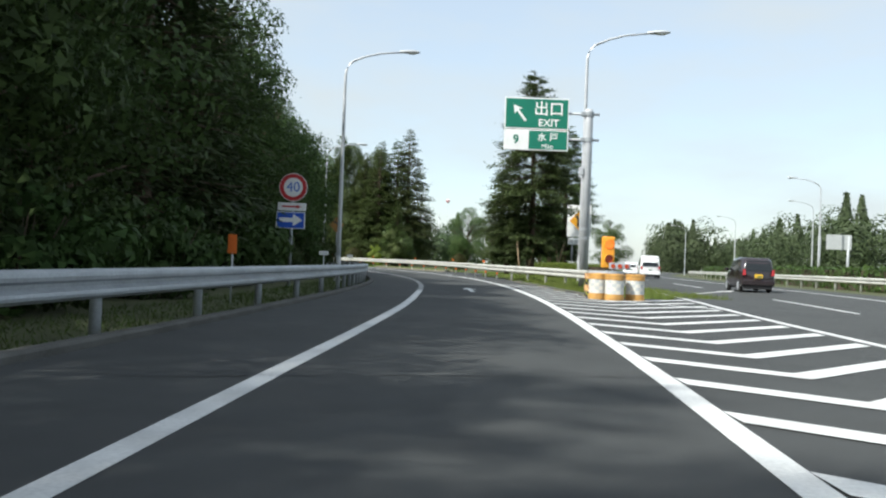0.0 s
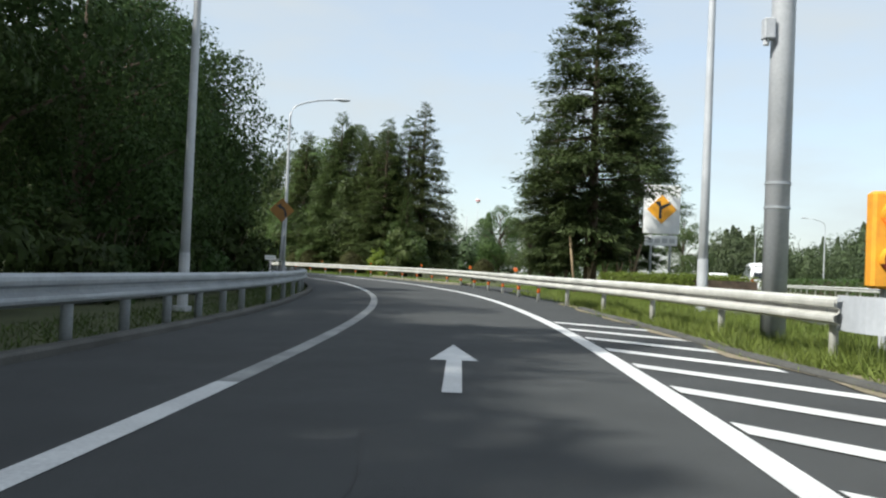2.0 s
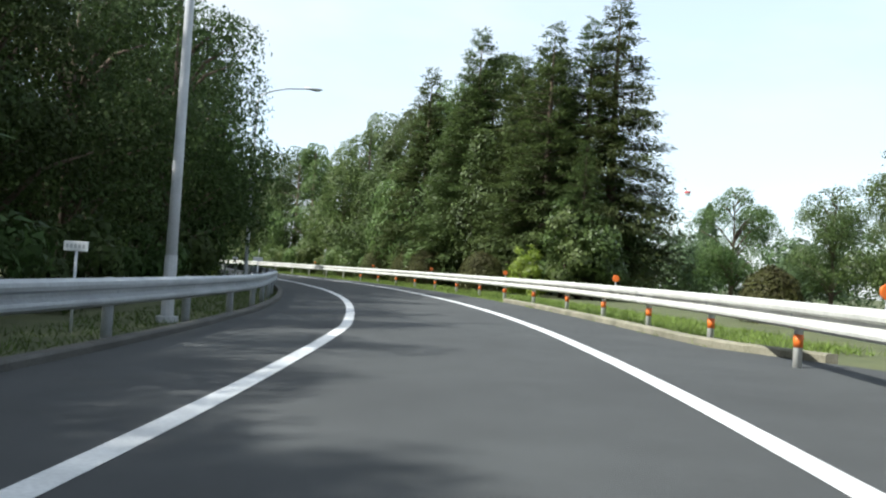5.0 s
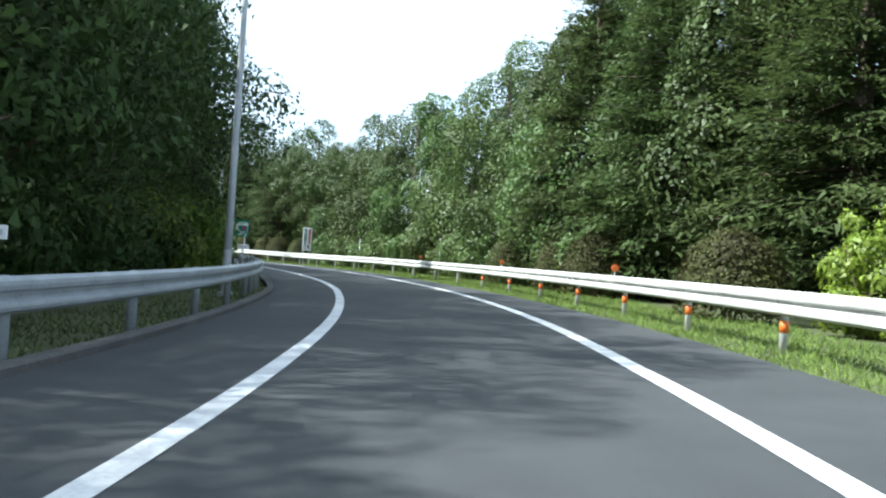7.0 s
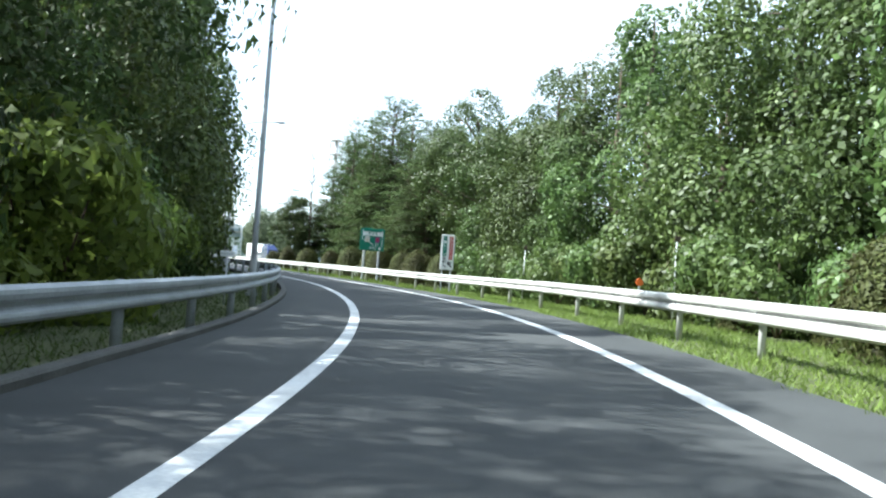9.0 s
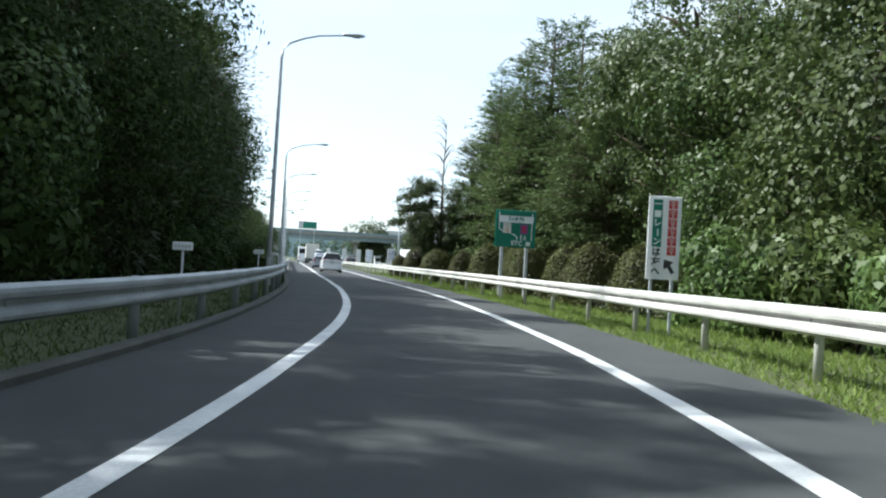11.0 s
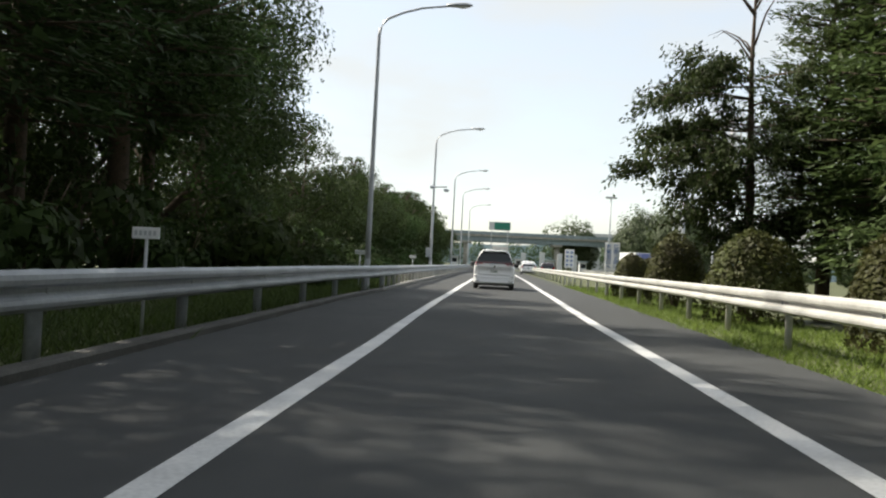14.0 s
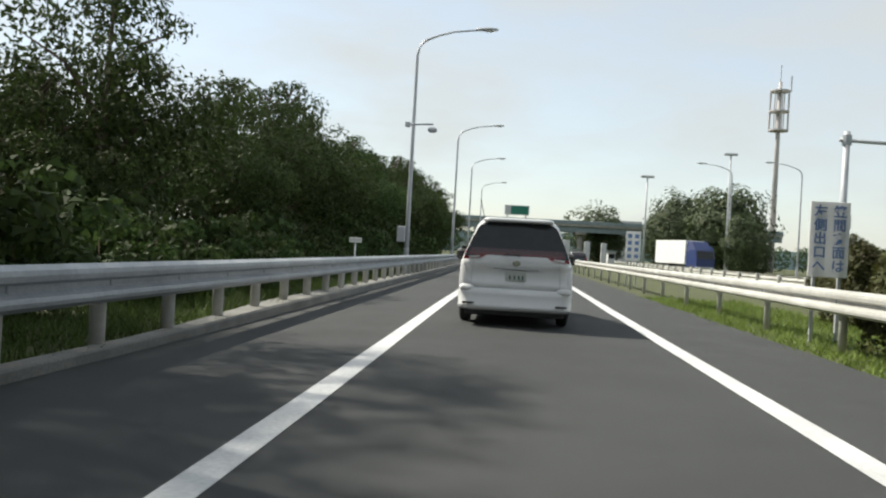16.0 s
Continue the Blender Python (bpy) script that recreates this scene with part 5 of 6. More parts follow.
part("text_block", Mesh().box(0.48, 0.68, -0.036, -0.031, 2.25, 2.43), WHITE_PAINT, tl)


def tall_board(m, w, z0, z1, label, columns, name="notice_board"):
    """A tall white board with columns of characters: (x, text, material, size)."""
    tb = thing(name, m, label, "sign board")
    for x in (-w * 0.32, w * 0.32):
        part("post", Mesh().box(x - 0.025, x + 0.025, 0.0, 0.05, -0.1, z1 - 0.05), POLE_GREY, tb)
    part("board", Mesh().box(-w / 2, w / 2, -0.03, -0.002, z0, z1, 0.008), BOARD_PLASTIC, tb)
    for x, text, mat, size in columns:
        step = (z1 - z0) * 0.9 / len(text)
        for k, ch in enumerate(text):
            z = z1 - (z1 - z0) * 0.05 - step * (k + 0.5)
            if ch == "#":
                part("text_bar", Mesh().box(x - size * 0.42, x + size * 0.42, -0.036, -0.031, z - size * 0.4, z + size * 0.4), mat, tb)
            else:
                letters(ch, size, x, z, -0.036, mat, tb, "character", fat=0.004)
    return tb


wt = tall_board(stand(147.6, 4.95, 0, -8) @ Matrix.Diagonal((1.14, 1.14, 1.18, 1)), 0.60, 0.92, 2.40, "tall white lane notice board with red and green characters", [])
part("green_column", Mesh().box(-0.215, -0.045, -0.036, -0.031, 1.50, 2.34), SIGN_GREEN, wt, "green band with white characters")
for k, ch in enumerate("一#レーン"):
    z = 2.25 - 0.165 * k
    if ch == "#":
        part("text_bar", Mesh().box(-0.19, -0.07, -0.041, -0.037, z - 0.06, z + 0.06), WHITE_PAINT, wt)
    else:
        letters(ch, 0.15, -0.13, z, -0.041, WHITE_PAINT, wt, "character", turn=-90 if ch == "ー" else 0, fat=0.003)
for k, ch in enumerate("は左へ"):
    letters(ch, 0.165, -0.13, 1.40 - 0.17 * k, -0.036, BLACK, wt, "character", fat=0.005)
for k in range(6):
    z = 2.255 - 0.165 * k
    block = part("red_block", Mesh().box(0.065, 0.225, -0.036, -0.031, z - 0.075, z + 0.075), SIGN_RED, wt, "red block of unreadable text")
    for x0, x1, z0, z1 in ((0.10, 0.19, 0.035, 0.05), (0.10, 0.19, -0.005, 0.01), (0.13, 0.16, -0.055, -0.02)):
        part("text_bar", Mesh().box(x0, x1, -0.040, -0.037, z + z0, z + z1), BARREL_PALE, block)
part("black_arrow", Mesh().plate([(0.16, 1.02), (0.22, 1.06), (0.14, 1.18), (0.20, 1.24), (0.02, 1.28), (0.02, 1.10), (0.09, 1.14)], -0.036, -0.031), BLACK, wt)
tall_board(stand(202.4, 4.98, 0, 0), 0.62, 1.0, 2.22, "tall white board with blue Japanese direction text", [(0.15, "笠間方面は", PALE_BLUE, 0.21), (-0.15, "左側出口へ", PALE_BLUE, 0.21)])
tall_board(stand(226, 5.2, 0, 0), 0.64, 1.05, 2.35, "tall white board with rows of blue characters", [(0.15, "####", PALE_BLUE, 0.2), (-0.15, "####", PALE_BLUE, 0.2)])

# orange reflectors on the right-hand rail
def rail_reflector(s):
    r = thing("rail_reflector", stand(s, rail_right(s)), "round orange reflector on the guardrail", "reflector", "reflectors on the guardrail")
    part("stem", Mesh().tube([(0, 0, 0.7), (0, 0, 1.0)], 0.018, 8), POLE_GREY, r)
    part("disc", Mesh().disc(0, 1.03, 0.085, -0.03, 0.0, 20), SIGN_ORANGE, r)
    return r


first_reflector = rail_reflector(55.8)
for s in (67, 79, 90.6, 102, 113, 125):
    copy_thing(first_reflector, stand(s, rail_right(s)))
for s, l in ((128, 6.6), (141, 6.4)):
    marker_post(stand(s, l), 0.16, 0.16, 2.2, BARK, "weathered brown marker disc on a thin pole", bars=False)

# ---------------------------------------------------------------- crash cushion at the gore
def drum(m, r, h, label, checker=True):
    d = thing("crash_drum", m, label, "crash drum", "crash drums at the gore")
    n = 24
    ring = lambda q, z: [(q * math.cos(2 * math.pi * k / n), q * math.sin(2 * math.pi * k / n), z) for k in range(n)]
    if checker:
        part("lower_shell", Mesh().rings([ring(r, 0), ring(r * 1.02, 0.02), ring(r * 1.02, 0.10), ring(r, 0.12), ring(r * 0.985, h * 0.24)]), BARREL_YELLOW, d, smooth=False)
        part("top", Mesh().rings([ring(r * 0.985, h * 0.76), ring(r * 1.03, h * 0.78), ring(r * 1.03, h * 0.86), ring(r * 1.0, h * 0.88), ring(r * 1.04, h * 0.9), ring(r * 1.04, h * 0.98), ring(r * 0.9, h), ring(0.02, h * 1.01)]), BARREL_YELLOW, d)
        body = Mesh()
        alt = Mesh()
        zs = np.linspace(h * 0.24, h * 0.76, 5)
        for i in range(4):
            for k in range(n):
                a0, a1 = 2 * math.pi * k / n, 2 * math.pi * (k + 1) / n
                q = r * 0.985
                (body if (k // 2 + i) % 2 else alt).add([(q * math.cos(a0), q * math.sin(a0), zs[i]), (q * math.cos(a1), q * math.sin(a1), zs[i]), (q * math.cos(a1), q * math.sin(a1), zs[i + 1]), (q * math.cos(a0), q * math.sin(a0), zs[i + 1])], [(0, 1, 2, 3)])
        part("checker_sleeve", body, BARREL_PALE, d)
        part("reflector_sleeve", alt, BARREL_GREY, d)
    else:
        part("shell", Mesh().rings([ring(r, 0), ring(r, h * 0.97), ring(r * 0.9, h), ring(0.02, h)]), BLACK, d)
        for z0, z1 in ((0.25, 0.5), (0.75, 0.985)):
            part("amber_band", Mesh().rings([ring(r + 0.004, h * z0), ring(r + 0.010, h * (z0 + 0.02)), ring(r + 0.010, h * (z1 - 0.02)), ring(r + 0.004, h * z1)], caps=False), BARREL_CREAM, d)
        for i, mat in enumerate((STRIPE_LIME, STRIPE_RED, STRIPE_LIME, STRIPE_RED)):
            for k in range(9):
                m2 = Mesh()
                v = []
                for j in range(6):
                    a = 0.7 * k + 0.55 * j / 5 + (0.12 if i % 2 else 0)
                    z = h * (0.25 * i + 0.235 - 0.22 * j / 5)
                    q = r + 0.014
                    v += [(q * math.cos(a), q * math.sin(a), z), (q * math.cos(a + 0.15), q * math.sin(a + 0.15), z)]
                m2.add(v, [(2 * j + 2, 2 * j + 3, 2 * j + 1, 2 * j) for j in range(5)])
                part("slanted_stripe", m2, mat, d)
    return d


drum_label = "amber plastic crash drum with white checker reflectors"
d0 = drum(stand(26.85, 4.12), 0.30, 0.84, drum_label)
for s, l, a in ((27.45, 3.72, 25), (27.25, 4.86, 50)):
    copy_thing(d0, stand(s, l, 0, a))
drum(stand(28.95, 3.86), 0.31, 0.82, "black and cream slant-striped crash drum", False)
drum(stand(29.35, 4.5), 0.31, 0.82, "black and cream slant-striped crash drum", False)
fl = thing("warning_flasher", ground_pose(6.72, 35.4), "orange two-lamp warning flasher on the rail end", "warning light")
part("post", Mesh().tube([(0, 0.1, -0.2), (0, 0.1, 1.2)], 0.05, 10), POLE_GREY, fl)
part("housing", Mesh().box(-0.25, 0.25, -0.1, 0.14, 0.96, 2.24, 0.04), AMBER_BRIGHT, fl, "amber lamp housing")
for z, mat, name, label in ((1.93, LAMP_GLOW, "lit_lamp", "glowing orange lamp"), (1.34, LAMP_OFF, "dark_lamp", "unlit red lamp")):
    part(name, Mesh().disc(0.02, z, 0.165, -0.135, -0.1, 28), mat, fl, label)
    hood = Mesh()
    hood.rings([[(0.02 + 0.185 * math.cos(a), y, z + 0.185 * math.sin(a)) for a in np.linspace(-0.3, math.pi + 0.3, 15)] + [(0.02 + 0.172 * math.cos(a), y, z + 0.172 * math.sin(a)) for a in np.linspace(math.pi + 0.3, -0.3, 15)] for y in (-0.24, -0.1)])
    part("hood", hood, AMBER_BRIGHT, fl, "curved lamp hood")
part("reflector_board", Mesh().box(-0.05, 0.80, -0.62, -0.59, 0.93, 1.19, 0.008).tube([(0.1, -0.57, 0.80), (0.1, -0.57, 0.95)], 0.02, 6).tube([(0.65, -0.57, 0.80), (0.65, -0.57, 0.95)], 0.02, 6), WRAP_GREY, fl, "pale board with three reflectors")
for k in range(3):
    part("reflector", Mesh().disc(0.10 + 0.27 * k, 1.06, 0.09, -0.65, -0.62, 18), LAMP_OFF, fl)

# ---------------------------------------------------------------- vehicles
def loft(stations, ny=None):
    """A car body: stations are (y, [(half width, z), ...]) from front to back, each outline from sill to roof."""
    m, rings = Mesh(), []
    for y, out in stations:
        rings.append([(w, y, z) for w, z in out] + [(-w, y, z) for w, z in reversed(out)])
    m.rings(rings)
    return m


def wheel(parent, x, y, r, w=0.2):
    wh = Mesh()
    n = 20
    side = 1 if x > 0 else -1
    prof = [(0, r * 0.62), (0.02, r * 0.9), (0.05, r), (w - 0.05, r), (w - 0.02, r * 0.9), (w, r * 0.62)]
    rings = [[(x - side * u, y + q * math.cos(2 * math.pi * k / n), r + q * math.sin(2 * math.pi * k / n)) for k in range(n)] for u, q in prof]
    wh.rings(rings)
    t = part("tyre", wh, RUBBER, parent, smooth=False)
    rim = Mesh()
    rings = [[(x - side * u, y + q * math.cos(2 * math.pi * k / n), r + q * math.sin(2 * math.pi * k / n)) for k in range(n)] for u, q in ((-0.004, r * 0.62), (0.0, r * 0.55), (0.03, r * 0.5), (0.035, 0.02))]
    rim.rings(rings)
    part("rim", rim, GALV, t, "alloy wheel rim")


def quad_on(m, pts, t=0.004):
    """A thin shaped panel through points in the plane of the car's back (x, y, z), raised backwards."""
    n = len(pts)
    m.add([(p[0], p[1], p[2]) for p in pts] + [(p[0], p[1] - t, p[2]) for p in pts],
          [tuple(range(n, 2 * n))] + [(i, (i + 1) % n, n + (i + 1) % n, n + i) for i in range(n)])
    return m


def plan(w, y0, r, x):
    """A point on a rounded back corner seen from above, x being the way travelled along it from the middle."""
    if x < w - r:
        return x, y0
    a = min((x - w + r) / r, math.pi / 2)
    return w - r + r * math.sin(a), y0 + r - r * math.cos(a) + max(x - w + r - r * math.pi / 2, 0)


def wrapped(levels, deep, shift=0.0):
    """A skin that bends round both back corners; levels are (height, half width, back, corner radius)."""
    m, rings = Mesh(), []
    for z, w, y0, r in levels:
        way = [0, 0.5 * (w - r), w - r] + [w - r + r * math.pi / 2 * k / 6 for k in range(1, 7)]
        half = [plan(w, y0, r, q) for q in way] + [(w, deep)]
        rings.append([(x + shift, y, z) for x, y in half] + [(-x + shift, y, z) for x, y in half[:0:-1]])
    return m.rings(rings)


def minivan(m, paint, label):
    """A rounded minivan, back towards -y."""
    v = thing("minivan", m, label, "car")
    W = 0.9
    out = lambda w, zl, zs, zr, top: [(w * 0.93, zl), (w * 0.99, zl + 0.12), (w, zs - 0.28), (w * 0.985, zs), (w * (0.985 - 0.255 * top), zr - 0.13), (w * (0.93 - 0.28 * top), zr - 0.045), (w * (0.6 - 0.18 * top), zr)]
    st = [(4.78, out(W * 0.62, 0.35, 0.62, 0.72, 0.4)), (4.6, out(W * 0.85, 0.25, 0.72, 0.86, 0.4)), (4.1, out(W * 0.97, 0.22, 0.86, 1.04, 0.4)),
          (3.6, out(W, 0.22, 0.93, 1.22, 0.7)), (2.9, out(W, 0.22, 0.96, 1.60, 1)), (2.0, out(W, 0.22, 0.97, 1.71, 1)), (1.0, out(W, 0.22, 0.98, 1.73, 1)),
          (0.45, out(W, 0.24, 0.98, 1.715, 1)), (0.22, out(W * 0.995, 0.27, 0.99, 1.68, 1.05)), (0.10, out(W * 0.985, 0.30, 0.99, 1.50, 1.0)), (0.0, out(W * 0.965, 0.33, 0.95, 1.02, 0.3))]
    part("body", loft(st), paint, v, smooth=True)
    # the back: y grows forwards with height
    yb = lambda z: -0.006 + float(np.interp(z, (1.02, 1.5, 1.68, 1.72), (0.0, 0.10, 0.22, 0.4)))
    P = lambda x, z, d=0.0: (x, yb(z) - d, z)
    part("spoiler", wrapped([(1.645, 0.52, 0.06, 0.12), (1.66, 0.56, 0.035, 0.14), (1.695, 0.55, 0.05, 0.14), (1.712, 0.50, 0.10, 0.14)], 0.45), paint, v, smooth=True)
    edge = lambda z: float(np.interp(z, (1.08, 1.2, 1.38, 1.52, 1.58, 1.62, 1.64), (0.815, 0.775, 0.700, 0.635, 0.595, 0.53, 0.46)))
    top = [(edge(z), z) for z in (1.08, 1.2, 1.38, 1.52, 1.58, 1.62, 1.64)]
    part("rear_window", quad_on(Mesh(), [P(x, z, 0.035) for x, z in top] + [P(-x, z, 0.035) for x, z in top[::-1]], 0.012), CAR_GLASS, v, "dark tinted rear window")
    for sx in (-1, 1):
        lamp = Mesh()
        rings = []
        for a, lo, hi in ((0.0, 1.095, 1.105), (0.12, 1.065, 1.13), (0.27, 1.045, 1.16), (0.38, 1.035, 1.20), (0.46, 1.03, 1.22), (0.55, 1.04, 1.20), (0.64, 1.06, 1.15)):
            x, y = plan(0.845, -0.05, 0.16, 0.47 + a)
            x2, y2 = plan(0.81, 0.0, 0.16, 0.47 + a)
            rings.append([(sx * x, y, lo), (sx * (x - 0.35 * (hi - lo)), y + 0.02, hi), (sx * (x2 - 0.35 * (hi - lo)), y2 + 0.02, hi), (sx * x2, y2, lo)])
        part("tail_light", lamp.rings(rings), TAIL_RED, v, "red wrap-round tail lamp lens", smooth=True)
        part("tail_lamp_strip", quad_on(Mesh(), [P(sx * x, z, 0.058) for x, z in ((0.74, 1.05), (0.58, 1.075), (0.57, 1.095), (0.74, 1.085))][::sx], 0.006), LAMP_GLASS, v, "clear lower lamp strip")
        part("side_window", Mesh().add([(sx * 0.88, 0.62, 1.03), (sx * (W - 0.006), 3.2, 1.0), (sx * 0.715, 2.7, 1.5), (sx * 0.675, 0.62, 1.58)], [(0, 1, 2, 3)] if sx > 0 else [(3, 2, 1, 0)]), CAR_GLASS, v)
        part("door_mirror", Mesh().box(sx * 1.02 - 0.13, sx * 1.02 + 0.13, 3.2, 3.4, 0.98, 1.2, 0.05), BLACK, v, "dark door mirror")
        part("reflector", Mesh().box(sx * 0.72 - 0.09, sx * 0.72 + 0.09, -0.135, -0.10, 0.345, 0.375, 0.006), BLACK, v, "dark bumper reflector")
        part("bumper_corner", wrapped([(0.55, 0.10, -0.095, 0.06), (0.575, 0.125, -0.108, 0.075), (0.615, 0.115, -0.09, 0.07), (0.645, 0.07, -0.045, 0.05)], 0.22, sx * 0.757), paint, v, smooth=True)
    for z0, z1, d in ((1.105, 1.16, 0.052), (1.16, 1.22, 0.049)):
        part("window_red_band", quad_on(Mesh(), [P(-edge(z0) + 0.05, z0, d), P(edge(z0) - 0.05, z0, d), P(edge(z1) - 0.05, z1, d), P(-edge(z1) + 0.05, z1, d)], 0.004), RED_TRIM if z0 < 1.15 else RED_GLASS, v, "dark red band at the foot of the window")
    part("tailgate_panel", wrapped([(0.60, 0.875, -0.035, 0.20), (0.68, 0.885, -0.055, 0.20), (0.70, 0.885, -0.035, 0.20), (0.92, 0.875, -0.03, 0.20), (0.945, 0.875, -0.058, 0.20), (1.03, 0.86, -0.05, 0.20), (1.075, 0.835, -0.015, 0.18)], 0.3), paint, v, smooth=True)
    part("tailgate_crest", quad_on(Mesh(), [P(-0.60, 1.03, 0.045), P(0.60, 1.03, 0.045), P(0.47, 1.115, 0.055), P(-0.47, 1.115, 0.055)], 0.012), paint, v)
    part("bumper", wrapped([(0.25, 0.83, -0.03, 0.2), (0.275, 0.88, -0.09, 0.2), (0.32, 0.895, -0.125, 0.2), (0.34, 0.885, -0.105, 0.2), (0.50, 0.895, -0.105, 0.2), (0.57, 0.89, -0.10, 0.2), (0.60, 0.87, -0.04, 0.2)], 0.35), paint, v, smooth=True)
    part("underside", Mesh().box(-0.78, 0.78, 0.0, 4.4, 0.17, 0.30, 0.02), BLACK, v)
    plate = part("number_plate", Mesh().box(-0.165, 0.165, -0.055, -0.03, 0.725, 0.89, 0.004), PLATE_WHITE, v, "white number plate")
    for x0, x1 in ((-0.105, -0.08), (-0.03, -0.005), (0.035, 0.06), (0.095, 0.12)):
        part("plate_bar", Mesh().box(x0, x1, -0.059, -0.056, 0.75, 0.81), PLATE_GREEN, plate)
    part("garnish", Mesh().box(-0.36, 0.36, -0.072, -0.03, 0.905, 0.93, 0.006), BARREL_GREY, v, "grey ledge over the number plate")
    part("badge", Mesh().add([(0.065 * math.cos(a), -0.066, 1.0 + 0.045 * math.sin(a)) for a in np.linspace(0, 2 * math.pi, 17)[:-1]], [tuple(range(16))[::-1]]), CHROME, v, "plain chrome oval badge")
    for sx in (-1, 1):
        part("panel_gap", Mesh().tube([(sx * 0.685, -0.058, 0.62), (sx * 0.69, -0.038, 0.72), (sx * 0.68, -0.034, 0.9), (sx * 0.665, -0.058, 1.0)], 0.006, 5), BARREL_GREY, v, "shut line of the tailgate")
    part("wiper", Mesh().tube([(0.02, yb(1.1) - 0.075, 1.10), (0.06, yb(1.13) - 0.08, 1.135), (-0.2, yb(1.15) - 0.08, 1.13)], 0.012, 6), BLACK, v)
    part("antenna", Mesh().tube([(-0.55, 0.55, 1.69), (-0.62, 0.3, 2.0)], 0.006, 5), BLACK, v)
    for x in (-0.9, 0.9):
        for y in (0.85, 3.85):
            wheel(v, x, y, 0.325, 0.21)
    return v


def hatch(m, paint, label, size=(1.78, 4.6, 1.6), plate=PLATE_WHITE, box=False, name="car"):
    """A plain estate or kei car, back towards -y."""
    w, length, tall = size
    v = thing(name, m, label, "car")
    W = w / 2
    out = lambda k, zl, zs, zr, top: [(W * k * 0.92, zl), (W * k, zl + 0.15), (W * k, zs - 0.2), (W * k * 0.98, zs), (W * k * (0.97 - 0.12 * top), zr - 0.1), (W * k * (0.9 - 0.14 * top), zr - 0.02), (W * k * 0.5, zr)]
    L = length
    st = [(L, out(0.7, 0.35, 0.6, 0.7, 0.3)), (L * 0.96, out(0.9, 0.25, 0.7, 0.84, 0.3)), (L * 0.78, out(1, 0.22, 0.88, 1.0, 0.4)), (L * 0.6, out(1, 0.22, 0.94, tall - 0.06, 1)),
          (L * 0.4, out(1, 0.22, 0.95, tall, 1)), (L * 0.1, out(1, 0.22, 0.95, tall - 0.02, 1)), (L * 0.03, out(0.98, 0.26, 0.95, tall * 0.86, 1)), (0, out(0.96, 0.32, 0.9, 1.0, 0.3))]
    part("body", loft(st), paint, v, smooth=True)
    yb = lambda z: float(np.interp(z, (1.0, tall * 0.86, tall), (0, L * 0.03, L * 0.1)))
    P = lambda x, z, d=0.02: (x, yb(z) - d, z)
    k = W * 0.82
    part("rear_window", quad_on(Mesh(), [P(-k, 1.0), P(k, 1.0), P(k * 0.86, tall * 0.9), P(-k * 0.86, tall * 0.9)], 0.015), CAR_GLASS, v, "dark rear window")
    for sx in (-1, 1):
        part("tail_light", quad_on(Mesh(), [P(sx * x, z, 0.02) for x, z in ((W * 0.96, 0.78), (W * 0.76, 0.78), (W * 0.78, 1.04), (W * 0.93, 1.04))][::sx], 0.025), TAIL_RED, v, "red tail lamp lens")
        part("side_window", Mesh().add([(sx * (W * 0.985), 0.4, 1.0), (sx * W * 0.985, L * 0.68, 0.98), (sx * W * 0.87, L * 0.58, tall * 0.9), (sx * W * 0.86, 0.5, tall * 0.9)], [(0, 1, 2, 3)] if sx > 0 else [(3, 2, 1, 0)]), CAR_GLASS, v)
        part("door_mirror", Mesh().box(sx * (W + 0.08) - 0.09, sx * (W + 0.08) + 0.09, L * 0.7, L * 0.73, 0.95, 1.1, 0.02), paint, v)
    part("bumper", Mesh().box(-W * 0.97, W * 0.97, -0.09, 0.2, 0.32, 0.58, 0.04), paint, v)
    part("underside", Mesh().box(-W * 0.85, W * 0.85, 0.0, L * 0.9, 0.16, 0.32, 0.02), BLACK, v)
    pl = part("number_plate", Mesh().box(-0.165, 0.165, -0.12 if plate is PLATE_YELLOW else -0.05, -0.02, 0.66, 0.83, 0.004), plate, v, "number plate")
    part("plate_bar", Mesh().box(-0.1, 0.12, -0.124 if plate is PLATE_YELLOW else -0.054, -0.05, 0.69, 0.76), PLATE_GREEN, pl)
    if box:
        part("roof_box", Mesh().box(-0.62, -0.02, 0.5, 2.2, tall + 0.08, tall + 0.36, 0.09), BARREL_GREY, v, "grey roof box", smooth=True)
        for y in (0.8, 2.0):
            part("roof_bar", Mesh().tube([(-0.66, y, tall + 0.06), (0.66, y, tall + 0.06)], 0.02, 6), BLACK, v)
    for x in (-W, W):
        for y in (L * 0.18, L * 0.8):
            wheel(v, x, y, 0.3, 0.19)
    return v


minivan(scaled(stand(200.9, -0.02), 0.95), CAR_WHITE, "pearl white minivan with tinted rear window on the lane")
hatch(stand(222, -0.1), CAR_SILVER, "silver estate car with a grey roof box", (1.8, 4.6, 1.68), box=True, name="estate_car")
hatch(ground_pose(*main_at(40.0, 5.0), -5), CAR_BLACK, "dark plum kei car with a yellow plate", (1.475, 3.4, 1.6), PLATE_YELLOW, name="kei_car")
hatch(ground_pose(*main_at(74, 4.6), -9), CAR_WHITE, "white box-shaped delivery van on the carriageway", (1.69, 4.4, 1.95), name="delivery_van")
hatch(ground_pose(*main_at(92, 4.0), -10), CAR_WHITE, "white hatchback on the main carriageway", (1.7, 4.2, 1.5), name="hatchback")
for s, l, p, lab in ((268, 4.0, CAR_WHITE, "white estate car waiting before the toll gate"), (276, 6.8, CAR_BLACK, "dark car waiting before the toll gate"), (292, 5.2, CAR_SILVER, "silver car waiting before the toll gate")):
    hatch(stand(s, l), p, lab)


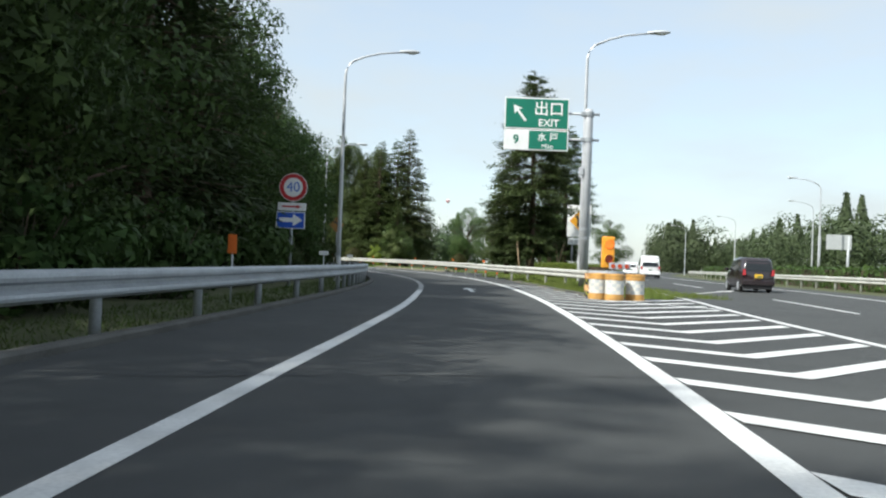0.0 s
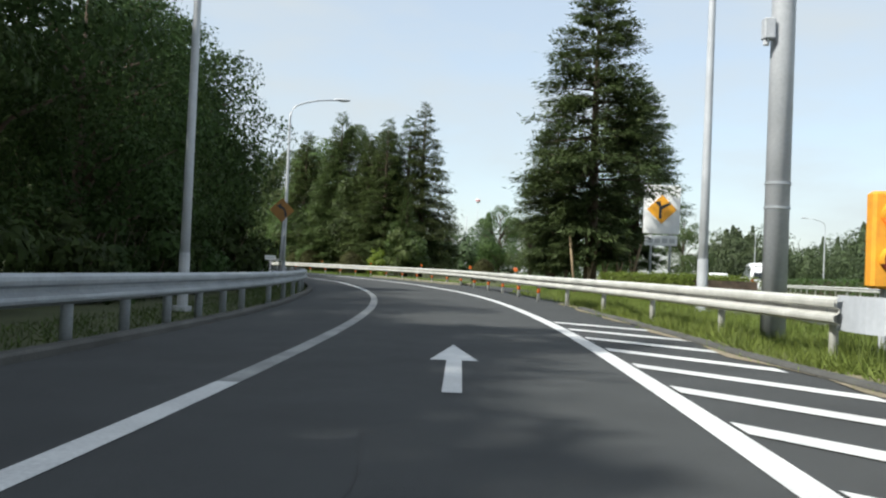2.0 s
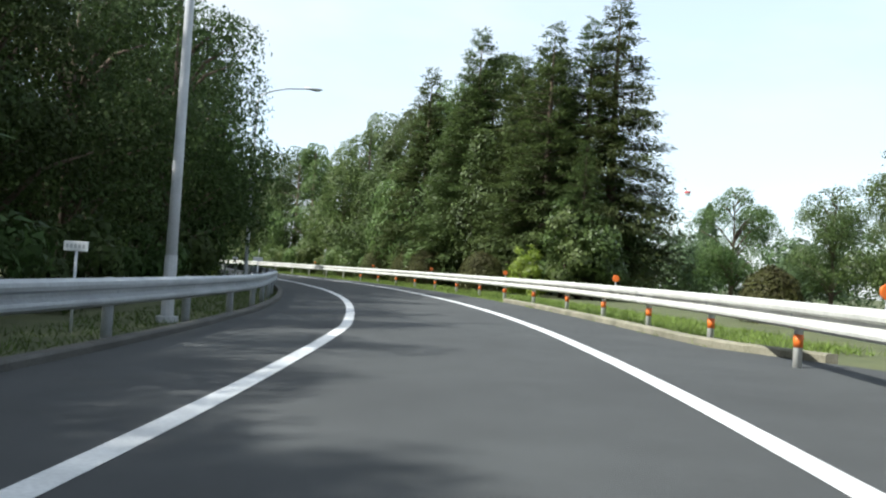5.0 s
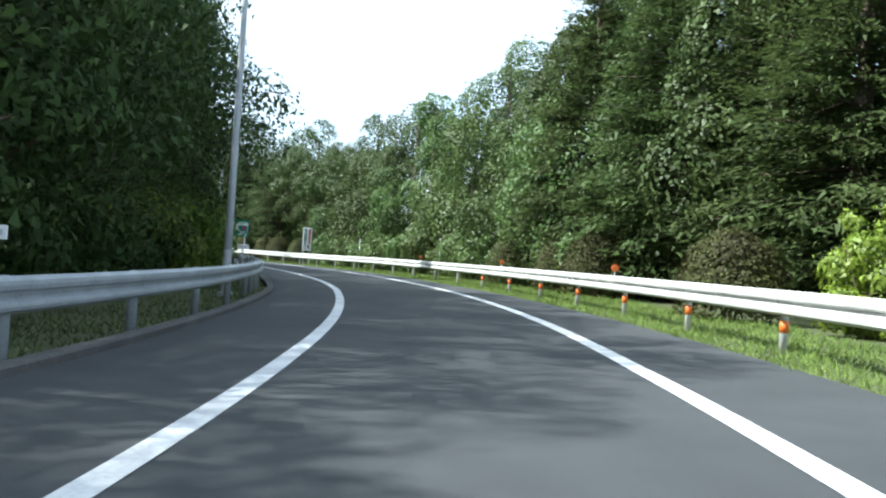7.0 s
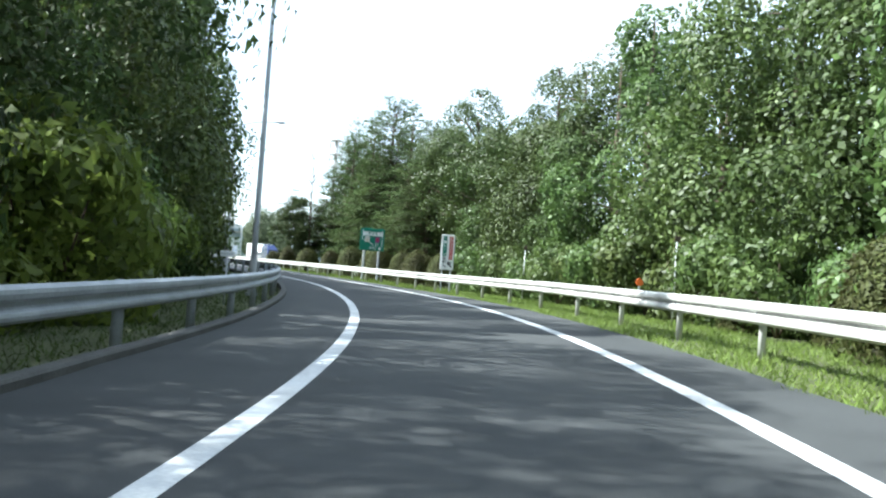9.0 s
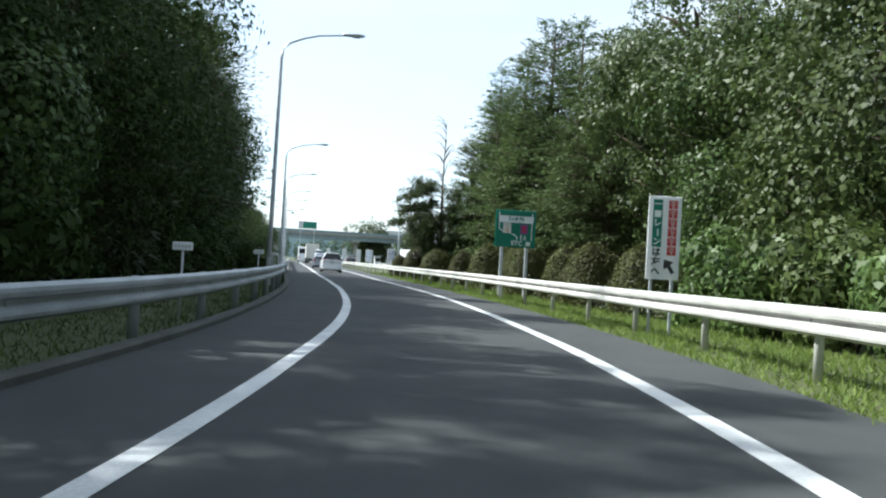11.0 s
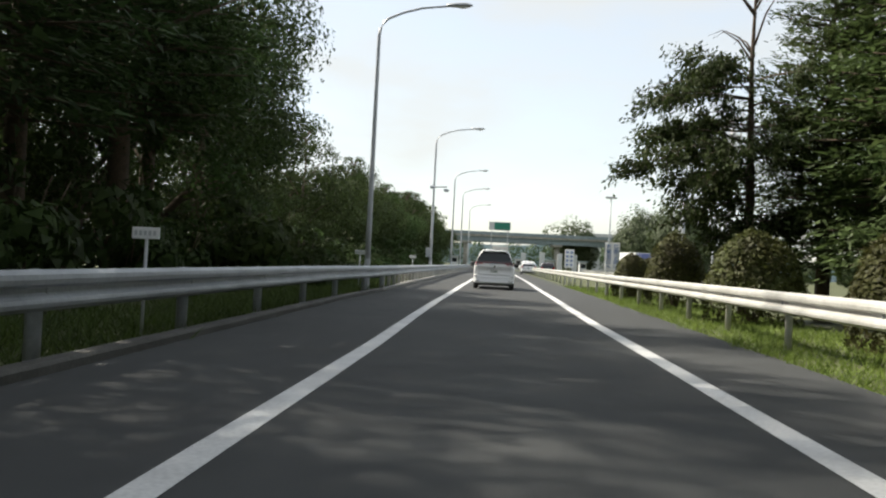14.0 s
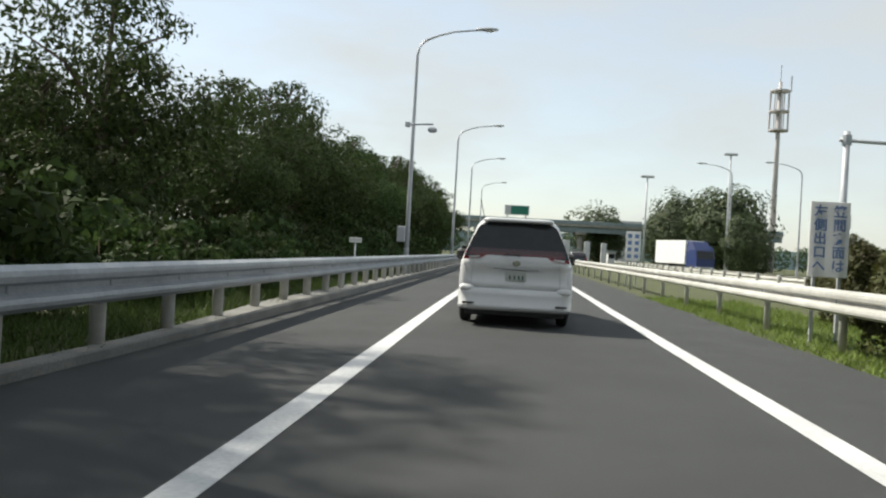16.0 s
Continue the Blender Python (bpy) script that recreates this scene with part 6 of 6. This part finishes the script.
def lorry(m, cab_mat, box_mat, label, faces_us=True):
    """A box lorry; its cab looks towards -y if it faces us."""
    v = thing("lorry", m, label, "lorry")
    part("cargo_box", Mesh().box(-1.2, 1.2, 2.3, 9.0, 0.95, 3.65, 0.04), box_mat, v, "white cargo box")
    part("cab", Mesh().rings([[(-1.15, y0, z), (1.15, y0, z), (1.18, 2.1, z), (-1.18, 2.1, z)] for z, y0 in ((0.5, 0.0), (1.6, 0.0), (2.6, 0.22), (3.1, 0.7))]), cab_mat, v)
    part("windscreen", Mesh().add([(-1.05, -0.012, 1.62), (1.05, -0.012, 1.62), (1.02, 0.19, 2.5), (-1.02, 0.19, 2.5)], [(0, 1, 2, 3)]), CAR_GLASS, v)
    part("air_deflector", Mesh().rings([[(-1.0, 0.9 + k * 0.5, 3.08 + k * 0.5), (1.0, 0.9 + k * 0.5, 3.08 + k * 0.5), (1.0, 2.1, 3.08 + k * 0.5), (-1.0, 2.1, 3.08 + k * 0.5)] for k in (0, 1)]), cab_mat, v)
    part("bumper", Mesh().box(-1.17, 1.17, -0.12, 0.1, 0.35, 0.75, 0.04), BARREL_GREY, v)
    part("chassis", Mesh().box(-0.5, 0.5, 0.3, 8.8, 0.55, 0.95), BLACK, v)
    for x in (-1.2, 1.2):
        for y in (1.0, 6.2, 7.4):
            wheel(v, x, y, 0.48, 0.3)
    return v


lorry(stand(285, 21.5, 0, 20), TRUCK_BLUE, WHITE_PAINT, "white box lorry with a blue cab on the opposite ramp")
lorry(stand(300, 0.6, 0, 180), CAR_SILVER, BARREL_PALE, "pale box lorry queuing at the toll gate")


def coach(m):
    v = thing("coach", m, "white coach with a dark rear window in the queue", "bus")
    part("body", Mesh().box(-1.25, 1.25, 0, 11, 0.35, 3.3, 0.14), CAR_WHITE, v)
    part("rear_window", Mesh().box(-1.05, 1.05, -0.012, 0.0, 1.9, 2.9, 0.004), CAR_GLASS, v)
    for sx in (-1, 1):
        part("tail_light", Mesh().box(sx * 1.05 - 0.1, sx * 1.05 + 0.1, -0.02, 0.0, 0.8, 1.3, 0.006), TAIL_RED, v)
        part("side_window", Mesh().box(sx * 1.25 - 0.006, sx * 1.25 + 0.006, 0.6, 10.4, 1.8, 2.8, 0.004), CAR_GLASS, v)
    for x in (-1.25, 1.25):
        for y in (2.4, 8.6):
            wheel(v, x, y, 0.48, 0.3)
    return v


coach(stand(312, -0.6))

# ---------------------------------------------------------------- towards the toll gate
ov = thing("overpass", stand(390, 0), "grey-green steel girder road bridge on concrete piers", "bridge")
part("deck", Mesh().box(-60, 62, 0, 9, 8.2, 8.7), CONCRETE, ov)
part("girder", Mesh().box(-60, 62, 0.6, 0.9, 6.9, 8.2).box(-60, 62, 8.0, 8.3, 6.9, 8.2), BRIDGE_PAINT, ov, "painted steel girder")
part("parapet", Mesh().box(-60, 62, -0.05, 0.15, 8.7, 9.5), BRIDGE_PAINT, ov)
for x in (-30, -8, 16, 38, 56):
    part("pier", Mesh().tube([(x, 2.5, -0.2), (x, 2.5, 6.9)], 0.7, 14), CONCRETE, ov, smooth=True)
    part("pier_cap", Mesh().box(x - 1.3, x + 1.3, 0.5, 8.5, 6.3, 6.9, 0.08), CONCRETE, ov)
tg = thing("gate_sign", stand(356, 0.6), "white-edged green toll gate sign on two posts", "road sign")
part("panel", Mesh().box(-2.4, 2.4, -0.2, 0.1, 8.6, 10.5, 0.02), BUILD_WHITE, tg)
part("sign_field", Mesh().box(-1.2, 2.25, -0.21, -0.202, 8.75, 10.35), SIGN_GREEN, tg)
for x in (-1.8, 1.8):
    part("post", Mesh().box(x - 0.12, x + 0.12, 0.1, 0.3, -0.1, 10.2), POLE_GREY, tg)
for x, l_ in ((-9, 0), (5, 0), (12, 0), (19, 0)):
    bt = thing("toll_booth", stand(352, x), "small pale toll booth under a flat roof", "booth")
    part("cabin", Mesh().box(-0.7, 0.7, 0, 3, 0, 2.4, 0.05), BUILD_WHITE, bt)
    part("roof", Mesh().box(-1.1, 1.1, -0.5, 3.5, 2.4, 2.6, 0.04), BRIDGE_PAINT, bt)
    part("window", Mesh().box(-0.55, 0.55, -0.02, 0.0, 1.1, 2.0), CAR_GLASS, bt)

for s, l in ((322, 8.5), (326, 12.0), (334, 15.5), (338, 5.6)):
    lp = thing("lane_pillar", stand(s, l), "white lane pillar with a dark lamp panel at the toll plaza", "pillar", "lane pillars")
    part("column", Mesh().box(-0.45, 0.45, 0, 0.5, -0.1, 3.6, 0.04), BUILD_WHITE, lp)
    part("lamp_panel", Mesh().box(-0.32, 0.32, -0.02, 0.0, 2.3, 3.3, 0.006), BARREL_GREY, lp)

cg = thing("camera_gantry", stand(219.6, 11.6, 0, 0), "grey pole with a long arm and a traffic camera", "camera pole")
part("pole", Mesh().tube([(0, 0, -0.1), (0, 0, 6.1)], [0.13, 0.11], 14), POLE_GREY, cg, smooth=True)
part("arm", Mesh().tube([(-0.25, 0, 5.8), (2.4, 0, 5.72)], 0.07, 10), POLE_GREY, cg, smooth=True)
part("clamp", Mesh().tube([(0, 0, 5.62), (0, 0, 5.98)], 0.17, 12), GALV, cg)
part("camera_body", Mesh().box(2.2, 2.55, -0.12, 0.12, 5.42, 5.6, 0.03).tube([(2.4, 0, 5.6), (2.4, 0, 5.72)], 0.04, 8), POLE_GREY, cg, "small camera housing")
for s, l, w in ((228, 18.2, 1.5), (236, 17.6, 1.1), (236, 21.0, 1.2)):
    gb = thing("guide_sign", stand(s, l), "back of a grey guide sign on a post", "road sign")
    part("post", Mesh().tube([(0, 0, -0.1), (0, 0, 4.3)], 0.08, 10), POLE_GREY, gb, smooth=True)
    part("panel", Mesh().box(-w / 2, w / 2, -0.08, -0.04, 3.4, 4.2, 0.02), BARREL_GREY, gb)
cc = thing("traffic_camera", stand(221.3, -4.4, 0, 0), "traffic camera on a bracket on the lamp post", "camera")
part("bracket", Mesh().tube([(0.05, 0, 5.9), (1.0, 0, 5.95)], 0.04, 8).box(-0.1, 0.1, -0.12, 0.12, 5.8, 6.0, 0.02), POLE_GREY, cc)
part("dome", Mesh().box(0.8, 1.15, -0.12, 0.12, 5.62, 5.82, 0.06), POLE_GREY, cc)
part("cabinet", Mesh().box(-0.15, 0.15, -0.3, -0.1, 1.3, 1.9, 0.02), POLE_GREY, cc)

tw = thing("radio_tower", stand(395, 61), "slim reddish radio tower with a cage of platforms", "tower")
part("mast", Mesh().tube([(0, 0, -0.5), (0, 0, 33), (0, 0, 45)], [0.75, 0.5, 0.4], 14), TOWER_PINK, tw, smooth=True)
for z in (33.5, 38.0, 42.8):
    part("platform", Mesh().tube([(0, 0, z - 0.2), (0, 0, z + 0.15)], 2.3, 18), TOWER_PINK, tw)
for k in range(8):
    a = k * math.pi / 4
    part("rail_bar", Mesh().tube([(2.2 * math.cos(a), 2.2 * math.sin(a), 33.5), (2.2 * math.cos(a), 2.2 * math.sin(a), 42.8)], 0.13, 6), TOWER_PINK, tw)
part("aerial", Mesh().tube([(0, 0, 45), (0, 0, 49)], 0.12, 6), POLE_GREY, tw)
part("aerial", Mesh().tube([(2.5, 0, 42.8), (2.5, 0, 46.5)], 0.2, 6), POLE_GREY, tw)
for s, l, z in ((328.5, 34.3, 19.1), (330, 21.5, 15)):
    fl2 = thing("flood_light", stand(s, l), "tall pole with a ring of floodlights", "floodlight")
    part("pole", Mesh().tube([(0, 0, -0.1), (0, 0, z)], [0.2, 0.12], 10), POLE_GREY, fl2, smooth=True)
    part("lamp_ring", Mesh().box(-1.1, 1.1, -0.3, 0.3, z - 0.35, z + 0.1, 0.12), POLE_GREY, fl2)

bm_mast = thing("beacon_mast", ground_pose(0.3, 168), "slim far mast with a red and white beacon", "mast")
part("pole", Mesh().tube([(0, 0, -0.1), (0, 0, 12.4)], [0.06, 0.03], 8), POLE_GREY, bm_mast, smooth=True)
part("beacon", Mesh().tube([(0, 0, 12.4), (0, 0, 12.55), (0, 0, 12.95), (0, 0, 13.1)], [0.15, 0.36, 0.36, 0.15], 12), WHITE_PAINT, bm_mast, smooth=True)
part("red_band", Mesh().tube([(0, 0, 12.66), (0, 0, 12.9)], 0.375, 12), SIGN_RED, bm_mast)
for x, y, z in ((-1.3, 158, 9.5), (0.6, 160, 9.2), (2.4, 162, 9.0)):
    solo("slim_pole", Mesh().tube([(0, 0, -0.1), (0, 0, z)], [0.09, 0.07], 8), POLE_GREY, "slim dark pole behind the far trees", "pole", ground_pose(x, y), "slim poles", smooth=True)

# far sign gantry beside the main carriageway
fg = thing("far_sign", ground_pose(38.5, 86.5, 0), "back of a grey guide sign on two posts", "road sign")
for x in (-0.9, 2.0):
    part("post", Mesh().tube([(x, 0, -0.1), (x, 0, 4.9)], 0.13, 10), POLE_GREY, fg, smooth=True)
part("panel", Mesh().box(-0.2, 2.3, -0.1, 0.05, 3.5, 5.0, 0.03), BARREL_GREY, fg)


# ---------------------------------------------------------------- distance
def far_wood(name, spots, label, tall, mat=FAR_LEAF, size=0.7, per=900, spiky=0.3):
    """A far belt of trees: crowns of many small leaves, some pointed."""
    cs, al, nr, sz = [], [], [], []
    for x, y in spots:
        g = float(height(x, y)[0])
        h = tall * rng.uniform(0.7, 1.15)
        w = h * rng.uniform(0.28, 0.42)
        n = per
        if rng.uniform() < spiky:
            u = rng.uniform(0, 1, n) ** 0.75
            a = rng.uniform(0, 2 * math.pi, n)
            r = w * 0.85 * (1 - u) * rng.uniform(0.75, 1.1, n) + 0.1
            p = np.c_[r * np.cos(a), r * np.sin(a), h * 1.15 * (0.06 + 0.94 * u)]
            d = np.c_[np.cos(a), np.sin(a), 0.4 * np.ones(n)]
        else:
            d = unit(n)
            lump = 1 + 0.2 * np.sin(4 * d[:, 0] + x) * np.sin(5 * d[:, 1] + y) + 0.12 * np.sin(9 * d[:, 2] + x)
            p = d * (lump * rng.uniform(0.9, 1.03, n))[:, None] * np.array([w, w, h * 0.47]) + np.array([0, 0, h * 0.5])
        cs.append(p + np.array([x, y, g]))
        al.append(np.cross(d, unit(n)))
        nr.append(d + rng.normal(0, 0.4, (n, 3)))
        sz.append(size * rng.uniform(0.6, 1.4, n))
    cs, al, nr, sz = map(np.concatenate, (cs, al, nr, sz))
    me = leaf_mesh(name, cs, al, nr, sz, sz * 0.7)
    return solo(name, me, mat, label, "trees", kind="stuff")


far_wood("far_wood_median", [(40 + 0.22 * (y - 60) + rng.uniform(0, 14), y) for y in np.arange(112, 330, 3.2)], "belt of mixed trees beyond the main carriageway", 11.0, per=1100, size=0.48)
far_wood("far_wood_belt", [(0.25 * y + rng.uniform(0, 14), y) for y in np.arange(235, 420, 3.4)], "belt of pointed trees far beyond the carriageway", 14.0, per=1300, size=0.6, spiky=0.4)
far_wood("far_wood_gap", [(rng.uniform(-9, 15), rng.uniform(140, 168)) for _ in range(24)], "low mixed trees beyond the ramp's bend", 7.0, per=1500, size=0.36, spiky=0.2)
far_wood("far_wood_right", [(66 + rng.uniform(0, 20), y) for y in np.arange(30, 112, 4.0)], "dense green trees beyond the far carriageway", 11.0, per=2600, size=0.38)
far_wood("far_wood_toll", [tuple(at(s, l)[:2]) for s, l in [(q, float(np.interp(q, (325, 350, 384), (33, 34, 30))) + rng.uniform(0, 6.5)) for q in rng.uniform(325, 384, 36)] + [(q, rng.uniform(19, 30)) for q in rng.uniform(398, 415, 9)]], "rounded belt of trees beside the toll road", 13.5, per=1700, size=0.6, spiky=0.0)
far_wood("far_wood_bend", [tuple(at(q, l)[:2]) for q, l in ((286.5, 25.6), (287.5, 27.6))], "rounded trees beside the opposite ramp", 6.9, per=5000, size=0.22, spiky=0.0)
far_wood("far_wood_low", [tuple(at(s, l)[:2]) for s, l in [(rng.uniform(310, 385), 58 + rng.uniform(0, 60)) for _ in range(40)]], "low trees beyond the toll road", 5.5, per=700, size=0.6, spiky=0.0)
far_wood("far_wood_bridge", [tuple((at(387, l) + (at(387, 0) - at(380, 0)) * 8)[:2]) for l in np.arange(-90, 90, 6.0)], "trees behind the road bridge", 8.5, per=700, size=0.6, spiky=0.0)
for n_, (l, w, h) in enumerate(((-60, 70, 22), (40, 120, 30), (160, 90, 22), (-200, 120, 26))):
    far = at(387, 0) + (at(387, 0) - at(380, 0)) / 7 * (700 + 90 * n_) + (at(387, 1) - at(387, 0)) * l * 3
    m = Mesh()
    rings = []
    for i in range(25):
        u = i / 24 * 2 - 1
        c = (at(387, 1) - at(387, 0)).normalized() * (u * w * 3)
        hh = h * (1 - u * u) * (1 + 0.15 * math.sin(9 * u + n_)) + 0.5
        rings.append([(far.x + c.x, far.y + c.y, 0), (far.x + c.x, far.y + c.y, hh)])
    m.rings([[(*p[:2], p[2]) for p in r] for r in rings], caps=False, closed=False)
    solo("backdrop_hill", m, HILL, "wooded hill on the horizon, air haze tinted into its blue colour", "hill", kind="structure")
bd = thing("far_building", stand(387, 38), "pale office block beyond the bridge", "building")
part("wall", Mesh().box(-6, 5, 90, 100, 0, 14, 0.1), BUILD_WHITE, bd)
for r_ in range(3):
    for k in range(4):
        part("window", Mesh().box(-5.2 + 2.6 * k, -3.8 + 2.6 * k, 89.95, 90, 4 + 3.2 * r_, 5.6 + 3.2 * r_), CAR_GLASS, bd)

# ---------------------------------------------------------------- cracks and seams in the asphalt
def crack(points, width, label, name="road_crack"):
    """A wandering dark line along points (s, l), flat on the road."""
    pts, m = [], Mesh()
    for (s0, l0), (s1, l1) in zip(points, points[1:]):
        n = max(2, int(math.hypot(s1 - s0, l1 - l0) / 0.16))
        pts += [(s0 + (s1 - s0) * k / n, l0 + (l1 - l0) * k / n) for k in range(n)]
    drift, rings = np.cumsum(rng.normal(0, 0.018, (len(pts), 2)), axis=0), []
    for k, (a, b) in enumerate(pts):
        d = np.subtract(pts[min(k + 1, len(pts) - 1)], pts[max(k - 1, 0)])
        d = np.array([-d[1], d[0]]) / np.hypot(*d) * width * rng.uniform(0.35, 1.2) / 2
        q = np.array([a, b]) + drift[k] - drift[-1] * k / len(pts)
        rings.append([tuple(at(*(q - d), 0.006)), tuple(at(*(q + d), 0.006))])
    return solo(name, m.rings(rings, caps=False, closed=False), TAR, label, "road crack", kind="structure")


crack([(6.9, -3.2), (7.5, -1.6), (8.4, 1.3)], 0.04, "tar-filled seam across the ramp")
crack([(21.6, -0.75), (24.5, -0.6), (28.4, -0.7)], 0.011, "fine crack along the lane")
# Thin dark line slanting across the lane
crack([(191.7, -2.7), (190.9, -0.6), (189.4, 2.1)], 0.03, "dark line across the ramp")

# ---------------------------------------------------------------- grass on the verges
def grass(name, s0, s1, l0, l1, count, tall, label, mat=GRASS):
    s = rng.uniform(s0, s1, count)
    u = rng.uniform(0, 1, count)
    l = np.array([l0(a) for a in s]) * (1 - u) + np.array([l1(a) for a in s]) * u
    i = np.clip(np.round((s + 38) * 2).astype(int), 0, len(SD) - 1)
    d = s - SD[i]
    l = l + 0.16 * np.sin(2.3 * s) * np.sin(0.9 * s + 1) + rng.normal(0, 0.05, count)
    x, y = DX[i] + TX[i] * d + TY[i] * l, DY[i] + TY[i] * d - TX[i] * l
    z = height_sl(s, l) - 0.06
    clump = 0.55 + 0.45 * np.sin(s * 1.3 + 2 * np.sin(l * 2.1)) * np.sin(s * 0.37 + l)
    h = tall * rng.uniform(0.5, 1.3, count) * (0.6 + 0.6 * clump)
    a = np.c_[rng.normal(0, 0.6, (count, 2)), np.ones(count)]
    return solo(name, leaf_mesh(name, np.c_[x, y, z], a, unit(count) * np.array([1, 1, 0.1]) + 1e-3, h, h * 0.0 + rng.uniform(0.010, 0.024, count), 0.5), mat, label, "grass", kind="stuff")


grass("grass_right", 30, 215, lambda s: max(edge_right(s), 3.5) - 0.04 if not 50 < s < 72 else rail_right(s) + 2.8, lambda s: rail_right(s) + 2.6 if not 50 < s < 72 else rail_right(s) + 5, 140000, 0.15, "bright green grass along the right-hand verge")
grass("grass_left", -30, 200, lambda s: edge_left(s) - 0.2, lambda s: rail_left(s) - 2.2, 46000, 0.13, "green grass under the left-hand guardrail, darkened in colour for the shade", GRASS_SHADED)
grass("grass_left_far", 172, 262, lambda s: edge_left(s) - 0.2, lambda s: rail_left(s) - 2.6, 42000, 0.24, "rough green grass under the guardrail past the wood, darkened in colour for the shade", GRASS_SHADED)
solo("dirt_strip", strip(30, 50, 1.0, [lambda s: edge_right(s) - 0.12 - 0.12 * math.sin(1.7 * s), lambda s: edge_right(s) + 0.35, lambda s: edge_right(s) + 0.75 + 0.2 * math.sin(1.1 * s)], 0.012), DIRT, "sandy dirt washed over the road edge by the grass", "ground", kind="structure", smooth=True)
grass("grass_nose", 31, 49, lambda s: edge_right(s) + 0.35, lambda s: rail_right(s) + 1.2, 26000, 0.30, "tall rough grass under the guardrail at the gore")
grass("grass_island", 30, 60, lambda s: rail_right(s) + 0.5, lambda s: rail_right(s) + 4.2, 22000, 0.24, "grass on the island behind the guardrail")
